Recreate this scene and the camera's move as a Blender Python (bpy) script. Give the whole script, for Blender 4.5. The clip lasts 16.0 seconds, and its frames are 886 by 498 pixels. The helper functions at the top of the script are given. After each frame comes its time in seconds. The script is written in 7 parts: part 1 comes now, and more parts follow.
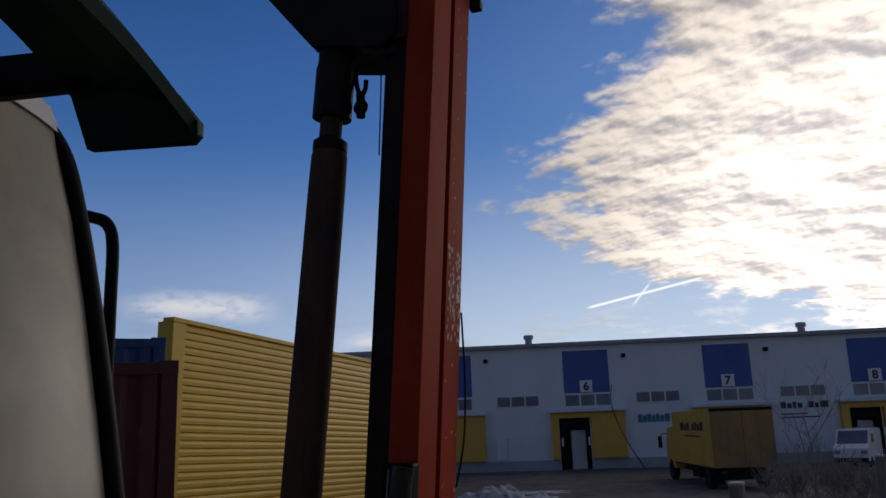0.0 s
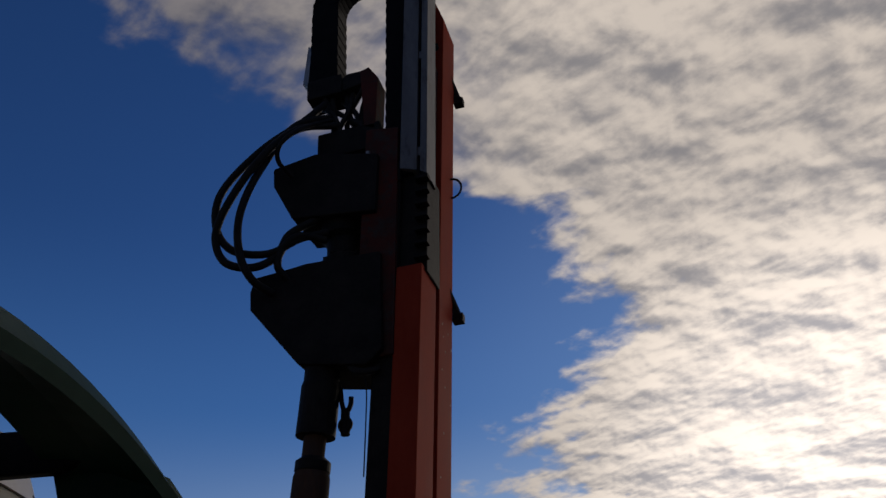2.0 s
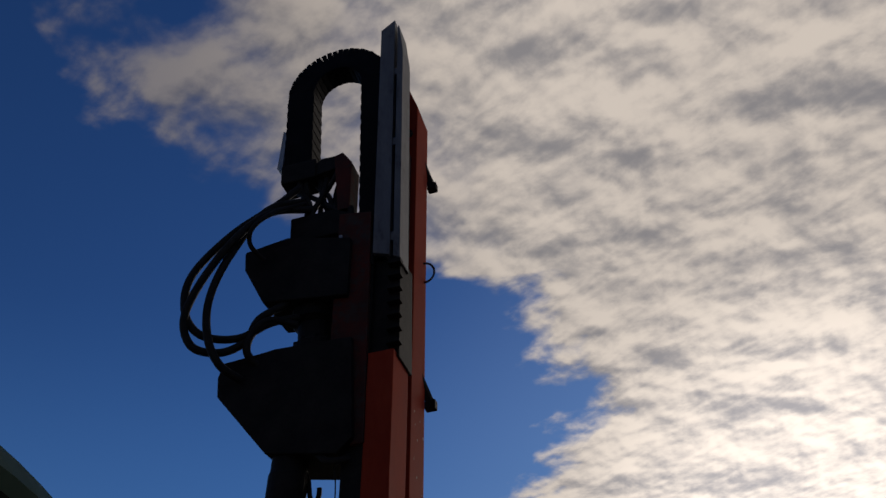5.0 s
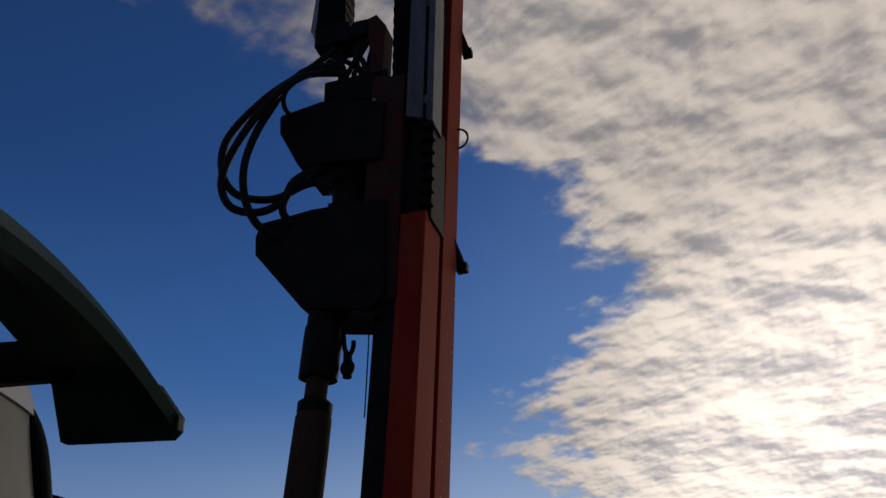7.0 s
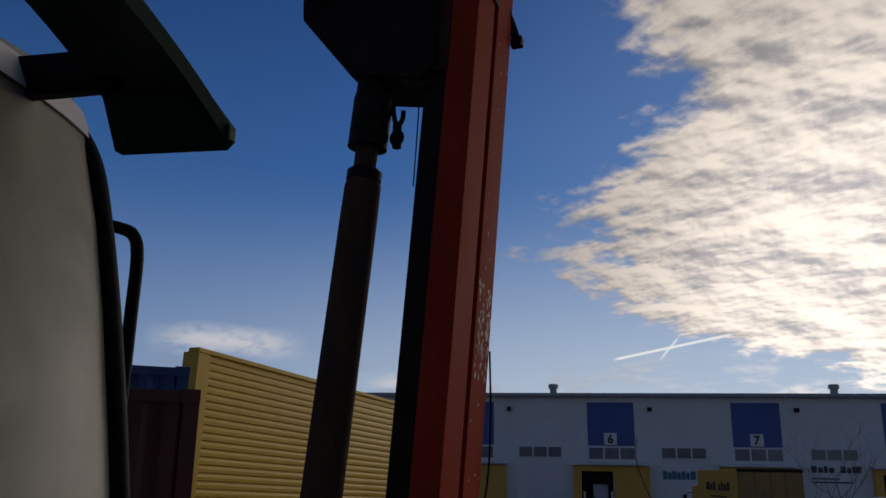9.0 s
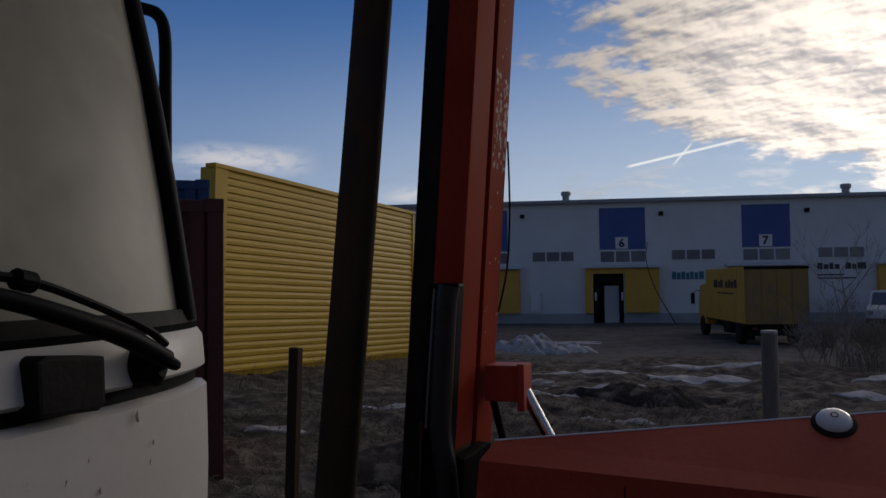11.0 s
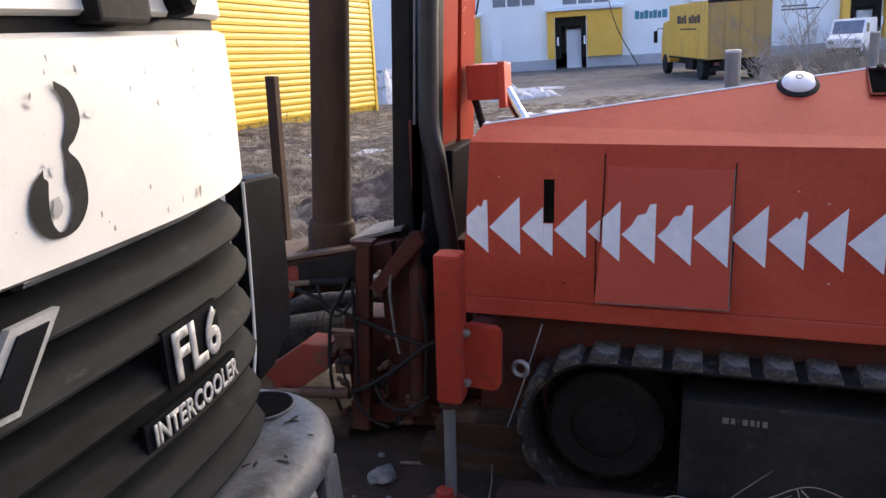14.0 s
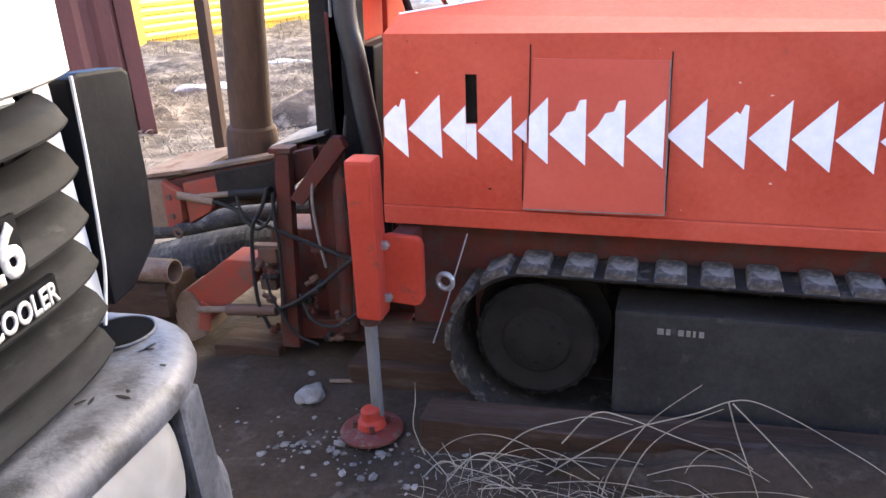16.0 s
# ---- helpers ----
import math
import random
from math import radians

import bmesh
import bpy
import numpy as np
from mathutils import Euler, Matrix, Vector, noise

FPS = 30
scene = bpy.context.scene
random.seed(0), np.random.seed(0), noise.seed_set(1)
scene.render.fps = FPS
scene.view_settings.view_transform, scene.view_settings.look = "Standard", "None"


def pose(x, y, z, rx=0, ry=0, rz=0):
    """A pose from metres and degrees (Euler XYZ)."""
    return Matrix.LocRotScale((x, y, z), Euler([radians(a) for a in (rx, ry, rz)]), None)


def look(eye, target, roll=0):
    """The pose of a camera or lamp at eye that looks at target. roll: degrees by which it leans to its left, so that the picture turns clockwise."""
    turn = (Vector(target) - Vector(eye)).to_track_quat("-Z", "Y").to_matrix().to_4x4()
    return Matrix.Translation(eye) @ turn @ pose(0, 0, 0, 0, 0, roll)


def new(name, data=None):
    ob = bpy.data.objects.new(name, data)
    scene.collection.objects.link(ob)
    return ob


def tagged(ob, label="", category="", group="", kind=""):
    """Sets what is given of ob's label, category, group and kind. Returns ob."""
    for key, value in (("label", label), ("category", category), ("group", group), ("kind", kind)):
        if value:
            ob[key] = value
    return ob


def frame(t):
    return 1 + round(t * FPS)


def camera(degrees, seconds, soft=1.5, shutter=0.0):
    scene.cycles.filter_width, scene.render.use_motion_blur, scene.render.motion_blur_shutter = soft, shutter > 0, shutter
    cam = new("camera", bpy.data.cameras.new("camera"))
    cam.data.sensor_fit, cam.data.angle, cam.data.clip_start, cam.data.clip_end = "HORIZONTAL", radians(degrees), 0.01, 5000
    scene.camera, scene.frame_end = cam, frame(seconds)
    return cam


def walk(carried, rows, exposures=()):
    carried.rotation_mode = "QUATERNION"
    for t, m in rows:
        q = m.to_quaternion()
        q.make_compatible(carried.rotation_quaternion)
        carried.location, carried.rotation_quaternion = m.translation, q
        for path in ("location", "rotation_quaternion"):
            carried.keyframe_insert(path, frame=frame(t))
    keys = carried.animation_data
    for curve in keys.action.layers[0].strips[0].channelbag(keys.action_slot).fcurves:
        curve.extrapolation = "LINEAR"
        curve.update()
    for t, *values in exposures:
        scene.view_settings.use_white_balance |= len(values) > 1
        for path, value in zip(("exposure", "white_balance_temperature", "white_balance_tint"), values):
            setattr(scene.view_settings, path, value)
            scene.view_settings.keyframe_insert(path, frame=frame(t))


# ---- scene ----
cam = camera(57.0, 16.0)
PATH = [
    (0, (0.188, 0.243, 2.005), (-0.395, 2.099, 2.429), -2.1),
    (0.5, (0.177, 0.228, 2.054), (-0.401, 2.032, 2.666), -2.7),
    (1, (0.169, 0.214, 2.104), (-0.354, 1.975, 2.874), -3.5),
    (1.5, (0.177, 0.208, 2.115), (-0.285, 1.911, 3.038), -4.4),
    (2, (0.168, 0.197, 2.167), (-0.260, 1.840, 3.206), -3.9),
    (2.5, (0.160, 0.192, 2.191), (-0.204, 1.785, 3.330), -4.7),
    (3, (0.160, 0.190, 2.200), (-0.173, 1.743, 3.402), -4.9),
    (5.5, (0.176, 0.205, 2.185), (-0.150, 1.765, 3.379), -5.2),
    (6, (0.183, 0.201, 2.152), (-0.185, 1.794, 3.289), -4.3),
    (6.5, (0.190, 0.218, 2.115), (-0.233, 1.855, 3.168), -3.4),
    (7, (0.190, 0.233, 2.093), (-0.281, 1.909, 3.059), -2.4),
    (7.5, (0.181, 0.259, 2.051), (-0.358, 1.982, 2.891), -0.7),
    (8, (0.165, 0.278, 2.025), (-0.415, 2.047, 2.731), 1.1),
    (8.2, (0.160, 0.293, 2.023), (-0.433, 2.071, 2.692), 1.5),
    (10.3, (0.147, 0.325, 1.919), (-0.58, 2.163, 2.228), -0.4),
    (10.4, (0.16, 0.303, 1.923), (-0.577, 2.139, 2.212), 0.2),
    (10.5, (0.155, 0.302, 1.925), (-0.585, 2.14, 2.193), -0.2),
    (11, (0.139, 0.259, 1.886), (-0.554, 2.133, 1.966), -0.7),
    (11.5, (0.095, 0.166, 1.854), (-0.544, 2.057, 1.729), -3.6),
    (12, (0.055, 0.113, 1.817), (-0.544, 2.009, 1.6), -3.1),
    (12.5, (0.05, 0.075, 1.764), (-0.512, 1.977, 1.506), -1.3),
    (13, (0.067, 0.064, 1.725), (-0.496, 1.953, 1.39), -2.6),
    (13.5, (0.089, 0.064, 1.69), (-0.47, 1.934, 1.253), -2.9),
    (14, (0.096, 0.083, 1.672), (-0.513, 1.919, 1.166), -3.8),
    (14.5, (0.123, 0.127, 1.662), (-0.51, 1.942, 1.112), -5.1),
    (15, (0.164, 0.181, 1.636), (-0.485, 1.957, 0.986), -5.3),
    (15.5, (0.204, 0.253, 1.599), (-0.416, 2.021, 0.901), -4.6),
    (16, (0.23, 0.337, 1.587), (-0.332, 2.117, 0.868), -4.7),
]
EXPOSURES = [(0, 0.06, 6500, 10), (1, -0.12, 6500, 10), (3, -0.2, 6500, 10), (7, -0.2, 6500, 10), (8, -0.27, 6500, 10), (10.9, -0.22, 6500, 10), (11.5, 0.3, 6550, 10), (12.0, 1.42, 6700, 10), (12.5, 2.2, 6800, 10), (13.5, 2.98, 6850, 10), (14.5, 3.58, 7000, 10), (15, 3.82, 7050, 10), (16, 4.82, 7100, 10)]
walk(cam, [(t, look(eye, target, roll)) for t, eye, target, roll in PATH], EXPOSURES)

# ---- sky, clouds and sun ----
SUN_AZ, SUN_EL = 14.0, 9.0
world = bpy.data.worlds.new("sky")
scene.world = world
world.use_nodes = True
wn, wl = world.node_tree.nodes, world.node_tree.links


def wnode(kind, **values):
    n = wn.new(kind)
    for k, v in values.items():
        if k == "op":
            n.operation = v
        else:
            n.inputs[int(k[1:])].default_value = v
    return n


def wmath(op, a, b=None, c=None, clamp=False):
    n = wn.new("ShaderNodeMath")
    n.operation, n.use_clamp = op, clamp
    for i, v in enumerate((a, b, c)):
        if v is None:
            continue
        if isinstance(v, (int, float)):
            n.inputs[i].default_value = v
        else:
            wl.new(v, n.inputs[i])
    return n.outputs[0]


def wsmooth(v, lo, hi):
    n = wn.new("ShaderNodeMapRange")
    n.interpolation_type = "SMOOTHSTEP"
    wl.new(v, n.inputs[0])
    n.inputs[1].default_value, n.inputs[2].default_value = lo, hi
    return n.outputs[0]


def wmix(f, a, b):
    n = wn.new("ShaderNodeMix")
    n.data_type = "RGBA"
    for i, v in ((0, f), (6, a), (7, b)):
        if isinstance(v, (int, float)):
            n.inputs[i].default_value = v
        elif isinstance(v, tuple):
            n.inputs[i].default_value = (*v, 1)
        else:
            wl.new(v, n.inputs[i])
    return n.outputs[2]


def wnoise(vec, scale, detail, rough, distortion=0.0):
    n = wn.new("ShaderNodeTexNoise")
    wl.new(vec, n.inputs["Vector"])
    n.inputs["Scale"].default_value, n.inputs["Detail"].default_value = scale, detail
    n.inputs["Roughness"].default_value, n.inputs["Distortion"].default_value = rough, distortion
    return n.outputs[0]


sky = wn.new("ShaderNodeTexSky")
sky.sky_type, sky.sun_disc = "NISHITA", False
sky.sun_elevation, sky.sun_rotation = radians(SUN_EL), radians(SUN_AZ)
sky.air_density, sky.dust_density, sky.ozone_density = 1.0, 0.4, 3.0
coords = wn.new("ShaderNodeTexCoord").outputs["Generated"]
sep = wn.new("ShaderNodeSeparateXYZ")
wl.new(coords, sep.inputs[0])
dx, dy, dz = sep.outputs
# the cloud sheet lies flat overhead: its texture runs in the sheet's plane
up = wmath("ADD", wmath("MAXIMUM", dz, 0.0), 0.28)
sheet = wn.new("ShaderNodeCombineXYZ")
wl.new(wmath("DIVIDE", dx, up), sheet.inputs[0])
wl.new(wmath("DIVIDE", dy, up), sheet.inputs[1])
turn = wn.new("ShaderNodeMapping")
wl.new(sheet.outputs[0], turn.inputs[0])
turn.inputs["Rotation"].default_value = (0, 0, radians(32))
turn.inputs["Scale"].default_value = (1.0, 1.2, 1.0)
flat = turn.outputs[0]
big = wnoise(flat, 1.1, 4, 0.55, 0.2)
mid = wnoise(flat, 4.4, 4, 0.5, 0.2)
fine = wnoise(flat, 13.0, 6, 0.52, 0.15)


def slid(vec, step):
    q = wn.new("ShaderNodeVectorMath")
    q.operation = "ADD"
    wl.new(vec, q.inputs[0])
    q.inputs[1].default_value = step
    return q.outputs[0]


# the same folds a little nearer the sun: their difference is the slope that faces it
mid_lit = wnoise(slid(flat, (0.034, -0.023, 0)), 4.4, 4, 0.5, 0.2)
fine_lit = wnoise(slid(flat, (0.013, -0.009, 0)), 13.0, 6, 0.52, 0.15)
# edge of the sheet: open blue towards the west, cloud to the east and overhead; (height, easting)
EDGE = ((0.0, 0.40), (0.05, 0.27), (0.09, 0.177), (0.124, 0.103), (0.145, 0.03), (0.156, -0.05), (0.178, -0.105), (0.21, -0.14), (0.248, -0.15), (0.265, -0.19), (0.285, -0.16), (0.311, -0.128), (0.344, -0.135), (0.396, -0.088), (0.461, -0.058), (0.50, -0.085), (0.541, -0.102), (0.566, -0.125), (0.579, -0.20), (0.627, -0.345), (0.66, -0.40), (0.76, -0.50), (1.0, -0.6))
shore = 0.4
for (h0, e0), (h1, e1) in zip(EDGE, EDGE[1:]):
    ramp_at = wn.new("ShaderNodeMapRange")
    wl.new(dz, ramp_at.inputs[0])
    ramp_at.inputs[1].default_value, ramp_at.inputs[2].default_value = h0, h1
    ramp_at.inputs[3].default_value, ramp_at.inputs[4].default_value = 0.0, e1 - e0
    shore = wmath("ADD", ramp_at.outputs[0], shore)
rag = wmath("ADD", wmath("MULTIPLY", wmath("SUBTRACT", mid, 0.5), 0.34), wmath("MULTIPLY", wmath("SUBTRACT", fine, 0.5), 0.30))
rag = wmath("ADD", rag, wmath("MULTIPLY", wmath("SUBTRACT", big, 0.5), 0.08))
inland = wmath("SUBTRACT", dx, shore)
cover = wsmooth(wmath("ADD", inland, wmath("MULTIPLY", rag, 0.75)), -0.025, 0.055)
# the sheet is a front of cloud towards the sun: the sky behind is open
cover = wmath("MULTIPLY", cover, wsmooth(wmath("ADD", dy, wmath("MULTIPLY", rag, 0.4)), 0.10, 0.38))
# it thins to broken tufts high in the west
tufts = wsmooth(wmath("ADD", wmath("MULTIPLY", mid, 0.65), wmath("MULTIPLY", fine, 0.35)), 0.40, 0.60)
dense = wsmooth(wmath("ADD", dx, wmath("MULTIPLY", rag, 0.5)), -0.40, -0.08)
cover = wmath("MULTIPLY", cover, wmath("ADD", dense, wmath("MULTIPLY", wmath("SUBTRACT", 1.0, dense), wmath("MULTIPLY", tufts, 0.7))))
# a low bank of thin cloud over the roofs
bank = wmath("MULTIPLY", wsmooth(dz, 0.17, 0.06), wsmooth(wmath("ADD", mid, wmath("MULTIPLY", fine, 0.4)), 0.66, 0.90))
cover = wmath("MAXIMUM", cover, wmath("MULTIPLY", bank, 0.55))
# light in the cloud: brighter round the sun, ridged by its folds
sun_dir = Vector((math.sin(radians(SUN_AZ)) * math.cos(radians(SUN_EL)), math.cos(radians(SUN_AZ)) * math.cos(radians(SUN_EL)), math.sin(radians(SUN_EL))))
dot = wn.new("ShaderNodeVectorMath")
dot.operation = "DOT_PRODUCT"
wl.new(coords, dot.inputs[0])
dot.inputs[1].default_value = sun_dir
near_sun = wsmooth(dot.outputs["Value"], 0.86, 1.0)
glare = wmath("POWER", near_sun, 3.0)
body = wmath("ADD", wmath("MULTIPLY", mid, 0.55), wmath("MULTIPLY", fine, 0.45))
slope = wmath("ADD", wmath("MULTIPLY", wmath("SUBTRACT", mid, mid_lit), 0.75), wmath("MULTIPLY", wmath("SUBTRACT", fine, fine_lit), 0.6))
folds = wsmooth(wmath("ADD", wmath("MULTIPLY_ADD", body, 0.5, 0.25), wmath("MULTIPLY", slope, 1.35)), 0.24, 0.68)
shade = wmix(folds, (0.30, 0.285, 0.295), (0.78, 0.685, 0.60))
lit = wn.new("ShaderNodeVectorMath")
lit.operation = "SCALE"
wl.new(shade, lit.inputs[0])
# thinner and greyer away from the sun
thick = wmath("ADD", 0.42, wmath("MULTIPLY", wsmooth(dx, -0.45, 0.0), 0.58))
wl.new(wmath("MULTIPLY", thick, wmath("ADD", 0.92, wmath("ADD", wmath("MULTIPLY", near_sun, 0.10), wmath("MULTIPLY", glare, 0.95)))), lit.inputs["Scale"])
clear = wn.new("ShaderNodeVectorMath")
clear.operation = "MULTIPLY"
wl.new(sky.outputs[0], clear.inputs[0])
clear.inputs[1].default_value = (0.031, 0.052, 0.092)
# pale haze low over the horizon, strongest towards the sun
haze = wmath("MULTIPLY", wsmooth(dz, 0.36, 0.0), wmath("ADD", 0.42, wmath("MULTIPLY", wsmooth(dot.outputs["Value"], 0.55, 1.0), 0.5)))
deep = wmix(wmath("MULTIPLY", wsmooth(dz, 0.56, 0.20), 0.56), clear.outputs[0], (0.06, 0.168, 0.41))
hazy = wmix(haze, deep, (0.62, 0.70, 0.80))
hazy = wmix(wmath("MULTIPLY", wsmooth(dot.outputs["Value"], 0.75, 0.99), 0.10), hazy, (0.50, 0.66, 0.90))
# an unseen grey veil added over the rear sky to tone the fill light
fill_veil = wmath("MULTIPLY", wsmooth(wmath("ADD", dy, wmath("MULTIPLY", rag, 0.5)), 0.10, -0.35), 0.45)
hazy = wmix(fill_veil, hazy, (0.085, 0.085, 0.088))
# two small low wisps in the west
for x0, x1, z0, deep in ((-0.64, -0.47, 0.147, 0.024), (-0.435, -0.32, 0.108, 0.014)):
    off = wmath("ABSOLUTE", wmath("SUBTRACT", dz, wmath("ADD", z0, wmath("MULTIPLY", wmath("SUBTRACT", mid, 0.5), 0.03))))
    span = wmath("MULTIPLY", wsmooth(dx, x0, x0 + 0.06), wsmooth(dx, x1, x1 - 0.06))
    wisp = wmath("MULTIPLY", wmath("MULTIPLY", wsmooth(off, deep, 0.0), span), wmath("MULTIPLY", wsmooth(dy, 0.2, 0.5), wsmooth(fine, 0.25, 0.55)))
    hazy = wmix(wmath("MULTIPLY", wisp, 0.8), hazy, (0.72, 0.70, 0.72))
both = wmix(cover, hazy, lit.outputs[0])


def contrail(sky_colour, a, b, width, strength):
    """A thin straight vapour trail between two directions."""
    a, b = Vector(a).normalized(), Vector(b).normalized()
    n, along = a.cross(b).normalized(), (b - a).normalized()

    def dots(v):
        q = wn.new("ShaderNodeVectorMath")
        q.operation = "DOT_PRODUCT"
        wl.new(coords, q.inputs[0])
        q.inputs[1].default_value = v
        return q.outputs["Value"]
    line = wsmooth(wmath("ABSOLUTE", dots(n)), width, width * 0.3)
    lo, hi, t = a.dot(along), b.dot(along), dots(along)
    span = wmath("MULTIPLY", wsmooth(t, lo, lo + 0.01), wsmooth(t, hi, hi - 0.01))
    return wmix(wmath("MULTIPLY", wmath("MULTIPLY", line, span), strength), sky_colour, (1.0, 1.0, 0.98))


both = contrail(both, (-0.132, 0.982, 0.133), (0.010, 0.987, 0.160), 0.0022, 0.85)
both = contrail(both, (-0.078, 0.987, 0.131), (-0.052, 0.985, 0.160), 0.0020, 0.6)
back = wn["Background"]
wl.new(both, back.inputs[0])
back.inputs[1].default_value = 1.0

sun = new("sun", bpy.data.lights.new("sun", "SUN"))
sun.data.energy, sun.data.angle, sun.data.color = 0.5, radians(25), (1.0, 0.9, 0.78)
sun.matrix_world = look((0, 0, 0), -sun_dir)

# ---- materials ----
def surface(name, one, two, scale=6.0, rough=0.6, metal=0.0, bump=0.15, fine=60.0, specks=None, stretch=(1, 1, 1), coat=0.0, rough2=None, vary=0.0, spec=0.5):
    """A painted, rusted, worn or earthy surface: two colours mixed by a broad and a fine noise, a relief, and specks of a third colour."""
    m = bpy.data.materials.new(name)
    m.use_nodes = True
    n, l = m.node_tree.nodes, m.node_tree.links
    b = n["Principled BSDF"]
    tc, mp = n.new("ShaderNodeTexCoord"), n.new("ShaderNodeMapping")
    l.new(tc.outputs["Object"], mp.inputs[0])
    mp.inputs["Scale"].default_value = stretch

    def noise_of(s, d, r=0.6):
        t = n.new("ShaderNodeTexNoise")
        l.new(mp.outputs[0], t.inputs["Vector"])
        t.inputs["Scale"].default_value, t.inputs["Detail"].default_value, t.inputs["Roughness"].default_value = s, d, r
        return t.outputs[0]

    def ramp(v, lo, hi):
        t = n.new("ShaderNodeMapRange")
        l.new(v, t.inputs[0])
        t.inputs[1].default_value, t.inputs[2].default_value = lo, hi
        return t.outputs[0]

    def mix(f, a, c):
        t = n.new("ShaderNodeMix")
        t.data_type = "RGBA"
        l.new(f, t.inputs[0])
        for i, v in ((6, a), (7, c)):
            if isinstance(v, tuple):
                t.inputs[i].default_value = (*v, 1)
            else:
                l.new(v, t.inputs[i])
        return t.outputs[2]

    broad, grain = noise_of(scale, 6), noise_of(fine, 5, 0.7)
    s = n.new("ShaderNodeMath")
    s.operation = "MULTIPLY_ADD"
    l.new(grain, s.inputs[0])
    s.inputs[1].default_value = 0.5
    l.new(broad, s.inputs[2])
    colour = mix(ramp(s.outputs[0], 0.55, 0.95), one, two)
    if specks:
        third, sc, lo, hi = specks
        colour = mix(ramp(noise_of(sc, 7, 0.7), lo, hi), colour, third)
    if vary:
        info, hs = n.new("ShaderNodeObjectInfo"), n.new("ShaderNodeHueSaturation")
        t = n.new("ShaderNodeMapRange")
        l.new(info.outputs["Random"], t.inputs[0])
        t.inputs[3].default_value, t.inputs[4].default_value = 1 - vary, 1 + vary
        l.new(t.outputs[0], hs.inputs["Value"])
        l.new(colour, hs.inputs["Color"])
        colour = hs.outputs[0]
    l.new(colour, b.inputs["Base Color"])
    r = n.new("ShaderNodeMapRange")
    l.new(s.outputs[0], r.inputs[0])
    r.inputs[1].default_value, r.inputs[2].default_value = 0.4, 1.1
    r.inputs[3].default_value, r.inputs[4].default_value = rough, rough if rough2 is None else rough2
    l.new(r.outputs[0], b.inputs["Roughness"])
    b.inputs["Metallic"].default_value, b.inputs["Coat Weight"].default_value = metal, coat
    b.inputs["Specular IOR Level"].default_value = spec
    if bump:
        bp = n.new("ShaderNodeBump")
        bp.inputs["Strength"].default_value, bp.inputs["Distance"].default_value = bump, 0.01
        l.new(s.outputs[0], bp.inputs["Height"])
        l.new(bp.outputs[0], b.inputs["Normal"])
    return m


RED = surface("rig_red_paint", (0.335, 0.037, 0.019), (0.465, 0.080, 0.048), 2.2, 0.45, bump=0.08, spec=0.3, specks=((0.20, 0.07, 0.05), 18, 0.66, 0.74), rough2=0.6)
RED_MAST = surface("mast_red_paint", (0.26, 0.029, 0.014), (0.34, 0.048, 0.024), 5, 0.6, bump=0.1, specks=((0.30, 0.12, 0.08), 22, 0.72, 0.84), stretch=(1, 1, 0.35), rough2=0.8, spec=0.03)
# grimy red, also darkened for the shade low on mast and table
RED_DIRTY = surface("dirty_shaded_red_steel", (0.088, 0.0155, 0.0105), (0.037, 0.0185, 0.0145), 5, 0.75, bump=0.4, spec=0.2, specks=((0.045, 0.032, 0.027), 14, 0.5, 0.65))
RED_WORN = surface("worn_red_steel", (0.24, 0.034, 0.020), (0.16, 0.048, 0.032), 8, 0.7, bump=0.35, spec=0.25, specks=((0.09, 0.062, 0.05), 9, 0.57, 0.70))
RUST = surface("rusty_steel", (0.058, 0.031, 0.021), (0.10, 0.05, 0.03), 7, 0.8, metal=0.1, bump=0.3, specks=((0.05, 0.04, 0.035), 20, 0.52, 0.66))
CASING_STEEL = surface("brown_casing_steel", (0.045, 0.029, 0.021), (0.090, 0.052, 0.034), 6, 0.85, metal=0.0, bump=0.25, spec=0.12, stretch=(1, 1, 0.3), specks=((0.045, 0.035, 0.032), 9, 0.5, 0.7))
DARK = surface("greasy_black_steel", (0.008, 0.0075, 0.0075), (0.021, 0.0185, 0.017), 8, 0.65, bump=0.2, spec=0.12)
BLACK = surface("black_plastic", (0.004, 0.0042, 0.0052), (0.008, 0.0083, 0.0095), 12, 0.5, bump=0.1, specks=((0.018, 0.018, 0.018), 30, 0.64, 0.8), spec=0.045)
# flat black for the shade inside holes that are not cut
PIT_BLACK = surface("painted_hole_black", (0.002, 0.002, 0.002), (0.004, 0.004, 0.004), 12, 0.9, bump=0.05, spec=0.02)
CHANNEL_GREY = surface("dull_grey_channel_steel", (0.11, 0.113, 0.12), (0.17, 0.172, 0.178), 10, 0.6, metal=0.3, bump=0.12, stretch=(1, 1, 0.3), specks=((0.06, 0.055, 0.05), 14, 0.56, 0.7))
DUSTY_HOSE = surface("dusty_ribbed_hose_rubber", (0.022, 0.022, 0.023), (0.07, 0.069, 0.068), 5, 0.8, bump=0.3, specks=((0.15, 0.145, 0.135), 9, 0.55, 0.72), spec=0.15)
MUDDY_STEEL = surface("mud_caked_steel", (0.105, 0.075, 0.055), (0.175, 0.13, 0.10), 6, 0.9, bump=0.5, specks=((0.10, 0.05, 0.035), 9, 0.52, 0.66), spec=0.1)
PEBBLE = surface("dull_gravel_stone", (0.09, 0.082, 0.072), (0.17, 0.158, 0.14), 30, 0.95, bump=0.4, vary=0.4, spec=0.1)
BARE_PAINT = surface("scraped_bare_paint", (0.48, 0.32, 0.25), (0.60, 0.47, 0.40), 30, 0.7, bump=0.1)
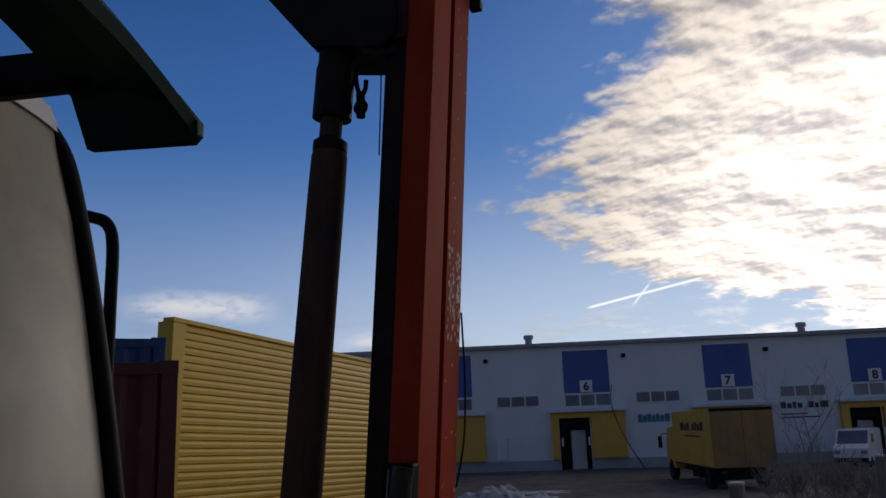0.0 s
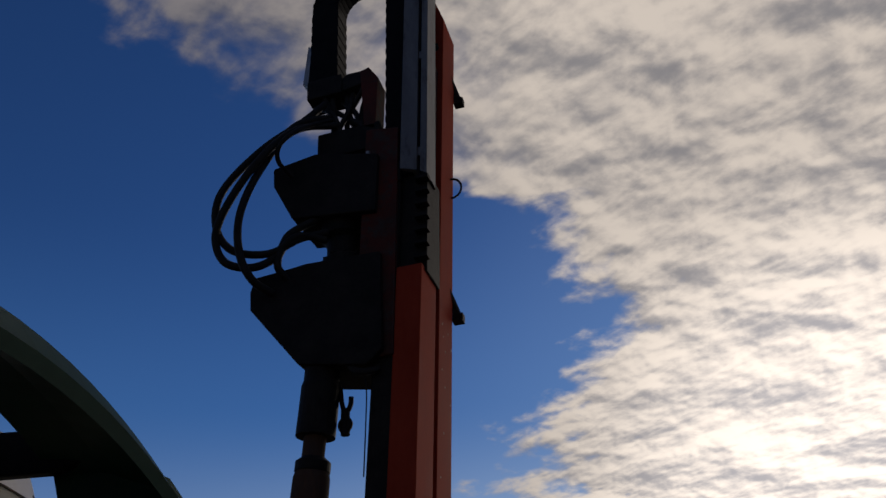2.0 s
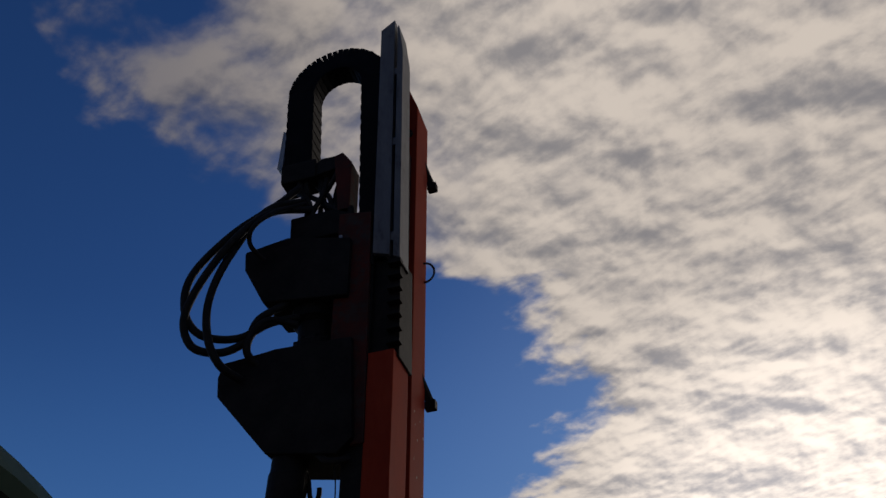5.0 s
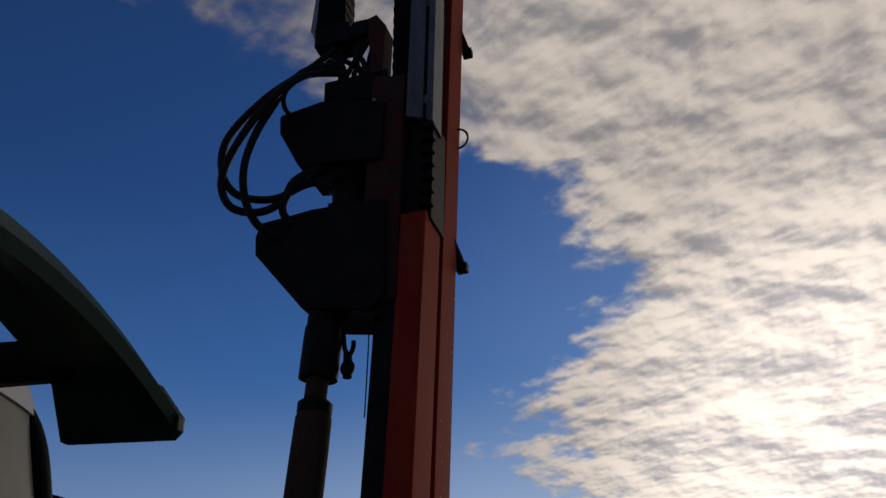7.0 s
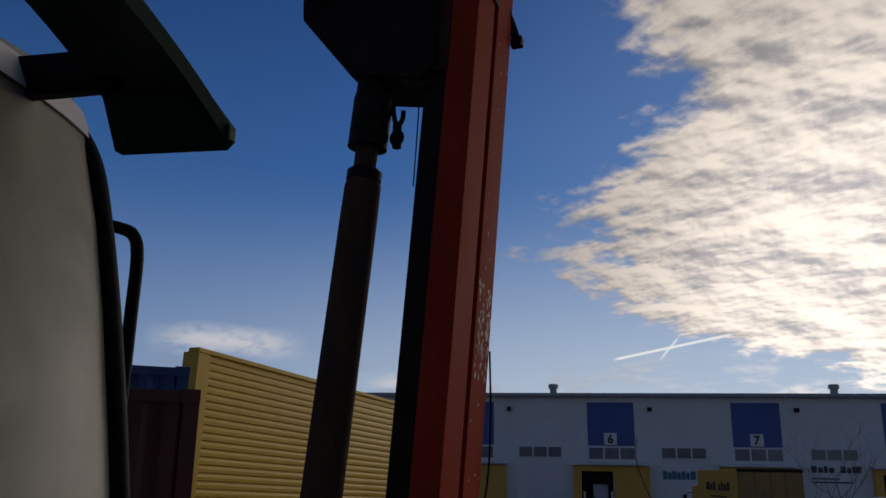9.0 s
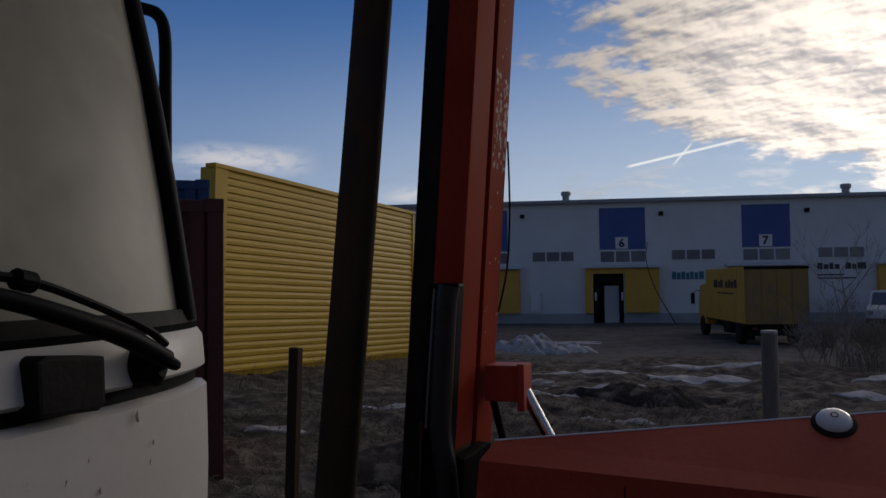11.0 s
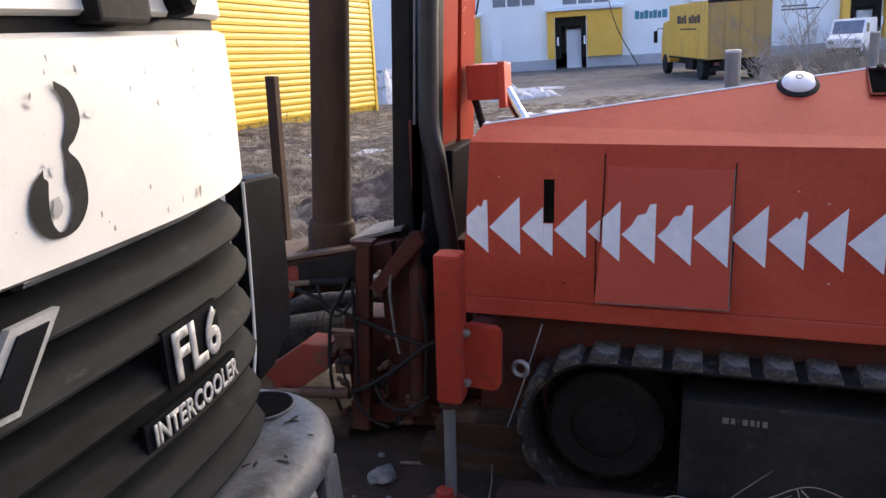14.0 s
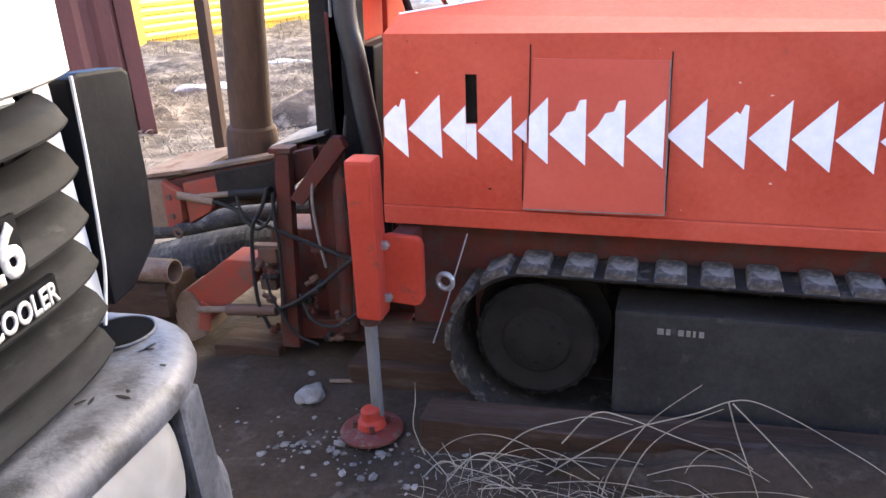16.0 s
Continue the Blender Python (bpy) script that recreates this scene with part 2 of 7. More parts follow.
TRACK_PLATE = surface("dusty_black_track_plate", (0.015, 0.0145, 0.0145), (0.034, 0.033, 0.0325), 4, 0.8, bump=0.25, specks=((0.06, 0.055, 0.05), 11, 0.60, 0.76), spec=0.15)
OIL_BLACK = surface("oily_black_wheel", (0.009, 0.0088, 0.0085), (0.017, 0.016, 0.015), 9, 0.8, bump=0.2, spec=0.08)
HOSE_BLACK = surface("smooth_black_hose_rubber", (0.010, 0.0105, 0.012), (0.020, 0.0205, 0.023), 9, 0.4, bump=0.08, spec=0.3, specks=((0.06, 0.055, 0.05), 18, 0.62, 0.76))
RUBBER = surface("black_rubber", (0.009, 0.0085, 0.0085), (0.02, 0.0188, 0.018), 14, 0.65, bump=0.25, spec=0.2)
TRACK_RUBBER = surface("muddy_track_rubber", (0.016, 0.0145, 0.0135), (0.034, 0.030, 0.026), 9, 0.9, bump=0.5, specks=((0.13, 0.112, 0.092), 12, 0.54, 0.70), spec=0.08)
LUG_RUBBER = surface("dusty_tread_rubber", (0.045, 0.040, 0.036), (0.115, 0.102, 0.09), 16, 0.9, bump=0.8, specks=((0.20, 0.18, 0.16), 17, 0.48, 0.64), spec=0.05)
ROD_STEEL = surface("wiped_grey_rod_steel", (0.13, 0.128, 0.125), (0.22, 0.215, 0.21), 20, 0.4, metal=0.3, bump=0.04, stretch=(1, 1, 0.2))
FLAP_RED = surface("faded_flap_red", (0.40, 0.052, 0.032), (0.47, 0.078, 0.05), 4, 0.45, bump=0.05, specks=((0.24, 0.08, 0.06), 16, 0.66, 0.75), rough2=0.62)
FOOT_RED = surface("dusty_foot_plate_red", (0.11, 0.014, 0.011), (0.07, 0.03, 0.024), 14, 0.7, bump=0.2, specks=((0.10, 0.075, 0.06), 22, 0.52, 0.66), spec=0.2)
# rig red darkened as a shaded copy for the jack, plus grime specks
JACK_RED = surface("grimy_shaded_jack_red", (0.27, 0.025, 0.013), (0.34, 0.042, 0.024), 7, 0.55, bump=0.15, spec=0.25, specks=((0.12, 0.04, 0.03), 20, 0.58, 0.72), rough2=0.7)
CHROME = surface("chrome_rod", (0.62, 0.62, 0.63), (0.5, 0.5, 0.52), 30, 0.18, metal=1.0, bump=0.02)
GREY_STEEL = surface("galvanised_steel", (0.24, 0.25, 0.26), (0.33, 0.34, 0.35), 10, 0.45, metal=0.7, bump=0.08)
REFLECT = surface("white_reflective_film", (0.62, 0.66, 0.76), (0.72, 0.75, 0.82), 25, 0.4, bump=0.04)
WHITE_CAB = surface("white_cab_paint", (0.53, 0.50, 0.455), (0.60, 0.575, 0.53), 3, 0.45, bump=0.03, coat=0.08, specks=((0.30, 0.24, 0.18), 26, 0.68, 0.78), rough2=0.6)
GRILLE_GREY = surface("faded_grey_plastic", (0.0038, 0.0039, 0.0042), (0.0165, 0.0167, 0.0174), 7, 0.7, bump=0.2, spec=0.05, stretch=(1, 0.25, 1), specks=((0.042, 0.0415, 0.0405), 24, 0.60, 0.78))
BUMPER_GREY = surface("weathered_bumper_plastic", (0.036, 0.0375, 0.043), (0.10, 0.104, 0.116), 6, 0.48, bump=0.3, specks=((0.026, 0.027, 0.030), 11, 0.52, 0.64), spec=0.35)
GREEN = surface("dark_green_visor", (0.003, 0.027, 0.017), (0.006, 0.038, 0.024), 8, 0.45, bump=0.05, spec=0.1)
DECAL = surface("black_decal", (0.008, 0.008, 0.008), (0.018, 0.017, 0.016), 20, 0.6, bump=0.03, spec=0.1)
LETTER = surface("badge_white", (0.22, 0.215, 0.205), (0.34, 0.33, 0.32), 30, 0.4, bump=0.03)
CHIP_GREY = surface("dull_chipped_primer", (0.12, 0.10, 0.085), (0.24, 0.21, 0.18), 60, 0.8, bump=0.1)
RUBBED_GREY = surface("rubbed_old_paint", (0.48, 0.46, 0.43), (0.56, 0.54, 0.50), 40, 0.6, bump=0.05)
CLAD = surface("pale_blue_grey_cladding", (0.65, 0.665, 0.67), (0.72, 0.735, 0.735), 0.5, 0.6, bump=0.03, fine=8)
CLAD_BLUE = surface("blue_cladding", (0.045, 0.095, 0.29), (0.06, 0.115, 0.34), 0.6, 0.55, bump=0.03, fine=8)
# grey of the unseen wall, set to tune the light it bounces
UNSEEN_WALL = surface("unseen_wall_grey", (0.20, 0.19, 0.18), (0.27, 0.26, 0.245), 1.5, 0.9, bump=0.3)
PLINTH = surface("concrete_plinth", (0.30, 0.31, 0.33), (0.38, 0.38, 0.39), 1.5, 0.85, bump=0.2)
ROOFING = surface("grey_roof_sheet", (0.26, 0.28, 0.32), (0.33, 0.35, 0.38), 1.0, 0.5, bump=0.05)
DOCK_YELLOW = surface("yellow_dock_panel", (0.62, 0.34, 0.04), (0.70, 0.40, 0.06), 1.2, 0.6, bump=0.05)
LORRY_ORANGE = surface("sun_faded_orange_yellow_lorry_paint", (0.62, 0.32, 0.022), (0.70, 0.38, 0.04), 1.2, 0.6, bump=0.05, stretch=(1, 1, 0.4), specks=((0.34, 0.17, 0.05), 2.5, 0.55, 0.75))
LORRY_DULL = surface("grimy_ochre_lorry_paint", (0.42, 0.24, 0.05), (0.30, 0.195, 0.075), 0.9, 0.7, bump=0.08, stretch=(1, 1, 0.5), specks=((0.20, 0.15, 0.10), 1.6, 0.48, 0.66))
SIDING = surface("yellow_siding", (0.62, 0.37, 0.011), (0.71, 0.44, 0.018), 2, 0.5, bump=0.05, vary=0.05)
FRAME_WHITE = surface("white_window_frame", (0.66, 0.67, 0.69), (0.74, 0.74, 0.75), 8, 0.5, bump=0.02)
WINDOW_DARK = surface("dark_window_glass", (0.10, 0.12, 0.15), (0.17, 0.19, 0.22), 1.0, 0.12, bump=0.0)
SIGN_WHITE = surface("white_sign_plate", (0.72, 0.72, 0.73), (0.78, 0.78, 0.78), 6, 0.5, bump=0.02)
TEAL = surface("teal_letters", (0.03, 0.16, 0.22), (0.04, 0.2, 0.26), 6, 0.5, bump=0.02)
INK = surface("dark_sign_letters", (0.02, 0.022, 0.03), (0.035, 0.037, 0.045), 6, 0.5, bump=0.02)
WOOD = surface("weathered_timber", (0.022, 0.013, 0.009), (0.055, 0.032, 0.021), 5, 0.9, bump=0.6, stretch=(0.25, 1.5, 1.5), specks=((0.065, 0.048, 0.04), 12, 0.54, 0.7), spec=0.15)
POST_WOOD = surface("grey_post_wood", (0.17, 0.15, 0.13), (0.26, 0.235, 0.21), 6, 0.85, bump=0.4, stretch=(1.5, 1.5, 0.25))
CUT_WOOD = surface("pale_cut_wood", (0.45, 0.42, 0.38), (0.55, 0.52, 0.48), 12, 0.8, bump=0.2)
CONTAINER_RED = surface("faded_red_container_paint", (0.07, 0.018, 0.013), (0.11, 0.032, 0.024), 3, 0.7, bump=0.15, stretch=(1, 1, 0.3), specks=((0.32, 0.24, 0.21), 7, 0.68, 0.76))
CONTAINER_BLUE = surface("blue_container_paint", (0.018, 0.05, 0.15), (0.03, 0.075, 0.2), 3, 0.6, bump=0.1)
BARK = surface("grey_brown_bark", (0.24, 0.215, 0.185), (0.36, 0.325, 0.28), 20, 0.9, bump=0.3)
STRAW = surface("dry_straw", (0.15, 0.125, 0.09), (0.30, 0.255, 0.19), 8, 0.8, bump=0.05)
SNOW = surface("old_snow", (0.42, 0.42, 0.43), (0.62, 0.62, 0.63), 3, 0.8, bump=0.6, specks=((0.16, 0.145, 0.125), 3.5, 0.50, 0.66))
STONE = surface("pale_stone", (0.10, 0.092, 0.084), (0.20, 0.187, 0.17), 18, 0.9, bump=0.4)
VAN_WHITE = surface("white_van_paint", (0.66, 0.66, 0.66), (0.74, 0.74, 0.73), 2, 0.4, bump=0.02)
LAMP_WHITE = surface("milky_lamp_dome", (0.62, 0.63, 0.66), (0.74, 0.75, 0.77), 25, 0.25, bump=0.03, coat=0.4)
EARTHY = surface("turned_brown_earth", (0.045, 0.037, 0.031), (0.10, 0.083, 0.068), 1.1, 0.95, bump=1.0, fine=30, specks=((0.25, 0.215, 0.175), 3.3, 0.47, 0.64), spec=0.1)

# soil colour darkened to stand in for shade near the machines
SHADED_SOIL = surface("shaded_dark_soil", (0.020, 0.0145, 0.010), (0.052, 0.038, 0.027), 2.2, 0.92, bump=1.0, fine=42, specks=((0.075, 0.060, 0.048), 7, 0.56, 0.72), spec=0.12)



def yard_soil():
    """Brown earth, painted shade round the machines, worn gravel before the docks."""
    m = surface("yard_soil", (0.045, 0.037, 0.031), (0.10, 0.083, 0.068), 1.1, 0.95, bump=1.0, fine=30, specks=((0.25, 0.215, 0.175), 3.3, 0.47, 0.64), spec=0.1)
    n, l = m.node_tree.nodes, m.node_tree.links
    base = n["Principled BSDF"].inputs["Base Color"]
    tc, xyz = n.new("ShaderNodeTexCoord"), n.new("ShaderNodeSeparateXYZ")
    l.new(tc.outputs["Object"], xyz.inputs[0])

    def noise_of(scale, detail=6.0, rough=0.6):
        t = n.new("ShaderNodeTexNoise")
        l.new(tc.outputs["Object"], t.inputs["Vector"])
        t.inputs["Scale"].default_value, t.inputs["Detail"].default_value, t.inputs["Roughness"].default_value = scale, detail, rough
        return t.outputs[0]

    def calc(op, *values):
        t = n.new("ShaderNodeMath")
        t.operation = op
        for k, v in enumerate(values):
            if isinstance(v, (int, float)):
                t.inputs[k].default_value = v
            else:
                l.new(v, t.inputs[k])
        return t.outputs[0]

    def ramp(v, lo, hi):
        t = n.new("ShaderNodeMapRange")
        l.new(v, t.inputs[0])
        t.inputs[1].default_value, t.inputs[2].default_value = lo, hi
        return t.outputs[0]

    def mix(f, *colours):
        t = n.new("ShaderNodeMix")
        t.data_type = "RGBA"
        l.new(f, t.inputs[0])
        for k, v in zip((6, 7), colours):
            if isinstance(v, tuple):
                t.inputs[k].default_value = (*v, 1)
            else:
                l.new(v, t.inputs[k])
        return t.outputs[2]

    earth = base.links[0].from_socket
    # shade round the machines painted in as a dark ellipse of soil
    shaded_earth = mix(ramp(calc("MULTIPLY_ADD", noise_of(42, 5, 0.7), 0.5, noise_of(2.2)), 0.55, 0.95), (0.020, 0.0145, 0.010), (0.052, 0.038, 0.027))
    shaded_earth = mix(ramp(noise_of(7, 7, 0.7), 0.56, 0.72), shaded_earth, (0.075, 0.060, 0.048))
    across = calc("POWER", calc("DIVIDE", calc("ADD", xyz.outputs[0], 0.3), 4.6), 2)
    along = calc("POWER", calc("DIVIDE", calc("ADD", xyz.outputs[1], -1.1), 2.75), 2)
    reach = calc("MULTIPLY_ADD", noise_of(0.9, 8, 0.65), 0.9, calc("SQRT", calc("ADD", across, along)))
    earth = mix(ramp(reach, 1.36, 1.54), shaded_earth, earth)
    gravel = mix(ramp(calc("MULTIPLY_ADD", noise_of(14, 5, 0.7), 0.5, noise_of(0.5)), 0.55, 0.95), (0.115, 0.105, 0.096), (0.20, 0.185, 0.168))
    gravel = mix(ramp(noise_of(1.3, 7, 0.7), 0.52, 0.68), gravel, (0.075, 0.063, 0.053))
    trodden = calc("MULTIPLY_ADD", noise_of(0.22, 6), 14.0, xyz.outputs[1])
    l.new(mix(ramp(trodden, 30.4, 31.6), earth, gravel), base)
    return m


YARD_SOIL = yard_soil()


def dusty_glass(name, dust, amount, blur=0.03):
    m = bpy.data.materials.new(name)
    m.use_nodes = True
    n, l = m.node_tree.nodes, m.node_tree.links
    b = n["Principled BSDF"]
    tc, t, r = n.new("ShaderNodeTexCoord"), n.new("ShaderNodeTexNoise"), n.new("ShaderNodeMapRange")
    l.new(tc.outputs["Object"], t.inputs["Vector"])
    t.inputs["Scale"].default_value, t.inputs["Detail"].default_value = 2.2, 7
    l.new(t.outputs[0], r.inputs[0])
    r.inputs[1].default_value, r.inputs[2].default_value = 0.35, 0.65
    r.inputs[3].default_value, r.inputs[4].default_value = amount - 0.1, amount + 0.1
    glass = n.new("ShaderNodeBsdfGlass")
    glass.inputs["Roughness"].default_value, glass.inputs["IOR"].default_value = blur, 1.45
    # cloudy wiped patches in the dust
    smear, tint = n.new("ShaderNodeTexNoise"), n.new("ShaderNodeMix")
    l.new(tc.outputs["Object"], smear.inputs["Vector"])
    smear.inputs["Scale"].default_value, smear.inputs["Detail"].default_value, smear.inputs["Distortion"].default_value = 4.5, 5, 0.6
    patch = n.new("ShaderNodeMapRange")
    l.new(smear.outputs[0], patch.inputs[0])
    patch.inputs[1].default_value, patch.inputs[2].default_value = 0.35, 0.65
    tint.data_type = "RGBA"
    l.new(patch.outputs[0], tint.inputs[0])
    tint.inputs[6].default_value = (*(0.75 * c for c in dust), 1)
    tint.inputs[7].default_value = (*(1.25 * c for c in dust), 1)
    l.new(tint.outputs[2], b.inputs["Base Color"])
    b.inputs["Roughness"].default_value = 0.5
    b.inputs["Specular IOR Level"].default_value = 0.25
    mixer = n.new("ShaderNodeMixShader")
    l.new(r.outputs[0], mixer.inputs[0])
    l.new(glass.outputs[0], mixer.inputs[1])
    l.new(b.outputs[0], mixer.inputs[2])
    l.new(mixer.outputs[0], n["Material Output"].inputs[0])
    return m


WINDSHIELD = dusty_glass("dusty_windshield", (0.235, 0.225, 0.18), 0.86, 0.3)
LENS_GLASS = dusty_glass("headlight_glass", (0.34, 0.335, 0.32), 0.6)


# ---- building blocks ----
def thing(name, at, label, category, group="", kind=""):
    ob = new(name)
    ob.location = at
    ob.empty_display_size = 0.1
    return tagged(ob, label, category, group, kind)


def part(name, bm, material, parent=None, label="", xf=None, smooth=False):
    """Links a bmesh as one mesh object under a thing or a part."""
    if xf is not None:
        bm.transform(xf)
    bmesh.ops.recalc_face_normals(bm, faces=bm.faces)
    me = bpy.data.meshes.new(name)
    bm.to_mesh(me)
    bm.free()
    me.materials.append(material)
    if smooth:
        for p in me.polygons:
            p.use_smooth = True
        me.set_sharp_from_angle(angle=radians(38))
    ob = new(name, me)
    if parent is not None:
        ob.parent = parent
        if parent.type == "EMPTY":
            ob.matrix_parent_inverse = Matrix.Translation(-parent.location)
    if label:
        tagged(ob, label)
    return ob


def block(x0, x1, y0, y1, z0, z1, bevel=0.0, bm=None):
    bm = bm or bmesh.new()
    made = bmesh.ops.create_cube(bm, size=1, matrix=Matrix.Translation(((x0 + x1) / 2, (y0 + y1) / 2, (z0 + z1) / 2)) @ Matrix.Diagonal((x1 - x0, y1 - y0, z1 - z0, 1)))
    if bevel:
        edges = {e for v in made["verts"] for e in v.link_edges}
        bmesh.ops.bevel(bm, geom=list(edges), offset=bevel, segments=2, affect="EDGES", profile=0.7)
    return bm


def prism(points, lo, hi, axis="y", bevel=0.0, bm=None):
    """A polygon in the plane across the axis, drawn out from lo to hi."""
    bm = bm or bmesh.new()

    def at(p, q, d):
        return {"y": (p, d, q), "x": (d, p, q), "z": (p, q, d)}[axis]

    a = [bm.verts.new(at(p, q, lo)) for p, q in points]
    b = [bm.verts.new(at(p, q, hi)) for p, q in points]
    faces = [bm.faces.new(a), bm.faces.new(b[::-1])]
    for i in range(len(a)):
        j = (i + 1) % len(a)
        faces.append(bm.faces.new((a[j], a[i], b[i], b[j])))
    if bevel:
        edges = {e for f in faces for e in f.edges}
        bmesh.ops.bevel(bm, geom=list(edges), offset=bevel, segments=2, affect="EDGES", profile=0.7)
    return bm


def smoothed(points, steps=6):
    """A Catmull-Rom line through the points."""
    p = [Vector(q) for q in points]
    p = [p[0] * 2 - p[1]] + p + [p[-1] * 2 - p[-2]]
    out = []
    for i in range(1, len(p) - 2):
        for k in range(steps):
            t = k / steps
            a, b, c, d = p[i - 1], p[i], p[i + 1], p[i + 2]
            out.append(0.5 * (2 * b + (c - a) * t + (2 * a - 5 * b + 4 * c - d) * t * t + (3 * b - a - 3 * c + d) * t ** 3))
    return out + [p[-2]]


def tube(points, radius, sides=10, bm=None, smooth=True, steps=6):
    """A pipe along a line; radius is a number or one for each end."""
    bm = bm or bmesh.new()
    line = smoothed(points, steps) if smooth and len(points) > 2 else [Vector(q) for q in points]
    r0, r1 = radius if isinstance(radius, tuple) else (radius, radius)
    rings, side = [], None
    for i, c in enumerate(line):
        way = (line[min(i + 1, len(line) - 1)] - line[max(i - 1, 0)]).normalized()
        if side is None:
            side = way.orthogonal().normalized()
        side = (side - way * side.dot(way)).normalized()
        other, r = way.cross(side), r0 + (r1 - r0) * i / max(1, len(line) - 1)
        rings.append([bm.verts.new(c + r * (math.cos(k * math.tau / sides) * side + math.sin(k * math.tau / sides) * other)) for k in range(sides)])
    for a, b in zip(rings, rings[1:]):
        for k in range(sides):
            bm.faces.new((a[k], a[(k + 1) % sides], b[(k + 1) % sides], b[k]))
    bm.faces.new(rings[0][::-1])
    bm.faces.new(rings[-1])
    return bm


def turned(profile, origin, axis=(0, 0, 1), sides=32, bm=None):
    """A body of revolution: (radius, height) pairs about an axis from an origin."""
    bm = bm or bmesh.new()
    m = Matrix.Translation(origin) @ Vector(axis).to_track_quat("Z", "Y").to_matrix().to_4x4()
    rings = [[bm.verts.new(m @ Vector((r * math.cos(k * math.tau / sides), r * math.sin(k * math.tau / sides), h))) for k in range(sides)] for r, h in profile]
    for a, b in zip(rings, rings[1:]):
        for k in range(sides):
            bm.faces.new((a[k], a[(k + 1) % sides], b[(k + 1) % sides], b[k]))
    bm.faces.new(rings[0][::-1])
    bm.faces.new(rings[-1])
    return bm


def loop_of(centre, radius, thick, axis=(0, 1, 0), sides=20, bm=None):
    """A ring: a torus about an axis."""
    bm = bm or bmesh.new()
    m = Matrix.Translation(centre) @ Vector(axis).to_track_quat("Z", "Y").to_matrix().to_4x4()
    rings = []
    for i in range(sides):
        a = i * math.tau / sides
        rings.append([bm.verts.new(m @ Vector(((radius + thick * math.cos(k * math.tau / 8)) * math.cos(a), (radius + thick * math.cos(k * math.tau / 8)) * math.sin(a), thick * math.sin(k * math.tau / 8)))) for k in range(8)])
    for i in range(sides):
        a, b = rings[i], rings[(i + 1) % sides]
        for k in range(8):
            bm.faces.new((a[k], a[(k + 1) % 8], b[(k + 1) % 8], b[k]))
    return bm


def words(body, size, depth, m, bold=0.0):
    """Letters in the built-in font as a bmesh, from the left end of their base line."""
    cu = bpy.data.curves.new("letters", "FONT")
    cu.body, cu.size, cu.extrude, cu.resolution_u = body, size, depth, 3
    cu.offset = bold
    ob = bpy.data.objects.new("letters", cu)
    scene.collection.objects.link(ob)
    me = bpy.data.meshes.new_from_object(ob.evaluated_get(bpy.context.evaluated_depsgraph_get()))
    bm = bmesh.new()
    bm.from_mesh(me)
    bpy.data.objects.remove(ob)
    bpy.data.curves.remove(cu)
    bpy.data.meshes.remove(me)
    bm.transform(m)
    return bm


def extent(bm, i):
    return min(v.co[i] for v in bm.verts), max(v.co[i] for v in bm.verts)


def height(x, y):
    """The lie of the land."""
    t = min(1.0, max(0.0, (y - 9.0) / 30.0))
    z = -0.82 * t * t * (3 - 2 * t)
    away = min(1.0, max(0.0, (y - 3.6) / 3.0)) * (1.0 - 0.7 * min(1.0, max(0.0, (y - 26) / 10)))
    z += away * 0.16 * (noise.noise(Vector((x * 0.45, y * 0.5, 3.1)))) + away * 0.07 * noise.noise(Vector((x * 1.7, y * 1.9, 7.7)))
    rough = min(1.0, max(0.0, (y - 6.0) / 3.0)) * min(1.0, max(0.0, (24.0 - y) / 4.0))
    z += rough * (0.09 * abs(noise.noise(Vector((x * 1.1, y * 1.5, 9.4)))) + 0.05 * noise.noise(Vector((x * 2.6, y * 3.0, 2.9))))
    z += (0.35 + 0.65 * away) * 0.055 * noise.noise(Vector((x * 3.4, y * 3.8, 1.3)))
    if -4 < x < 2.5 and 1.5 < y < 14:
        z += 0.026 * noise.noise(Vector((x * 10, y * 10, 4.2))) * (0.4 + away)
    return z

# ---- ground ----
def build_ground():
    xs = sorted({round(-400 + 40 * i, 3) for i in range(21)} | {round(-30 + 1.0 * i, 3) for i in range(61)} | {round(-9 + 0.18 * i, 3) for i in range(101)} | {round(-3.2 + 0.045 * i, 3) for i in range(110)})
    ys = sorted({round(-200 + 40 * i, 3) for i in range(6)} | {round(0.5 * i, 3) for i in range(120)} | {60, 80, 120, 200, 400, 900} | {round(2.0 + 0.045 * i, 3) for i in range(90)} | {round(6 + 0.13 * i, 3) for i in range(150)})
    verts = [(x, y, height(x, y)) for y in ys for x in xs]
    w = len(xs)
    faces = [(j * w + i, j * w + i + 1, (j + 1) * w + i + 1, (j + 1) * w + i) for j in range(len(ys) - 1) for i in range(w - 1)]
    me = bpy.data.meshes.new("ground")
    me.from_pydata(verts, [], faces)
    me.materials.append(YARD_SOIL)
    for p in me.polygons:
        p.use_smooth = True
    return tagged(new("ground", me), "bare brown churned earth yard with dry grass remains", "ground", kind="structure")


build_ground()

# ---- warehouse: its front runs along FRONT from the foot point FOOT ----
FOOT, TURN = Vector((-6.97, 51.77, 0)), radians(11.5)
WH = Matrix.Translation(FOOT) @ Matrix.Rotation(TURN, 4, "Z")
BASE, EAVES = -0.95, 6.74
BAY = 8.54
warehouse = thing("warehouse", (FOOT.x, FOOT.y, BASE), "long pale blue-grey metal-clad warehouse with blue panels above dock doors", "warehouse")


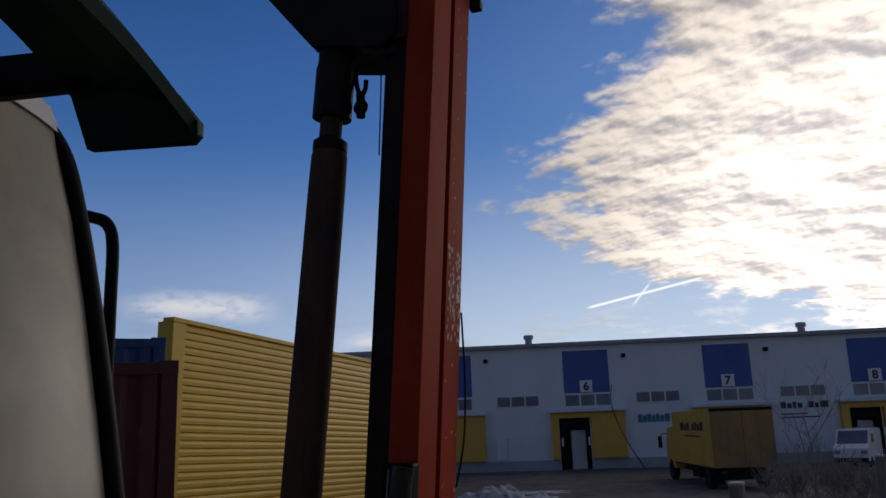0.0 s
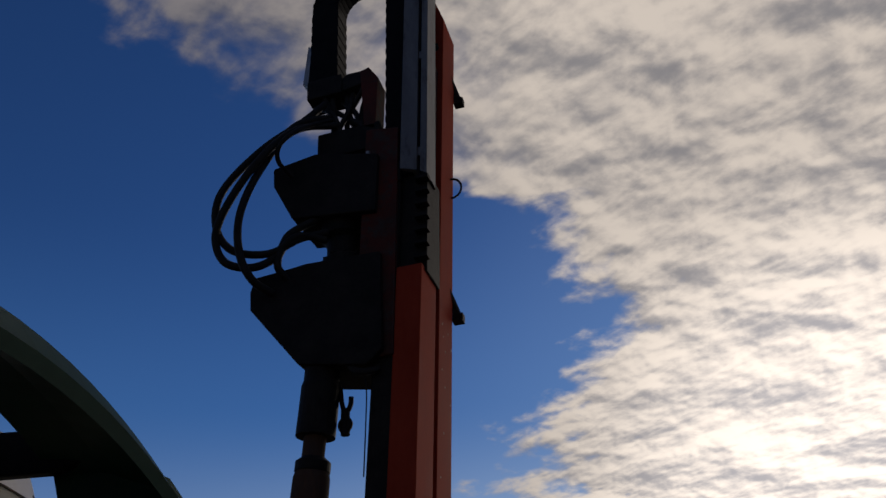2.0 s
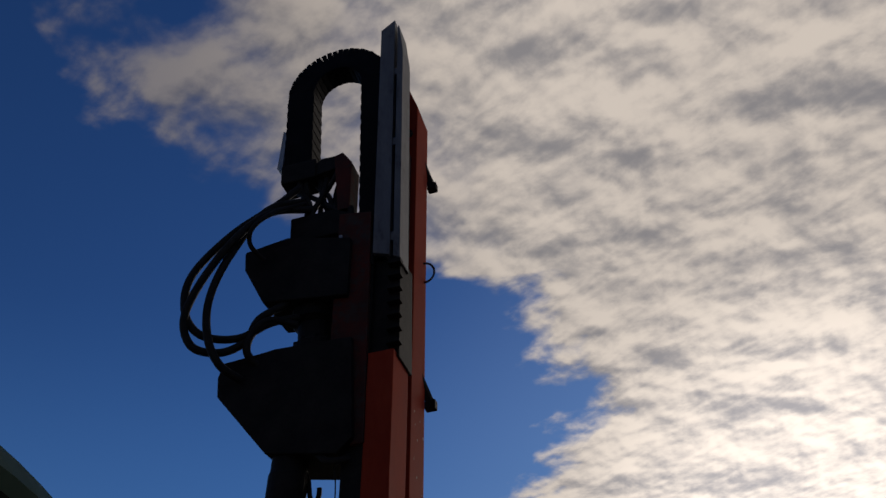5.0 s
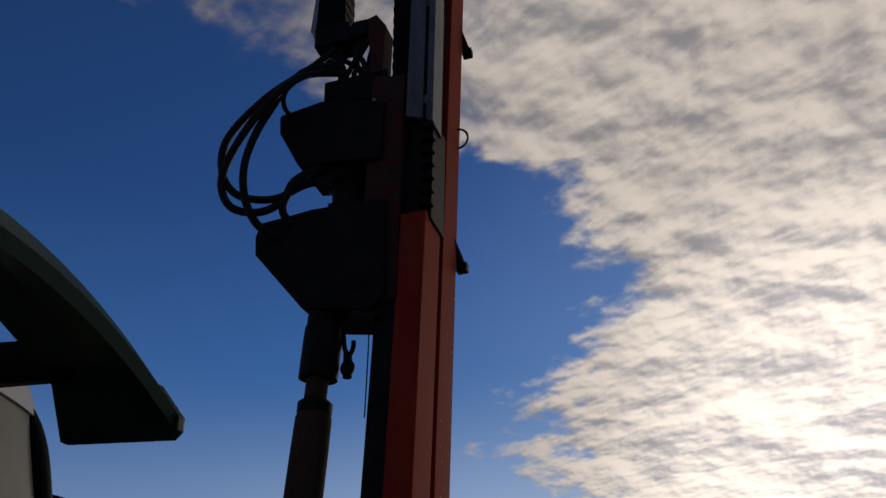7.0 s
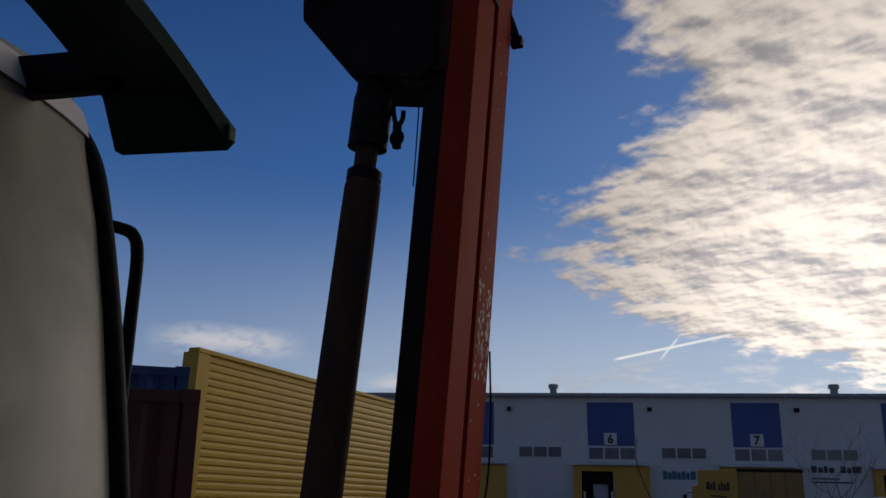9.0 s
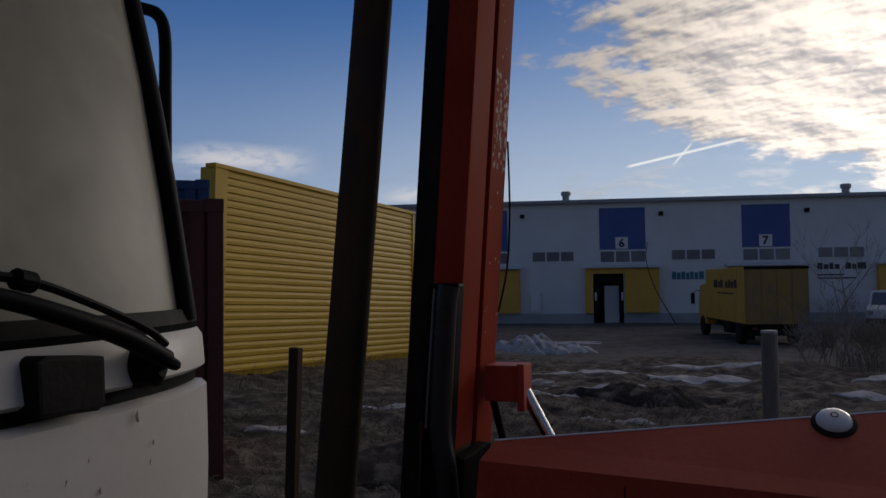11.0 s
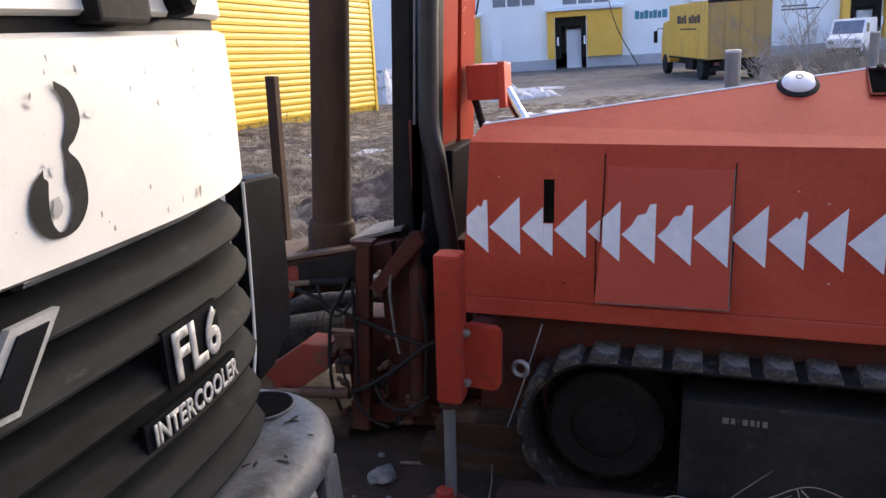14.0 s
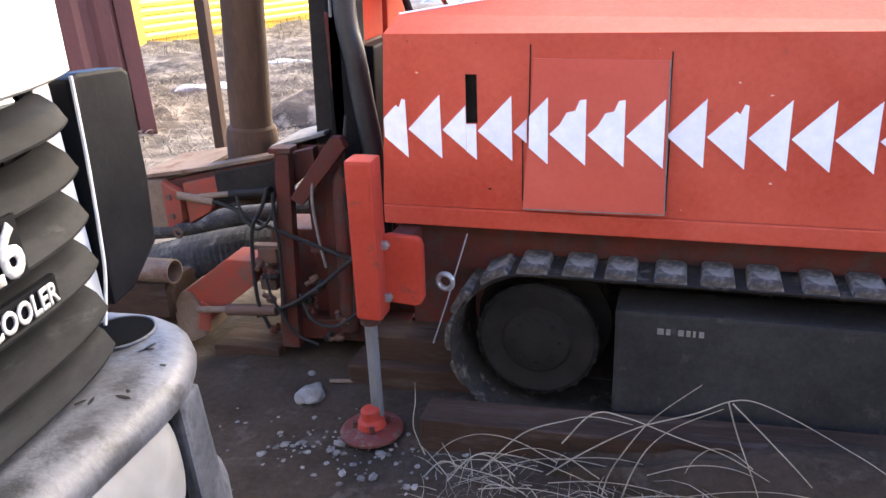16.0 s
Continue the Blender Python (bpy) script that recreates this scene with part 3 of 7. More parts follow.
def build_warehouse():
    w0, w1 = -34.0, 40.0
    openings = [(k * BAY - 1.86, k * BAY + 0.0) for k in (-1, 0, 1, 2)]
    # front wall with the dock openings through it
    x = w0
    boxes = [(w0, w0 + 0.25, 0.25, 30, BASE, EAVES), (w1 - 0.25, w1, 0.25, 30, BASE, EAVES), (w0, w1, 30, 30.25, BASE, EAVES)]
    feet = []
    for a, b in openings + [(w1, w1)]:
        boxes.append((x, a, 0, 0.25, -0.22, EAVES))
        feet.append((x, a, -0.06, 0.25, BASE - 0.3, -0.22))
        if b > a:
            boxes.append((a, b, 0, 0.25, 2.28, EAVES))
        x = b
    for q in boxes:
        part("wall_panel", block(*q), CLAD, warehouse, xf=WH)
    for q in feet:
        part("plinth", block(*q), PLINTH, warehouse, "pale concrete plinth", xf=WH)
    for k in range(37):
        s = w0 + k * 2.0
        if not any(a < s + 0.06 and s < b for a, b in openings):
            part("panel_joint", block(s + 0.02, s + 0.06, -0.012, 0, -0.2, EAVES - 0.02), CLAD, warehouse, xf=WH)
    roof = part("roof", prism([(-0.35, EAVES + 0.0), (-0.35, EAVES + 0.16), (15, EAVES + 1.3), (30.2, EAVES + 0.16), (30.2, EAVES), (15, EAVES + 1.1)], w0 - 0.2, w1 + 0.2, "x"), ROOFING, warehouse, xf=WH)
    part("gutter", block(w0 - 0.2, w1 + 0.2, -0.47, -0.35, EAVES - 0.06, EAVES + 0.1, 0.02), ROOFING, warehouse, "grey gutter along the eaves", xf=WH)
    for s in (-3.45, 14.1):
        bm = turned([(0.24, 0), (0.24, 0.55), (0.33, 0.57), (0.33, 0.80), (0.28, 0.84)], (s, 3.0, EAVES + 0.2), sides=16)
        part("roof_vent", bm, GREY_STEEL, roof, "short grey roof vent", xf=WH)
    for k in (-1, 0, 1, 2):
        c = k * BAY
        part("blue_panel", block(c - 1.42, c + 1.38, -0.03, 0.0, 3.76, 6.36), CLAD_BLUE, warehouse, "dark blue cladding panel", xf=WH)
        # three-light window under the panel and another beside it
        for a, b, z0, z1 in ((c - 1.42, c + 1.38, 2.92, 3.70), (c + 2.9, c + 5.55, 3.02, 3.72)):
            win = part("window", block(a, b, -0.05, 0.0, z0, z1), FRAME_WHITE, warehouse, "white-framed three-light window", xf=WH)
            w = (b - a) / 3
            for i in range(3):
                part("pane", block(a + i * w + 0.05, a + (i + 1) * w - 0.05, -0.066, -0.052, z0 + 0.06, z1 - 0.06), WINDOW_DARK, win, xf=WH)
        # dock: yellow surround, door well, pale leaf, bumpers and a thin canopy
        dock = part("dock_surround", prism([(c - 2.35, -0.18), (c - 2.35, 2.58), (c + 0.06, 2.58), (c + 0.06, 2.26), (c - 1.90, 2.26), (c - 1.90, -0.18)], -0.42, -0.004), DOCK_YELLOW, warehouse, "yellow dock surround", xf=WH)
        part("side_panel", block(c + 0.06, c + 2.13, -0.42, -0.004, -0.15, 2.54, 0.01), DOCK_YELLOW, dock, xf=WH)
        part("canopy", prism([(-0.75, 2.62), (-0.75, 2.70), (0.0, 2.80), (0.0, 2.66)], c - 2.45, c + 2.25, "x"), FRAME_WHITE, dock, "thin white canopy", xf=WH)
        part("door_leaf", block(c - 1.15, c - 0.25, 0.7, 0.76, BASE + 0.1, 1.5), FRAME_WHITE, dock, "pale inner door", xf=WH)
        part("curtain", block(c - 1.86, c - 1.5, 0.02, 0.1, -0.2, 2.26), DARK, dock, xf=WH)
        part("curtain", block(c - 0.3, c + 0.0, 0.02, 0.1, -0.2, 2.26), DARK, dock, xf=WH)
        part("curtain", block(c - 1.5, c - 0.3, 0.02, 0.1, 1.75, 2.26), DARK, dock, xf=WH)
        for s in (-1.72, -0.12):
            part("bumper_block", block(c + s - 0.05, c + s + 0.05, -0.5, -0.43, 0.6, 1.1), SIGN_WHITE, dock, xf=WH)
        part("wall_lamp", block(c + 2.2, c + 2.46, -0.3, 0.0, 5.82, 6.06, 0.04), DARK, warehouse, "small dark wall lamp", xf=WH)
    for k, digit in ((0, "6"), (1, "7"), (2, "8")):
        c = k * BAY - 0.07
        plate = part("number_sign", block(c - 0.38, c + 0.38, -0.12, -0.07, 3.80, 4.52, 0.01), SIGN_WHITE, warehouse, "white bay number sign", xf=WH)
        bm = words(digit, 0.70, 0.008, Matrix.Rotation(radians(90), 4, "X"), 0.025)
        a, b = extent(bm, 0)
        z0, z1 = extent(bm, 2)
        bm.transform(Matrix.Translation((c - (a + b) / 2, -0.132, 4.16 - (z0 + z1) / 2)))
        part("numeral", bm, INK, plate, xf=WH)
    # company lettering as plain bars
    for i, (a, b) in enumerate(((2.93, 3.18), (3.22, 3.44), (3.48, 3.72), (3.77, 3.97), (4.01, 4.22), (4.27, 4.48), (4.53, 4.83))):
        part("sign_bar", block(a, b, -0.03, -0.014, 1.85, 2.33 - 0.07 * (i % 2)), TEAL, warehouse, "teal wall lettering", xf=WH)
    for i, (a, b) in enumerate(((11.4, 11.7), (11.78, 12.03), (12.1, 12.3), (12.38, 12.66), (13.0, 13.3), (13.38, 13.6), (13.68, 14.15))):
        part("sign_bar", block(a, b, -0.03, -0.014, 2.36, 2.74 - 0.09 * (i % 2)), INK, warehouse, "dark wall lettering", xf=WH)
    for a, b, c, d in ((11.4, 12.9, 1.98, 2.06), (11.4, 13.6, 1.78, 1.86)):
        part("sign_bar", block(a, b, -0.03, -0.014, c, d), INK, warehouse, "dark wall lettering", xf=WH)
    part("meter_cabinet", block(-5.75, -5.15, -0.25, 0.0, -0.1, 1.15, 0.02), FRAME_WHITE, warehouse, "white wall cabinet", xf=WH)
    part("floor", block(w0 + 0.3, w1 - 0.3, 0.3, 29.7, BASE - 0.05, BASE + 0.05), PLINTH, warehouse, xf=WH)


build_warehouse()

# ---- yellow shed with horizontal siding ----
SHED_A, SHED_B = Vector((-9.78, 14.06, 0.11)), Vector((-9.2, 22.75, -0.21))
shed = thing("siding_wall", (-9.6, 18.4, -0.2), "bright yellow free-standing wall clad in horizontal siding boards", "wall")


def build_shed():
    ax = (SHED_B - SHED_A)
    length = ax.length
    ax.normalize()
    out = Vector((ax.y, -ax.x, 0)).normalized()
    up = out.cross(ax).normalized()
    if up.z < 0:
        up = -up
    m = Matrix(((ax.x, out.x, up.x, SHED_A.x), (ax.y, out.y, up.y, SHED_A.y), (ax.z, out.z, up.z, SHED_A.z), (0, 0, 0, 1)))
    tall, rows = 4.12, 27
    step = tall / rows
    part("wall", block(0.0, length, -0.30, -0.06, -0.4, tall), SIDING, shed, xf=m)
    bm0 = prism([(0.0, 0.0), (0.028, 0.012), (0.030, step * 0.5), (0.012, step * 0.86), (-0.004, step * 0.9), (-0.006, step), (-0.04, step), (-0.04, 0.0)], 0.1, length - 0.1, "x")
    first = None
    for r in range(rows):
        if first is None:
            first = part("siding_board", bm0, SIDING, shed)
            first.matrix_parent_inverse = Matrix.Translation(-shed.location)
            first.matrix_basis = m @ Matrix.Translation((0, 0, 0))
        else:
            ob = first.copy()
            scene.collection.objects.link(ob)
            ob.matrix_basis = m @ Matrix.Translation((0, 0, r * step))
    part("corner_trim", block(-0.28, 0.1, -0.34, 0.045, -0.35, tall + 0.02, 0.01), SIDING, shed, "yellow corner trim", xf=m)
    part("corner_trim", block(length - 0.1, length + 0.04, -0.12, 0.05, -0.35, tall + 0.02, 0.01), SIDING, shed, "yellow corner trim", xf=m)
    part("top_trim", block(-0.3, length + 0.06, -0.2, 0.06, tall, tall + 0.09, 0.01), SIDING, shed, "yellow top flashing", xf=m)


build_shed()


# ---- shipping containers ----
def build_container(name, corner, along, length, tall, paint, label, z0):
    """Corrugated container side running from a corner."""
    ob = thing(name, (corner[0], corner[1], z0), label, "container")
    ax = Vector((*along, 0)).normalized()
    out = Vector((-ax.y, ax.x, 0))
    if out.dot(Vector((corner[0], corner[1], 0))) > 0:
        out = -out
    m = Matrix(((ax.x, out.x, 0, corner[0]), (ax.y, out.y, 0, corner[1]), (0, 0, 1, z0), (0, 0, 0, 1)))
    pts, x, k = [], 0.14, 0
    while x < length - 0.14:
        pts += [(x, -0.045), (x + 0.06, -0.008), (x + 0.17, -0.008), (x + 0.23, -0.045)]
        x += 0.30
    pts += [(length - 0.14, -0.045), (length - 0.14, -0.08), (0.14, -0.08)]
    part("corrugated_side", prism(pts, 0.14, tall - 0.12, "z"), paint, ob, xf=m)
    part("corner_post", block(0, 0.15, -0.15, 0.0, 0, tall, 0.01), paint, ob, xf=m)
    part("corner_post", block(length - 0.15, length, -0.15, 0.0, 0, tall, 0.01), paint, ob, xf=m)
    part("top_rail", block(0.15, length - 0.15, -0.1, -0.002, tall - 0.12, tall - 0.004, 0.01), paint, ob, xf=m)
    part("bottom_rail", block(0.15, length - 0.15, -0.1, -0.002, 0.0, 0.14, 0.01), paint, ob, xf=m)
    part("body", block(0.02, length - 0.02, -2.4, -0.1, 0.02, tall - 0.02), paint, ob, xf=m)
    for a in (0.0, length - 0.18):
        part("corner_casting", block(a - 0.004, a + 0.18, -0.18, 0.006, tall - 0.12, tall + 0.012, 0.01), paint, ob, xf=m)
    return ob


build_container("shipping_container", (-4.56, 6.88), (-0.765, -0.644), 6.0, 2.76, CONTAINER_RED, "faded dark red corrugated shipping container on bare ground", -0.06)
build_container("shipping_container", (-6.52, 9.33), (-0.765, -0.644), 6.0, 3.33, CONTAINER_BLUE, "dark blue corrugated container behind the red one", -0.06)


# ---- lorry and van by the docks ----
def build_wheel(parent, x, y, z, r, w, xf):
    tyre = part("wheel", turned([(r * 0.6, 0.0), (r * 0.92, 0.0), (r, 0.03), (r, w - 0.03), (r * 0.92, w), (r * 0.6, w)], (x, y, z), (0, 1, 0), 20), RUBBER, parent, "black road wheel", xf=xf)
    part("rim", turned([(r * 0.25, 0), (r * 0.58, 0.02), (r * 0.58, w - 0.02), (r * 0.25, w)], (x, y, z), (0, 1, 0), 16), DARK, tyre, xf=xf)


def build_lorry():
    x0, y0 = 0.10, 34.6
    z0 = height(x0, y0 + 2) - 0.02
    ob = thing("box_lorry", (x0, y0, z0), "yellow box lorry with grimy rear doors parked before the docks", "lorry")
    # x runs forward from the rear, y to the near long side
    m = Matrix.Translation((x0, y0, z0)) @ Matrix.Rotation(radians(90 + 16), 4, "Z")
    part("cargo_box", block(0.02, 6.2, -2.45, 0, 0.86, 3.10, 0.03), LORRY_ORANGE, ob, "yellow cargo box", xf=m)
    part("front_fairing", prism([(6.2, 2.5), (6.2, 3.05), (6.5, 2.75), (6.55, 2.5)], -2.2, -0.25, bevel=0.03), LORRY_ORANGE, ob, xf=m)
    rear = part("rear_frame", block(-0.03, 0.02, -2.45, 0.0, 0.86, 3.12, 0.01), LORRY_DULL, ob, "grimy ochre rear end", xf=m)
    for a, b in ((-2.38, -1.24), (-1.21, -0.07)):
        door = part("rear_door", block(-0.055, -0.032, a, b, 0.98, 3.02, 0.008), LORRY_DULL, rear, xf=m)
        bar = a + (b - a) * 0.5
        part("lock_bar", tube([(-0.065, bar, 0.9), (-0.065, bar, 3.05)], 0.012, 6, smooth=False), LORRY_DULL, door, xf=m)
    part("rear_lintel", block(-0.07, 0.0, -2.47, 0.02, 3.02, 3.14, 0.01), DARK, rear, xf=m)
    bm = bmesh.new()
    for k, (a, b) in enumerate(((1.1, 1.5), (1.6, 1.95), (2.05, 2.35), (2.45, 2.8), (3.2, 3.6), (3.7, 4.0), (4.1, 4.7))):
        block(a, b, 0.002, 0.012, 2.28, 2.62 - 0.07 * (k % 2), bm=bm)
    block(1.6, 4.2, 0.002, 0.012, 2.02, 2.08, bm=bm)
    part("side_marking", bm, RUST, ob, "faded brown lettering bars", xf=m)
    part("side_rail", block(0.1, 6.2, -0.05, 0.012, 0.80, 0.88, 0.01), DARK, ob, xf=m)
    part("chassis", block(0.1, 8.1, -1.9, -0.55, 0.5, 0.86, 0.02), DARK, ob, "dark chassis", xf=m)
    part("tool_box", block(2.4, 3.6, -0.5, -0.08, 0.36, 0.82, 0.03), DARK, ob, xf=m)
    cab = part("cab", prism([(6.55, 0.55), (6.55, 2.35), (6.8, 2.45), (7.8, 2.35), (8.1, 1.6), (8.15, 0.5)], -2.35, -0.10, bevel=0.04), DOCK_YELLOW, ob, "yellow driver's cab", xf=m)
    part("mirror", block(7.7, 7.78, 0.18, 0.36, 1.45, 2.0, 0.02), DARK, cab, "black wing mirror", xf=m)
    part("mirror_arm", tube([(7.74, 0.26, 1.98), (7.74, 0.1, 2.1), (7.74, -0.12, 2.1)], 0.018, 6), DARK, cab, xf=m)
    part("underrun_bar", block(-0.02, 0.10, -2.3, -0.15, 0.40, 0.54, 0.02), DARK, ob, xf=m)
    for x in (1.3, 7.3):
        for y in (-0.36, -2.4):
            build_wheel(ob, x, y, 0.46, 0.46, 0.3, m)
    for y in (-0.45, -2.2):
        part("mudguard", block(0.75, 0.79, y - 0.12, y + 0.3, 0.2, 0.8, 0.005), DARK, ob, xf=m)
        part("tail_lamp", block(-0.05, 0.0, y, y + 0.2, 0.62, 0.74), CONTAINER_RED, ob, xf=m)


def build_van():
    z0 = height(7.5, 50.2)
    ob = thing("delivery_van", (7.55, 50.2, z0), "small white delivery van parked nose out beside a dock", "van")
    m = Matrix.Translation((7.55, 50.2, z0)) @ Matrix.Rotation(radians(252), 4, "Z") @ Matrix.Diagonal((0.9, 0.88, 0.82, 1))
    part("body", prism([(-2.6, 0.35), (-2.6, 2.2), (-2.3, 2.35), (1.0, 2.35), (1.75, 1.45), (2.55, 1.2), (2.65, 0.35)], -0.95, 0.95, bevel=0.07), VAN_WHITE, ob, xf=m)
    part("windscreen", prism([(1.05, 2.22), (1.10, 2.25), (1.78, 1.50), (1.72, 1.46)], -0.82, 0.82), WINDOW_DARK, ob, xf=m)
    for s in (-1, 1):
        part("side_window", block(0.3, 1.15, s * 0.955 - 0.006, s * 0.955 + 0.006, 1.5, 2.05), WINDOW_DARK, ob, xf=m)
        part("headlamp", block(2.5, 2.62, s * 0.72 - 0.16, s * 0.72 + 0.16, 0.85, 1.08, 0.02), LENS_GLASS, ob, xf=m)
    part("front_bumper", block(2.5, 2.72, -0.94, 0.94, 0.35, 0.62, 0.04), DARK, ob, xf=m)
    for x in (-1.6, 1.7):
        for y in (-0.97, 0.75):
            build_wheel(ob, x, y, 0.34, 0.34, 0.22, m)


build_lorry()
build_van()


# ---- posts ----
def build_post(name, x, y, r, top, material, label, cap=None, lean=(0, 0)):
    z = height(x, y) - 0.05
    ob = thing(name, (x, y, z), label, "post")
    rng = random.Random(int(x * 100))
    prof = [(r * 1.04, 0), (r, 0.3), (r * 0.98, (top - z) * 0.7), (r * 0.97, top - z - 0.01), (r * 0.9, top - z)]
    part("shaft", turned(prof, (x, y, z), (lean[0], lean[1], 1), 14), material, ob)
    if cap:
        part("cut_end", turned([(r * 1.0, 0), (r * 1.03, 0.012), (r * 0.98, 0.03)], (x + lean[0] * (top - z), y + lean[1] * (top - z), top - 0.005), (0, 0, 1), 14), cap, ob, "pale sawn end")


build_post("wooden_post", 0.37, 10.0, 0.088, 1.28, POST_WOOD, "round grey wooden post standing in the earth", CUT_WOOD)
build_post("wooden_post", 2.95, 16.8, 0.085, 1.22, POST_WOOD, "weathered wooden post beside bare scrub", CUT_WOOD)


def build_rod():
    x, y = -2.45, 4.6
    z = height(x, y) - 0.1
    ob = thing("steel_stake", (x, y, z), "dark rusty square steel stake driven into the ground", "stake")
    bm = prism([(x - 0.066, z), (x + 0.000, z), (x + 0.058, 1.495), (x - 0.006, 1.50)], y - 0.03, y + 0.03, bevel=0.006)
    part("shaft", bm, CASING_STEEL, ob)


build_rod()


# thin pole leaning on the front by the dock
POLE_FOOT = Vector((-3.8, 50.9, height(-3.8, 50.9) - 0.02))
leaning = thing("leaning_pole", POLE_FOOT, "thin dark pole leaning against the warehouse dock", "pole")
part("shaft", tube([POLE_FOOT, (-4.95, 51.1, 1.22), (-5.5, 51.2, 3.0), (-5.42, 51.35, 4.15)], (0.035, 0.022), 8), RUST, leaning)


# ---- bare shrubs ----
def build_shrub(name, x, y, tall, spread, stems, seed, label, thick=0.022):
    rng = random.Random(seed)
    z = height(x, y) - 0.03
    ob = thing(name, (x, y, z), label, "shrub")
    trunk, twigs = bmesh.new(), bmesh.new()

    def grow(p, way, length, r, depth):
        q = p + way * length
        mid = (p + q) / 2 + Vector((rng.uniform(-1, 1), rng.uniform(-1, 1), rng.uniform(-1, 1))) * length * 0.07
        tube([p, mid, q], (max(r * 0.8, 0.0045), max(r * 0.5, 0.0035)), 5 if depth < 2 else 3, trunk if depth < 1 else twigs, steps=2)
        if depth >= 3:
            return
        for _ in range(rng.choice((3, 3, 4)) if depth else rng.choice((6, 7, 8))):
            t = rng.uniform(0.35, 1.0)
            side = Vector((rng.uniform(-1, 1), rng.uniform(-1, 1), rng.uniform(-0.25, 0.7)))
            grow(p.lerp(q, t), (way * 0.75 + side * 0.75).normalized(), length * rng.uniform(0.42, 0.68), r * 0.5, depth + 1)

    for _ in range(stems):
        lean = Vector((rng.uniform(-1, 1) * spread, rng.uniform(-1, 1) * spread, 1)).normalized()
        grow(Vector((x + rng.uniform(-0.12, 0.12) * stems * 0.3, y + rng.uniform(-0.12, 0.12), z)), lean, tall * rng.uniform(0.5, 0.68), thick, 0)
    part("trunk", trunk, BARK, ob)
    part("crown", twigs, BARK, ob, "fine leafless twigs")


build_shrub("bare_shrub", 2.25, 22.0, 3.7, 0.04, 1, 5, "slender leafless grey-brown sapling with fine twigs on rough ground", 0.03)
build_shrub("bare_shrub", 2.4, 22.3, 1.9, 0.3, 3, 17, "leafless grey-brown shrub with fine twigs on rough ground", 0.014)
for sx, sy, tall, seed in ((1.65, 22.6, 1.25, 31), (2.0, 23.2, 1.35, 37), (2.8, 22.8, 1.45, 11), (3.3, 22.4, 1.3, 23), (3.9, 23.0, 1.25, 29), (4.6, 22.7, 1.35, 43)):
    build_shrub("bare_shrub", sx, sy, tall, 0.5, 7, seed, "low leafless scrub beside a wooden post", 0.012)


# ---- snow and spoil ----
def build_patch(name, x, y, rx, ry, rise, material, label, category, seed, turn=0.0):
    rng = random.Random(seed)
    bm = bmesh.new()
    n, rings = 56, 14
    grid = []
    for j in range(rings + 1):
        f = j / rings
        row = []
        for i in range(n):
            a = i * math.tau / n
            wob = 1 + 0.45 * noise.noise(Vector((math.cos(a) * 1.6, math.sin(a) * 1.6, seed * 1.7))) + 0.2 * noise.noise(Vector((math.cos(a) * 5, math.sin(a) * 5, seed)))
            px, py = math.cos(a) * rx * f * wob, math.sin(a) * ry * f * wob
            qx, qy = x + px * math.cos(turn) - py * math.sin(turn), y + px * math.sin(turn) + py * math.cos(turn)
            lump = (1 - f * f) * rise * (1 + 0.9 * noise.noise(Vector((qx * 1.4, qy * 1.4, seed))) + 0.35 * noise.noise(Vector((qx * 5, qy * 5, seed)))) + (0.005 + 0.012 * rise) * noise.noise(Vector((qx * 17, qy * 17, seed)))
            row.append(bm.verts.new((qx, qy, height(qx, qy) + lump + (0.016 if f < 0.95 else -0.04))))
        grid.append(row)
    for a, b in zip(grid, grid[1:]):
        for i in range(n):
            bm.faces.new((a[i], a[(i + 1) % n], b[(i + 1) % n], b[i]))
    bmesh.ops.remove_doubles(bm, verts=bm.verts, dist=0.0005)
    ob = part(name, bm, material, smooth=True)
    return tagged(ob, label, category, "snow patches" if category == "snow" else "", "stuff" if category == "snow" else "")


for i, (x, y, rx, ry) in enumerate(((-2.4, 15.2, 1.1, 0.35), (-3.2, 13.4, 0.8, 0.3), (-0.9, 16.8, 1.0, 0.3), (1.9, 14.8, 0.6, 0.2), (-5.2, 11.6, 0.6, 0.2), (-7.6, 34.5, 2.2, 0.6), (-1.0, 20.5, 1.4, 0.4), (3.4, 18.6, 1.2, 0.35), (-3.3, 18.0, 1.2, 0.3), (-3.9, 16.4, 0.5, 0.2), (-5.6, 9.3, 0.45, 0.16), (-1.6, 11.6, 0.5, 0.15))):
    build_patch("snow_patch", x, y, rx, ry, 0.03, SNOW, "thin patch of old dirty snow on the earth", "snow", i + 3, 0.2)
build_patch("snow_heap", -10.6, 27.0, 1.1, 0.8, 0.95, SNOW, "grey heap of old snow beside the shed", "snow", 41)
build_patch("snow_heap", -6.9, 27.2, 1.3, 0.7, 0.5, SNOW, "grey heap of old snow beside the shed", "snow", 42)
build_patch("snow_heap", -5.4, 27.8, 0.8, 0.5, 0.22, SNOW, "grey heap of old snow beside the shed", "snow", 43)
build_patch("earth_mound", -1.5, 13.6, 1.3, 0.5, 0.2, EARTHY, "low mound of dug brown earth", "mound", 51, -0.3)
build_patch("earth_mound", -2.9, 7.6, 1.0, 0.6, 0.22, EARTHY, "low mound of dug brown earth", "mound", 52)

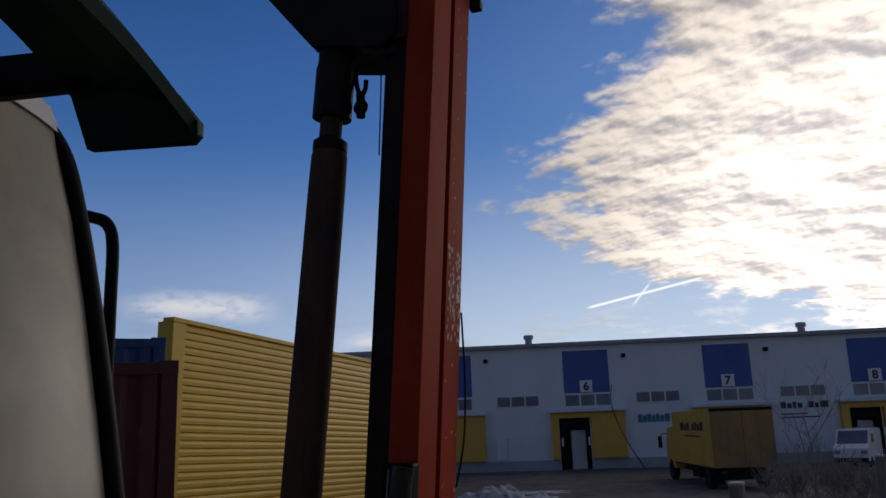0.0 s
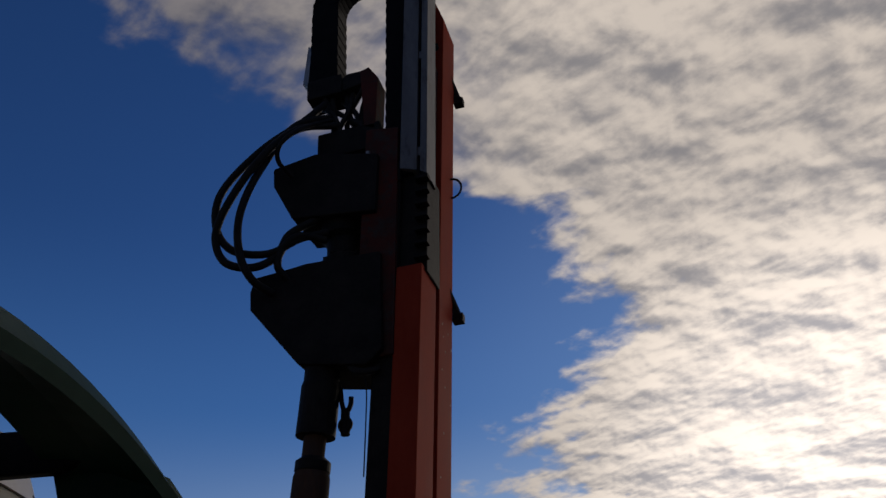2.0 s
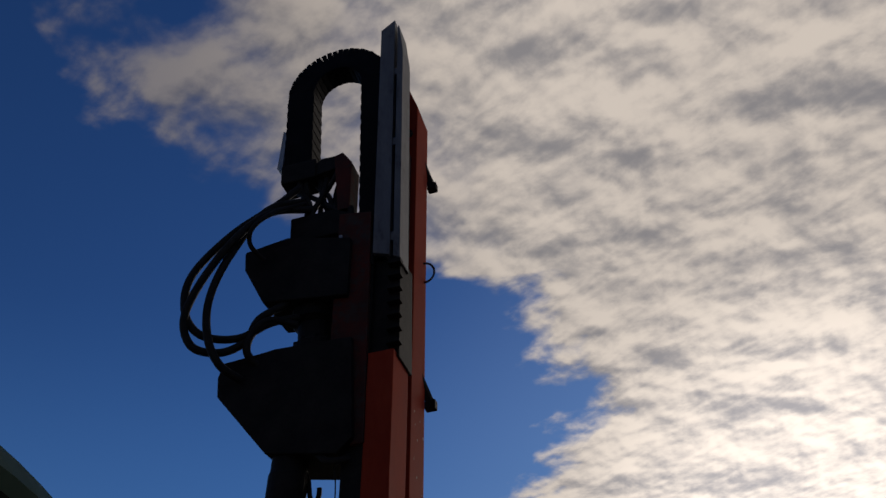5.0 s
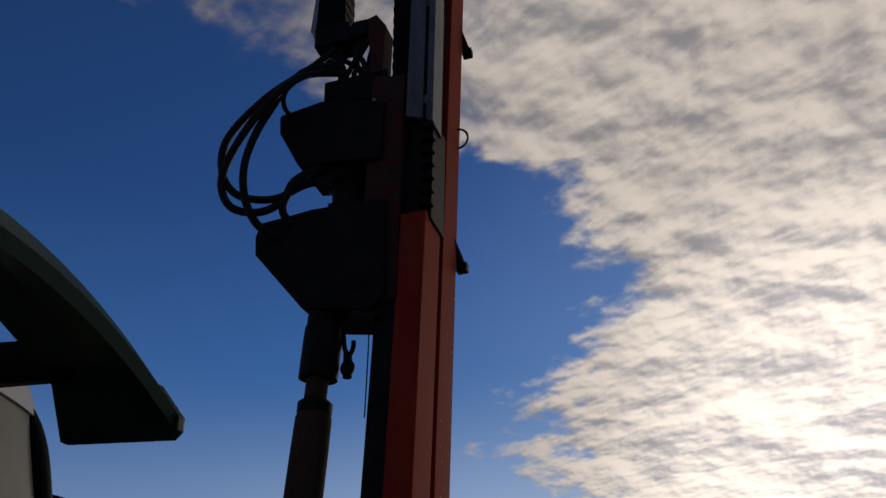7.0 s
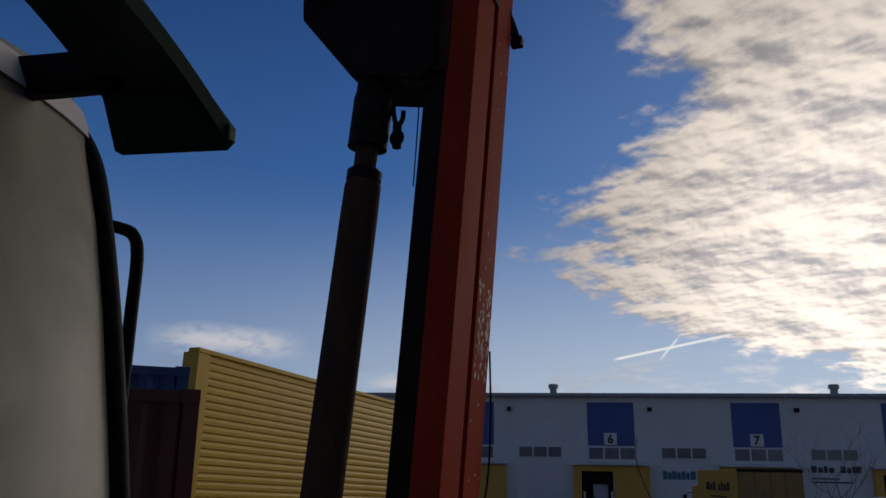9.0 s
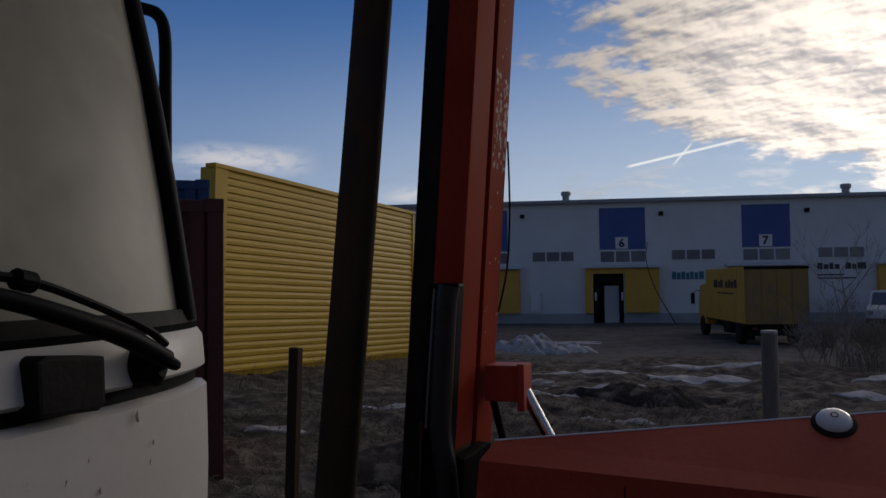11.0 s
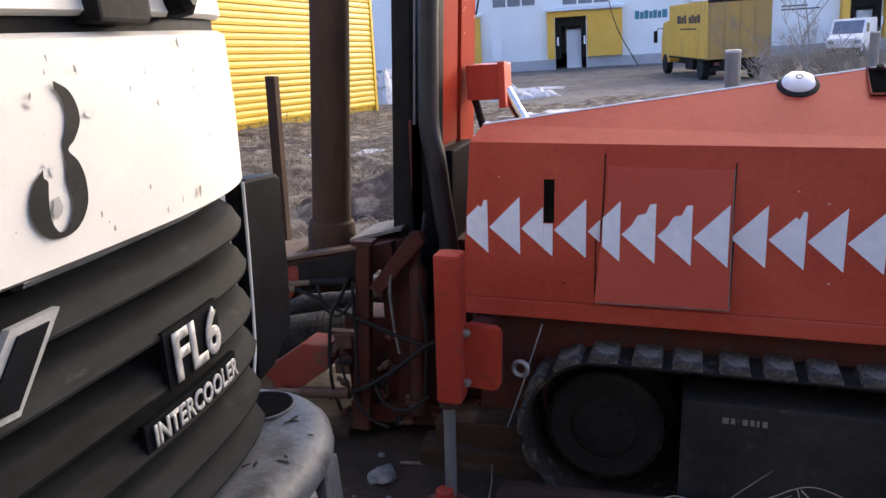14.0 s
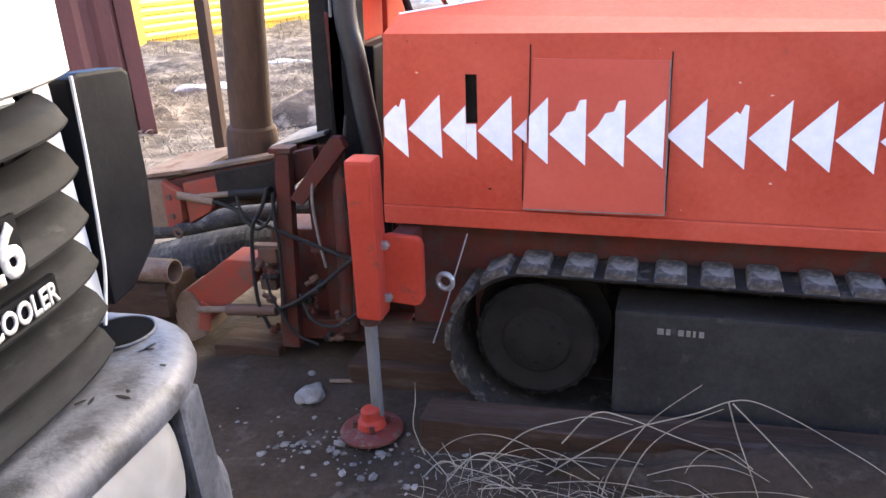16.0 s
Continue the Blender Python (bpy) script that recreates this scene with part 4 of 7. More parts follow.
# ---- drilling rig: u along its side, y across, w up; it stands slightly nose-up ----
TILT = radians(2.2)
RIG = Matrix(((math.cos(TILT), 0, math.sin(TILT), -0.757), (0, 1, 0, 0), (-math.sin(TILT), 0, math.cos(TILT), 0), (0, 0, 0, 1)))
SIDE = 2.76
rig = thing("drilling_rig", (0.4, 3.1, 0.0), "red crawler drilling rig with a tall mast and white arrow strips", "drilling rig")


def rig_part(name, bm, material, parent=None, label="", smooth=False):
    return part(name, bm, material, parent or rig, label, RIG, smooth)


def cut(points, lo, hi):
    """Keeps the piece of a polygon between two upright lines."""
    for limit, sign in ((lo, 1), (hi, -1)):
        out = []
        for i, p in enumerate(points):
            q = points[(i + 1) % len(points)]
            inp, inq = (p[0] - limit) * sign >= 0, (q[0] - limit) * sign >= 0
            if inp:
                out.append(p)
            if inp != inq:
                t = (limit - p[0]) / (q[0] - p[0])
                out.append((limit, p[1] + t * (q[1] - p[1])))
        points = out
        if len(points) < 3:
            return []
    return points


def build_hood():
    far, end = 4.05, 2.9
    # side skin with the slot left open
    u0, u1, w0, w1 = 0.291, 0.328, 1.045, 1.196
    bm = bmesh.new()
    t = SIDE + 0.004
    for poly in ([(0.0, 0.767), (0.035, 1.317), (u0, 1.317), (u0, 0.767)], [(u1, 0.767), (u1, 1.317), (end, 1.317), (end, 0.767)], [(u0, 0.767), (u0, w0), (u1, w0), (u1, 0.767)], [(u0, w1), (u0, 1.317), (u1, 1.317), (u1, w1)]):
        prism(poly, SIDE, t, bm=bm)
    hood = rig_part("hood_side", bm, RED, label="red painted side panel with a narrow slot")
    rig_part("slot_recess", block(u0 - 0.03, u1 + 0.03, SIDE + 0.03, SIDE + 0.2, w0 - 0.03, w1 + 0.03), DARK, hood)
    # inclined top face, lower at the mast end
    def top(u):
        return SIDE + 0.09 + 0.205 * (u - 0.05), 1.364 + 0.1305 * (u - 0.05)
    bm = bmesh.new()
    low = [(0.035, SIDE, 1.317), (end, SIDE, 1.317)]
    y0, z0 = top(0.06)
    y1, z1 = top(2.0)
    ring = [Vector(low[0]), Vector(low[1]), Vector((end, y1, z1)), Vector((2.0, y1, z1)), Vector((0.06, y0, z0))]
    v = [bm.verts.new(p) for p in ring]
    back = [bm.verts.new(p) for p in (Vector((0.06, far, 1.10)), Vector((2.0, far, 1.25)), Vector((end, far, 1.25)), Vector((end, far, 0.767)), Vector((0.0, far, 0.767)))]
    bm.faces.new(v)
    bm.faces.new((v[4], v[3], back[1], back[0]))
    bm.faces.new((v[3], v[2], back[2], back[1]))
    a, b = bm.verts.new((0.0, SIDE, 0.767)), bm.verts.new((end, SIDE, 0.767))
    bm.faces.new((a, v[0], v[4], back[0], back[4]))
    bm.faces.new((v[1], b, back[3], back[2], v[2]))
    bm.faces.new((back[0], back[1], back[2], back[3], back[4]))
    rig_part("hood_top", bm, RED, label="red sloping bonnet")
    # pale worn edge along the bonnet
    rig_part("bonnet_edge", tube([(0.06, y0 + 0.002, z0 + 0.001), (2.0, y1 + 0.002, z1 + 0.001)], 0.0035, 8, smooth=False), REFLECT, hood, "pale worn bonnet edge")
    rig_part("chassis_rail", block(0.0, end, SIDE - 0.006, SIDE + 0.08, 0.70, 0.765, 0.006), RED, label="red chassis rail")
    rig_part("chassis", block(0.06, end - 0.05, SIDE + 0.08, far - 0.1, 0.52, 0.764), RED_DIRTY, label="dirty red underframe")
    # hinged flap that stands off at the foot
    lean = 0.018
    flap_poly = [(0.472, 0.783), (0.506, 1.246), (0.893, 1.241), (0.902, 0.787)]
    bm = prism(flap_poly, SIDE - 0.008, SIDE - 0.002, bevel=0.0015)
    for q in bm.verts:
        q.co.y -= lean * (1.246 - q.co.z) / 0.46
    flap = rig_part("flap", bm, FLAP_RED, label="hinged red flap standing slightly open")
    bm = tube([(0.474, SIDE - 0.026, 0.781), (0.902, SIDE - 0.026, 0.785)], 0.002, 6, smooth=False)
    rig_part("flap_edge", bm, STONE, flap, "pale chipped lower edge")
    bm = tube([(0.903, SIDE - 0.026, 0.787), (0.895, SIDE - 0.012, 1.243)], 0.0018, 6, smooth=False)
    rig_part("flap_edge", bm, STONE, flap)
    # dark gap beside the flap where the sheet has sprung away
    for a, b, w0, w1 in ((0.467, 0.471, 0.80, 1.0), (0.486, 0.490, 1.0, 1.285), (0.902, 0.907, 0.79, 1.02), (0.897, 0.901, 1.02, 1.265)):
        bm = prism([(a, w0), (a + 0.006 * (w1 > 1.1) * (a < 0.6), w1), (b + 0.006 * (w1 > 1.1) * (a < 0.6), w1), (b, w0)], SIDE - 0.0015, SIDE - 0.0005)
        rig_part("flap_gap", bm, DARK, hood, "dark slit along the flap")
    # arrow strip
    for k in range(-1, 22):
        tip = 0.101 + 0.1134 * k
        tri = [(tip, 1.022), (tip + 0.107, 1.133), (tip + 0.109, 0.929)]
        if k in (4, 5):
            tri = [(tip, 1.022), (tip + 0.03, 1.052), (tip + 0.05, 1.088), (tip + 0.075, 1.094), (tip + 0.088, 1.125), (tip + 0.107, 1.128), (tip + 0.109, 0.929)]
        if k in (-1, 8):
            tri = [(tip, 1.022), (tip + 0.075, 1.098), (tip + 0.085, 1.090), (tip + 0.096, 1.118), (tip + 0.107, 1.115), (tip + 0.109, 0.929)]
        pieces = []
        if k <= 3:
            pieces.append((cut(tri, 0.02, 0.482 if k == 3 else 9), False))
        if 3 <= k <= 6:
            pieces.append((cut(tri, 0.492, 0.895), True))
        if k > 6:
            pieces.append((tri, False))
        if k == 1:
            pieces = [(cut(tri, 0.0, 0.290), False), ([(0.291, 1.043), (0.323, 1.043), (0.323, 0.929), (0.291, 0.955)], False)]
        for poly, on_flap in pieces:
            if len(poly) < 3:
                continue
            bm = prism(poly, SIDE - 0.0025, SIDE - 0.0008)
            if on_flap:
                for q in bm.verts:
                    q.co.y -= 0.0085 + lean * (1.246 - q.co.z) / 0.46
            rig_part("arrow", bm, REFLECT, flap if on_flap else hood, "white reflective arrowhead")
    # dome lamp set into a black collar at the bonnet edge
    c = Vector((1.083, SIDE + 0.272, 1.483))
    face = Vector((0, -0.52, 0.85))
    lamp = rig_part("dome_lamp", turned([(0.064, -0.04), (0.066, 0.000), (0.056, 0.008)], c, face, 28), RUBBER, label="round lamp in a black collar")
    rig_part("dome", turned([(0.053, 0.0), (0.052, 0.010), (0.046, 0.020), (0.034, 0.027), (0.018, 0.031), (0.004, 0.032)], c, face, 28), LAMP_WHITE, lamp, "milky white dome", smooth=True)
    rig_part("badge", loop_of(c + face.normalized() * 0.031, 0.010, 0.0022, face, 16), INK, lamp)
    # vent with a toothed upper rim; a flat black slab paints the opening's inner shade
    slope = math.atan(0.605)
    tilt = Matrix.Translation((1.30, SIDE + 0.218, 1.453)) @ Matrix.Rotation(slope, 4, "X")
    bm = block(-0.008, 0.205, 0.0, 0.135, -0.03, 0.004)
    bm.transform(tilt)
    vent = rig_part("vent_opening", bm, PIT_BLACK, hood, "black vent opening, its inner shade painted flat")
    for k in range(5):
        bm = turned([(0.012, 0.0), (0.012, 0.016), (0.008, 0.018)], (0.03 + 0.038 * k, 0.137, 0.0), (0, 0, 1), 10)
        bm.transform(tilt)
        rig_part("vent_tooth", bm, DARK, vent)
    bm = tube([(-0.008, 0.0, 0.004), (0.205, 0.0, 0.004), (0.205, 0.14, 0.004), (-0.008, 0.14, 0.004), (-0.008, 0.0, 0.004)], 0.004, 6, smooth=False)
    bm.transform(tilt)
    rig_part("vent_rim", bm, RED_WORN, vent)
    rig_part("housing", block(1.485, 1.95, 3.28, 3.8, 1.45, 1.665, 0.008), RED, label="red box housing behind the bonnet")
    rig_part("housing_step", block(1.542, 1.95, 3.262, 3.279, 1.47, 1.70, 0.006), RED)
    for a, b in (((1.487, 3.278, 1.663), (1.54, 3.278, 1.663)), ((1.543, 3.26, 1.70), (1.95, 3.26, 1.70)), ((1.486, 3.278, 1.50), (1.486, 3.278, 1.662))):
        rig_part("housing_edge", tube([a, b], 0.003, 6, smooth=False), REFLECT, hood, "pale worn edge")
    # a few chips and scratches in the side panel's paint
    rng = random.Random(21)
    for k in range(16):
        u, w = rng.uniform(0.06, 1.9), rng.choice((rng.uniform(0.78, 0.86), rng.uniform(1.15, 1.31), rng.uniform(0.86, 1.31)))
        size = rng.uniform(0.0015, 0.006)
        bm = prism([(u + size * rng.uniform(0.3, 1.6) * math.cos(i * math.tau / 6), w + size * rng.uniform(0.2, 0.8) * math.sin(i * math.tau / 6)) for i in range(6)], SIDE - 0.0012, SIDE - 0.0002)
        rig_part("paint_chip", bm, BARE_PAINT if k % 3 else DARK, hood)


def build_jack():
    y = 2.575
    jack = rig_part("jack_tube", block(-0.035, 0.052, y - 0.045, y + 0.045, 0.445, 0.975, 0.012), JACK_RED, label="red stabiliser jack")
    rig_part("rod", turned([(0.021, 0.0), (0.021, 0.40)], (-0.005, y, 0.06), (0, 0, 1), 18), ROD_STEEL, jack, "bright steel piston rod", smooth=True)
    rig_part("gland", turned([(0.034, 0), (0.034, 0.03), (0.026, 0.035)], (-0.005, y, 0.415), (0, 0, 1), 16), RED_DIRTY, jack)
    x = -0.775
    foot = part("foot_plate", turned([(0.108, 0.0), (0.110, 0.010), (0.100, 0.018), (0.06, 0.024), (0.03, 0.026)], (x, y - 0.03, 0.012), (0, 0, 1), 32), FOOT_RED, rig, "round dusty red foot plate")
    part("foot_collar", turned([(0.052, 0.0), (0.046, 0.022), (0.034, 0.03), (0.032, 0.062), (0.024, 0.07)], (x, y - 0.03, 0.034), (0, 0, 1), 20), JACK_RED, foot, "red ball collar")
    for k in range(4):
        a = k * math.tau / 4 + 0.4
        part("foot_bolt", turned([(0.010, 0), (0.010, 0.022)], (x + 0.055 * math.cos(a), y - 0.03 + 0.055 * math.sin(a), 0.036), (0, 0, 1), 6), RED_DIRTY, foot)
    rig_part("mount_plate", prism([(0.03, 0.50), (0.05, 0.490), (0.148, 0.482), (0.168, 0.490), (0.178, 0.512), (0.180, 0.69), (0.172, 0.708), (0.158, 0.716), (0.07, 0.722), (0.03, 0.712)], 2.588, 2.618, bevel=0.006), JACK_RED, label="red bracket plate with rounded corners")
    for w in (0.508, 0.69):
        rig_part("bracket_bolt", turned([(0.016, 0), (0.016, 0.014), (0.008, 0.016)], (0.060, 2.588, w), (0, -1, 0), 6), GREY_STEEL)
    rig_part("mount_arm", block(0.045, 0.12, 2.61, SIDE + 0.03, 0.53, 0.69, 0.004), RED_DIRTY)
    rig_part("lifting_ring", loop_of((0.232, 2.66, 0.545), 0.026, 0.009, (0.15, 1, 0)), GREY_STEEL, label="grey steel lifting ring")
    rig_part("wire", tube([(0.30, 2.70, 0.70), (0.26, 2.67, 0.56), (0.235, 2.65, 0.47), (0.19, 2.63, 0.33)], 0.0028, 5), GREY_STEEL, label="loose thin wire")


def build_track():
    cx0, cx1, cw, R = 0.51, 2.45, 0.31, 0.245
    y0, y1 = 2.67, 3.0
    # belt
    bm = bmesh.new()
    path = [(cx0 + R * math.cos(math.pi / 2 + i * math.pi / 20), cw + R * math.sin(math.pi / 2 + i * math.pi / 20)) for i in range(21)]
    path += [(cx1 + R * math.cos(-math.pi / 2 + i * math.pi / 20), cw + R * math.sin(-math.pi / 2 + i * math.pi / 20)) for i in range(21)]
    n = len(path)

    def offset(i, d):
        p, q, r = Vector(path[i - 1]), Vector(path[i]), Vector(path[(i + 1) % n])
        t = (r - p).normalized()
        out, back = Vector((q.x + t.y * d, q.y - t.x * d)), Vector((q.x - t.y * d, q.y + t.x * d))
        middle = Vector(((cx0 + cx1) / 2, cw))
        return out if (out - middle).length > (back - middle).length else back
    rows = []
    for i in range(n):
        o, q = offset(i, 0.03), offset(i, -0.035) * 0.5 + Vector(path[i]) * 0.5
        rows.append([bm.verts.new((q.x, y0 + 0.012, q.y)), bm.verts.new((o.x, y0, o.y)), bm.verts.new((o.x, y1, o.y)), bm.verts.new((q.x, y1 - 0.012, q.y))])
    for i in range(n):
        a, b = rows[i], rows[(i + 1) % n]
        for k in range(4):
            bm.faces.new((a[k], a[(k + 1) % 4], b[(k + 1) % 4], b[k]))
    belt = rig_part("track_belt", bm, TRACK_RUBBER, label="muddy black rubber crawler belt")
    # tread lugs in two staggered rows
    total = 2 * (cx1 - cx0) + math.tau * (R + 0.03)
    count = 40
    lug = prism([(-0.052, -0.004), (-0.046, 0.018), (-0.036, 0.025), (0.036, 0.025), (0.046, 0.018), (0.052, -0.004)], 0, 0.150, bevel=0.004)
    shared = None
    r = R + 0.029
    for row in (0, 1):
        for k in range(count):
            d = ((k + 0.5 * row) / count) * total
            straight, arc = cx1 - cx0, math.pi * r
            if d < straight:
                m = Matrix.Translation((cx0 + d, 0, cw + r))
            elif d < straight + arc:
                a = (d - straight) / r
                m = Matrix.Translation((cx1 + r * math.sin(a), 0, cw + r * math.cos(a))) @ Matrix.Rotation(a, 4, "Y")
            elif d < 2 * straight + arc:
                m = Matrix.Translation((cx1 - (d - straight - arc), 0, cw - r)) @ Matrix.Rotation(math.pi, 4, "Y")
            else:
                a = math.pi + (d - 2 * straight - arc) / r
                m = Matrix.Translation((cx0 + r * math.sin(a), 0, cw + r * math.cos(a))) @ Matrix.Rotation(a, 4, "Y")
            m = RIG @ m @ Matrix.Translation((0.006 * math.sin(k * 2.3 + row), y0 + 0.012 + row * 0.165, -0.003 + 0.003 * math.sin(k * 1.7)))
            if shared is None:
                first = part("lug", lug, LUG_RUBBER, belt)
                shared = first.data
                first.matrix_basis = m
            else:
                ob = new("lug", shared)
                ob.parent = belt
                ob.matrix_basis = m
    # wheel with hub and sprocket, side frame
    wheel = rig_part("drive_wheel", turned([(0.205, 0.0), (0.205, 0.02), (0.19, 0.03), (0.12, 0.024), (0.11, 0.036), (0.06, 0.042), (0.02, 0.044)], (cx0 + 0.005, y0 + 0.11, cw), (0, -1, 0), 40), OIL_BLACK, label="black drive wheel with hub")
    for k in range(22):
        a = k * math.tau / 22
        m = Matrix.Translation((cx0 + 0.005 + 0.192 * math.cos(a), y0 + 0.100, cw + 0.192 * math.sin(a))) @ Matrix.Rotation(-a, 4, "Y")
        bm = block(-0.012, 0.016, -0.016, 0.016, -0.012, 0.012, 0.003)
        bm.transform(m)
        rig_part("sprocket_tooth", bm, OIL_BLACK, wheel)
    for k in range(8):
        a = k * math.tau / 8
        rig_part("hub_bolt", turned([(0.009, 0), (0.009, 0.012)], (cx0 + 0.005 + 0.08 * math.cos(a), y0 + 0.072, cw + 0.08 * math.sin(a)), (0, -1, 0), 6), OIL_BLACK, wheel)
    frame_ob = rig_part("track_frame", block(0.775, 2.3, y0 + 0.02, y0 + 0.2, 0.10, 0.478, 0.012), TRACK_PLATE, label="flat black track side frame")
    for a, b in ((0.905, 0.925), (0.932, 0.945), (0.968, 0.985), (0.992, 1.005), (1.012, 1.02), (1.03, 1.045)):
        rig_part("frame_marking", block(a, b, y0 + 0.0175, y0 + 0.0195, 0.408, 0.428), STONE, frame_ob, "worn pale marking bar")
    rig_part("idler_wheel", turned([(0.225, 0.0), (0.225, 0.03), (0.205, 0.045), (0.10, 0.02), (0.02, 0.03)], (cx1, y0 + 0.09, cw), (0, -1, 0), 30), DARK, label="black idler wheel")
    rig_part("far_track", prism([(0.3, 0.10), (0.24, 0.3), (0.3, 0.52), (0.45, 0.585), (2.5, 0.585), (2.7, 0.45), (2.7, 0.15), (2.5, 0.035), (0.45, 0.035)], 3.75, 4.08), TRACK_RUBBER, label="far crawler belt")
    rig_part("wheel_backing", turned([(0.235, 0.0), (0.235, 0.02)], (cx0 + 0.005, y0 + 0.26, cw), (0, -1, 0), 32), OIL_BLACK, wheel)
    # dark block added in place of the shade under the rig's front
    rig_part("cross_member", block(-0.02, 0.34, SIDE + 0.30, 3.72, 0.03, 0.54, 0.01), RED_DIRTY, label="dark red block added for the shade under the frame")


build_hood()
build_jack()
build_track()

# ---- mast: leans with the rig; u to its side, w up ----
LEAN = 0.072
MAST = Matrix(((1, 0, LEAN, -0.975), (0, 1, 0, 0), (0, 0, 1, 0), (0, 0, 0, 1)))
mast = thing("drill_mast", (-0.9, 3.4, 0.0), "tall red steel drill mast with black guide rail and hoses", "mast")


def mast_part(name, bm, material, parent=None, label="", smooth=False):
    return part(name, bm, material, parent or mast, label, MAST, smooth)


UPPER = Matrix(((1, 0, 0.055, -0.945), (0, 1, 0, 0), (0, 0, 1, 0), (0, 0, 0, 1)))


def upper_part(name, bm, material, parent=None, label="", smooth=False):
    return part(name, bm, material, parent or mast, label, UPPER, smooth)


def build_mast():
    mast_part("front_column", block(-0.15, -0.03, 3.20, 3.42, 1.24, 4.02, 0.006), RED_MAST, label="red front column of the mast")
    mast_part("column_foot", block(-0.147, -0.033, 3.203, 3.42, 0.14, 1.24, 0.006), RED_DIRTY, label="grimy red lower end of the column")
    mast_part("grease_cover", block(-0.018, 0.040, 3.12, 3.46, 0.50, 1.235, 0.010), BLACK, label="black greasy cover beside the column")
    rear = mast_part("rear_column", prism([(-0.14, 0.14), (-0.032, 0.14), (-0.032, 5.80), (-0.095, 5.98), (-0.14, 5.98)], 3.48, 3.70, bevel=0.005), RED_MAST, label="taller red rear column with scraped paint")
    rng = random.Random(15)
    for k in range(110):
        w = 2.37 + 0.40 * rng.random() ** 1.1 if k < 85 else rng.uniform(1.6, 3.9)
        y = 3.50 + 0.18 * rng.random()
        size = rng.uniform(0.003, 0.011) if k < 85 else rng.uniform(0.002, 0.005)
        bm = prism([(y + 1.5 * size * rng.uniform(0.3, 1.2) * math.cos(i * math.tau / 7), w + size * rng.uniform(0.5, 2.4) * math.sin(i * math.tau / 7)) for i in range(7)], -0.0325, -0.0308, "x")
        mast_part("paint_scrape", bm, BARE_PAINT, rear)
    mast_part("column_web", block(-0.14, -0.062, 3.41, 3.49, 0.2, 5.4), RED_DIRTY)
    mast_part("guide_rail", block(-0.245, -0.151, 3.21, 3.5, 0.12, 4.5, 0.008), DARK, label="greasy black guide rail")
    mast_part("chain_cover", block(-0.140, -0.020, 3.12, 3.197, 0.55, 1.88, 0.012), BLACK, label="black cover over the feed chain")
    part("feed_hose", tube([(-0.880, 3.075, 1.87), (-0.890, 3.07, 1.80), (-0.907, 3.07, 1.557), (-0.916, 3.065, 1.345), (-0.897, 3.06, 1.213), (-0.882, 3.06, 1.034), (-0.868, 3.06, 0.887), (-0.86, 3.06, 0.6), (-0.90, 3.08, 0.3)], 0.040, 14), HOSE_BLACK, mast, "thick smooth black hose", smooth=True)
    part("guide_rod", tube([(-0.943, 3.09, 1.86), (-0.984, 3.09, 1.344)], 0.006, 8, smooth=False), CHANNEL_GREY, mast, "thin bare guide rod", smooth=True)
    # upper grey channel with slots
    rails = upper_part("channel", prism([(-0.105, 4.56), (-0.02, 4.53), (-0.02, 6.27), (-0.105, 6.20)], 3.19, 3.32, bevel=0.004), CHANNEL_GREY, label="grey steel channel at the mast head")
    upper_part("channel_lip", prism([(-0.002, 4.52), (0.032, 4.50), (0.032, 5.98), (0.008, 6.2), (-0.002, 6.22)], 3.19, 3.33, bevel=0.003), CHANNEL_GREY, rails)
    upper_part("channel_back", block(-0.10, 0.03, 3.30, 3.34, 4.5, 5.95), DARK, rails)
    for w in (4.62, 5.25, 5.8):
        upper_part("channel_tie", block(-0.022, 0.0, 3.2, 3.3, w, w + 0.05), CHANNEL_GREY, rails)
    # louvred dark carriage between column and channel
    upper_part("carriage_back", block(-0.14, 0.02, 3.24, 3.44, 4.0, 4.56, 0.006), DARK, label="dark feed carriage")
    for k in range(7):
        bm = block(-0.03, 0.034, 3.195, 3.24, 0, 0.02)
        bm.transform(Matrix.Translation((0, 0, 4.05 + k * 0.072)))
        upper_part("louvre", bm, DARK)
    # clips that hold cables on the far side
    for w in (5.37, 3.98):
        bm = tube([(-0.08, 3.46, w + 0.22), (-0.06, 3.62, w + 0.16), (-0.035, 3.72, w + 0.08), (-0.015, 3.74, w + 0.02)], 0.022, 8, steps=3)
        clip = mast_part("cable_clip", bm, DARK, label="black angled cable clip")
        mast_part("clip_foot", block(-0.04, 0.015, 3.72, 3.77, w - 0.015, w + 0.03, 0.006), DARK, clip)
    mast_part("cable_loop", loop_of((-0.03, 3.66, 4.72), 0.055, 0.006, (0, 1, 0.2), 20), RUBBER, label="small loop of thin cable")
    mast_part("hanging_cable", tube([(-0.035, 3.72, 2.5), (-0.015, 3.74, 2.2), (-0.012, 3.74, 1.95), (-0.035, 3.72, 1.75)], 0.005, 6), RUBBER, label="thin black cable")
    # pivot block with hydraulic ram behind the bonnet
    pivot = part("pivot_block", block(-0.875, -0.715, 3.47, 3.63, 1.395, 1.542, 0.008), RED, mast, "red pivot block")
    part("pivot_ear", block(-0.735, -0.705, 3.46, 3.5, 1.36, 1.55, 0.004), RED, pivot)
    ram = part("tilt_ram", tube([(-0.725, 3.55, 1.43), (-0.60, 3.55, 1.20)], 0.026, 18, smooth=False), CHROME, mast, "bright tilt ram", smooth=True)
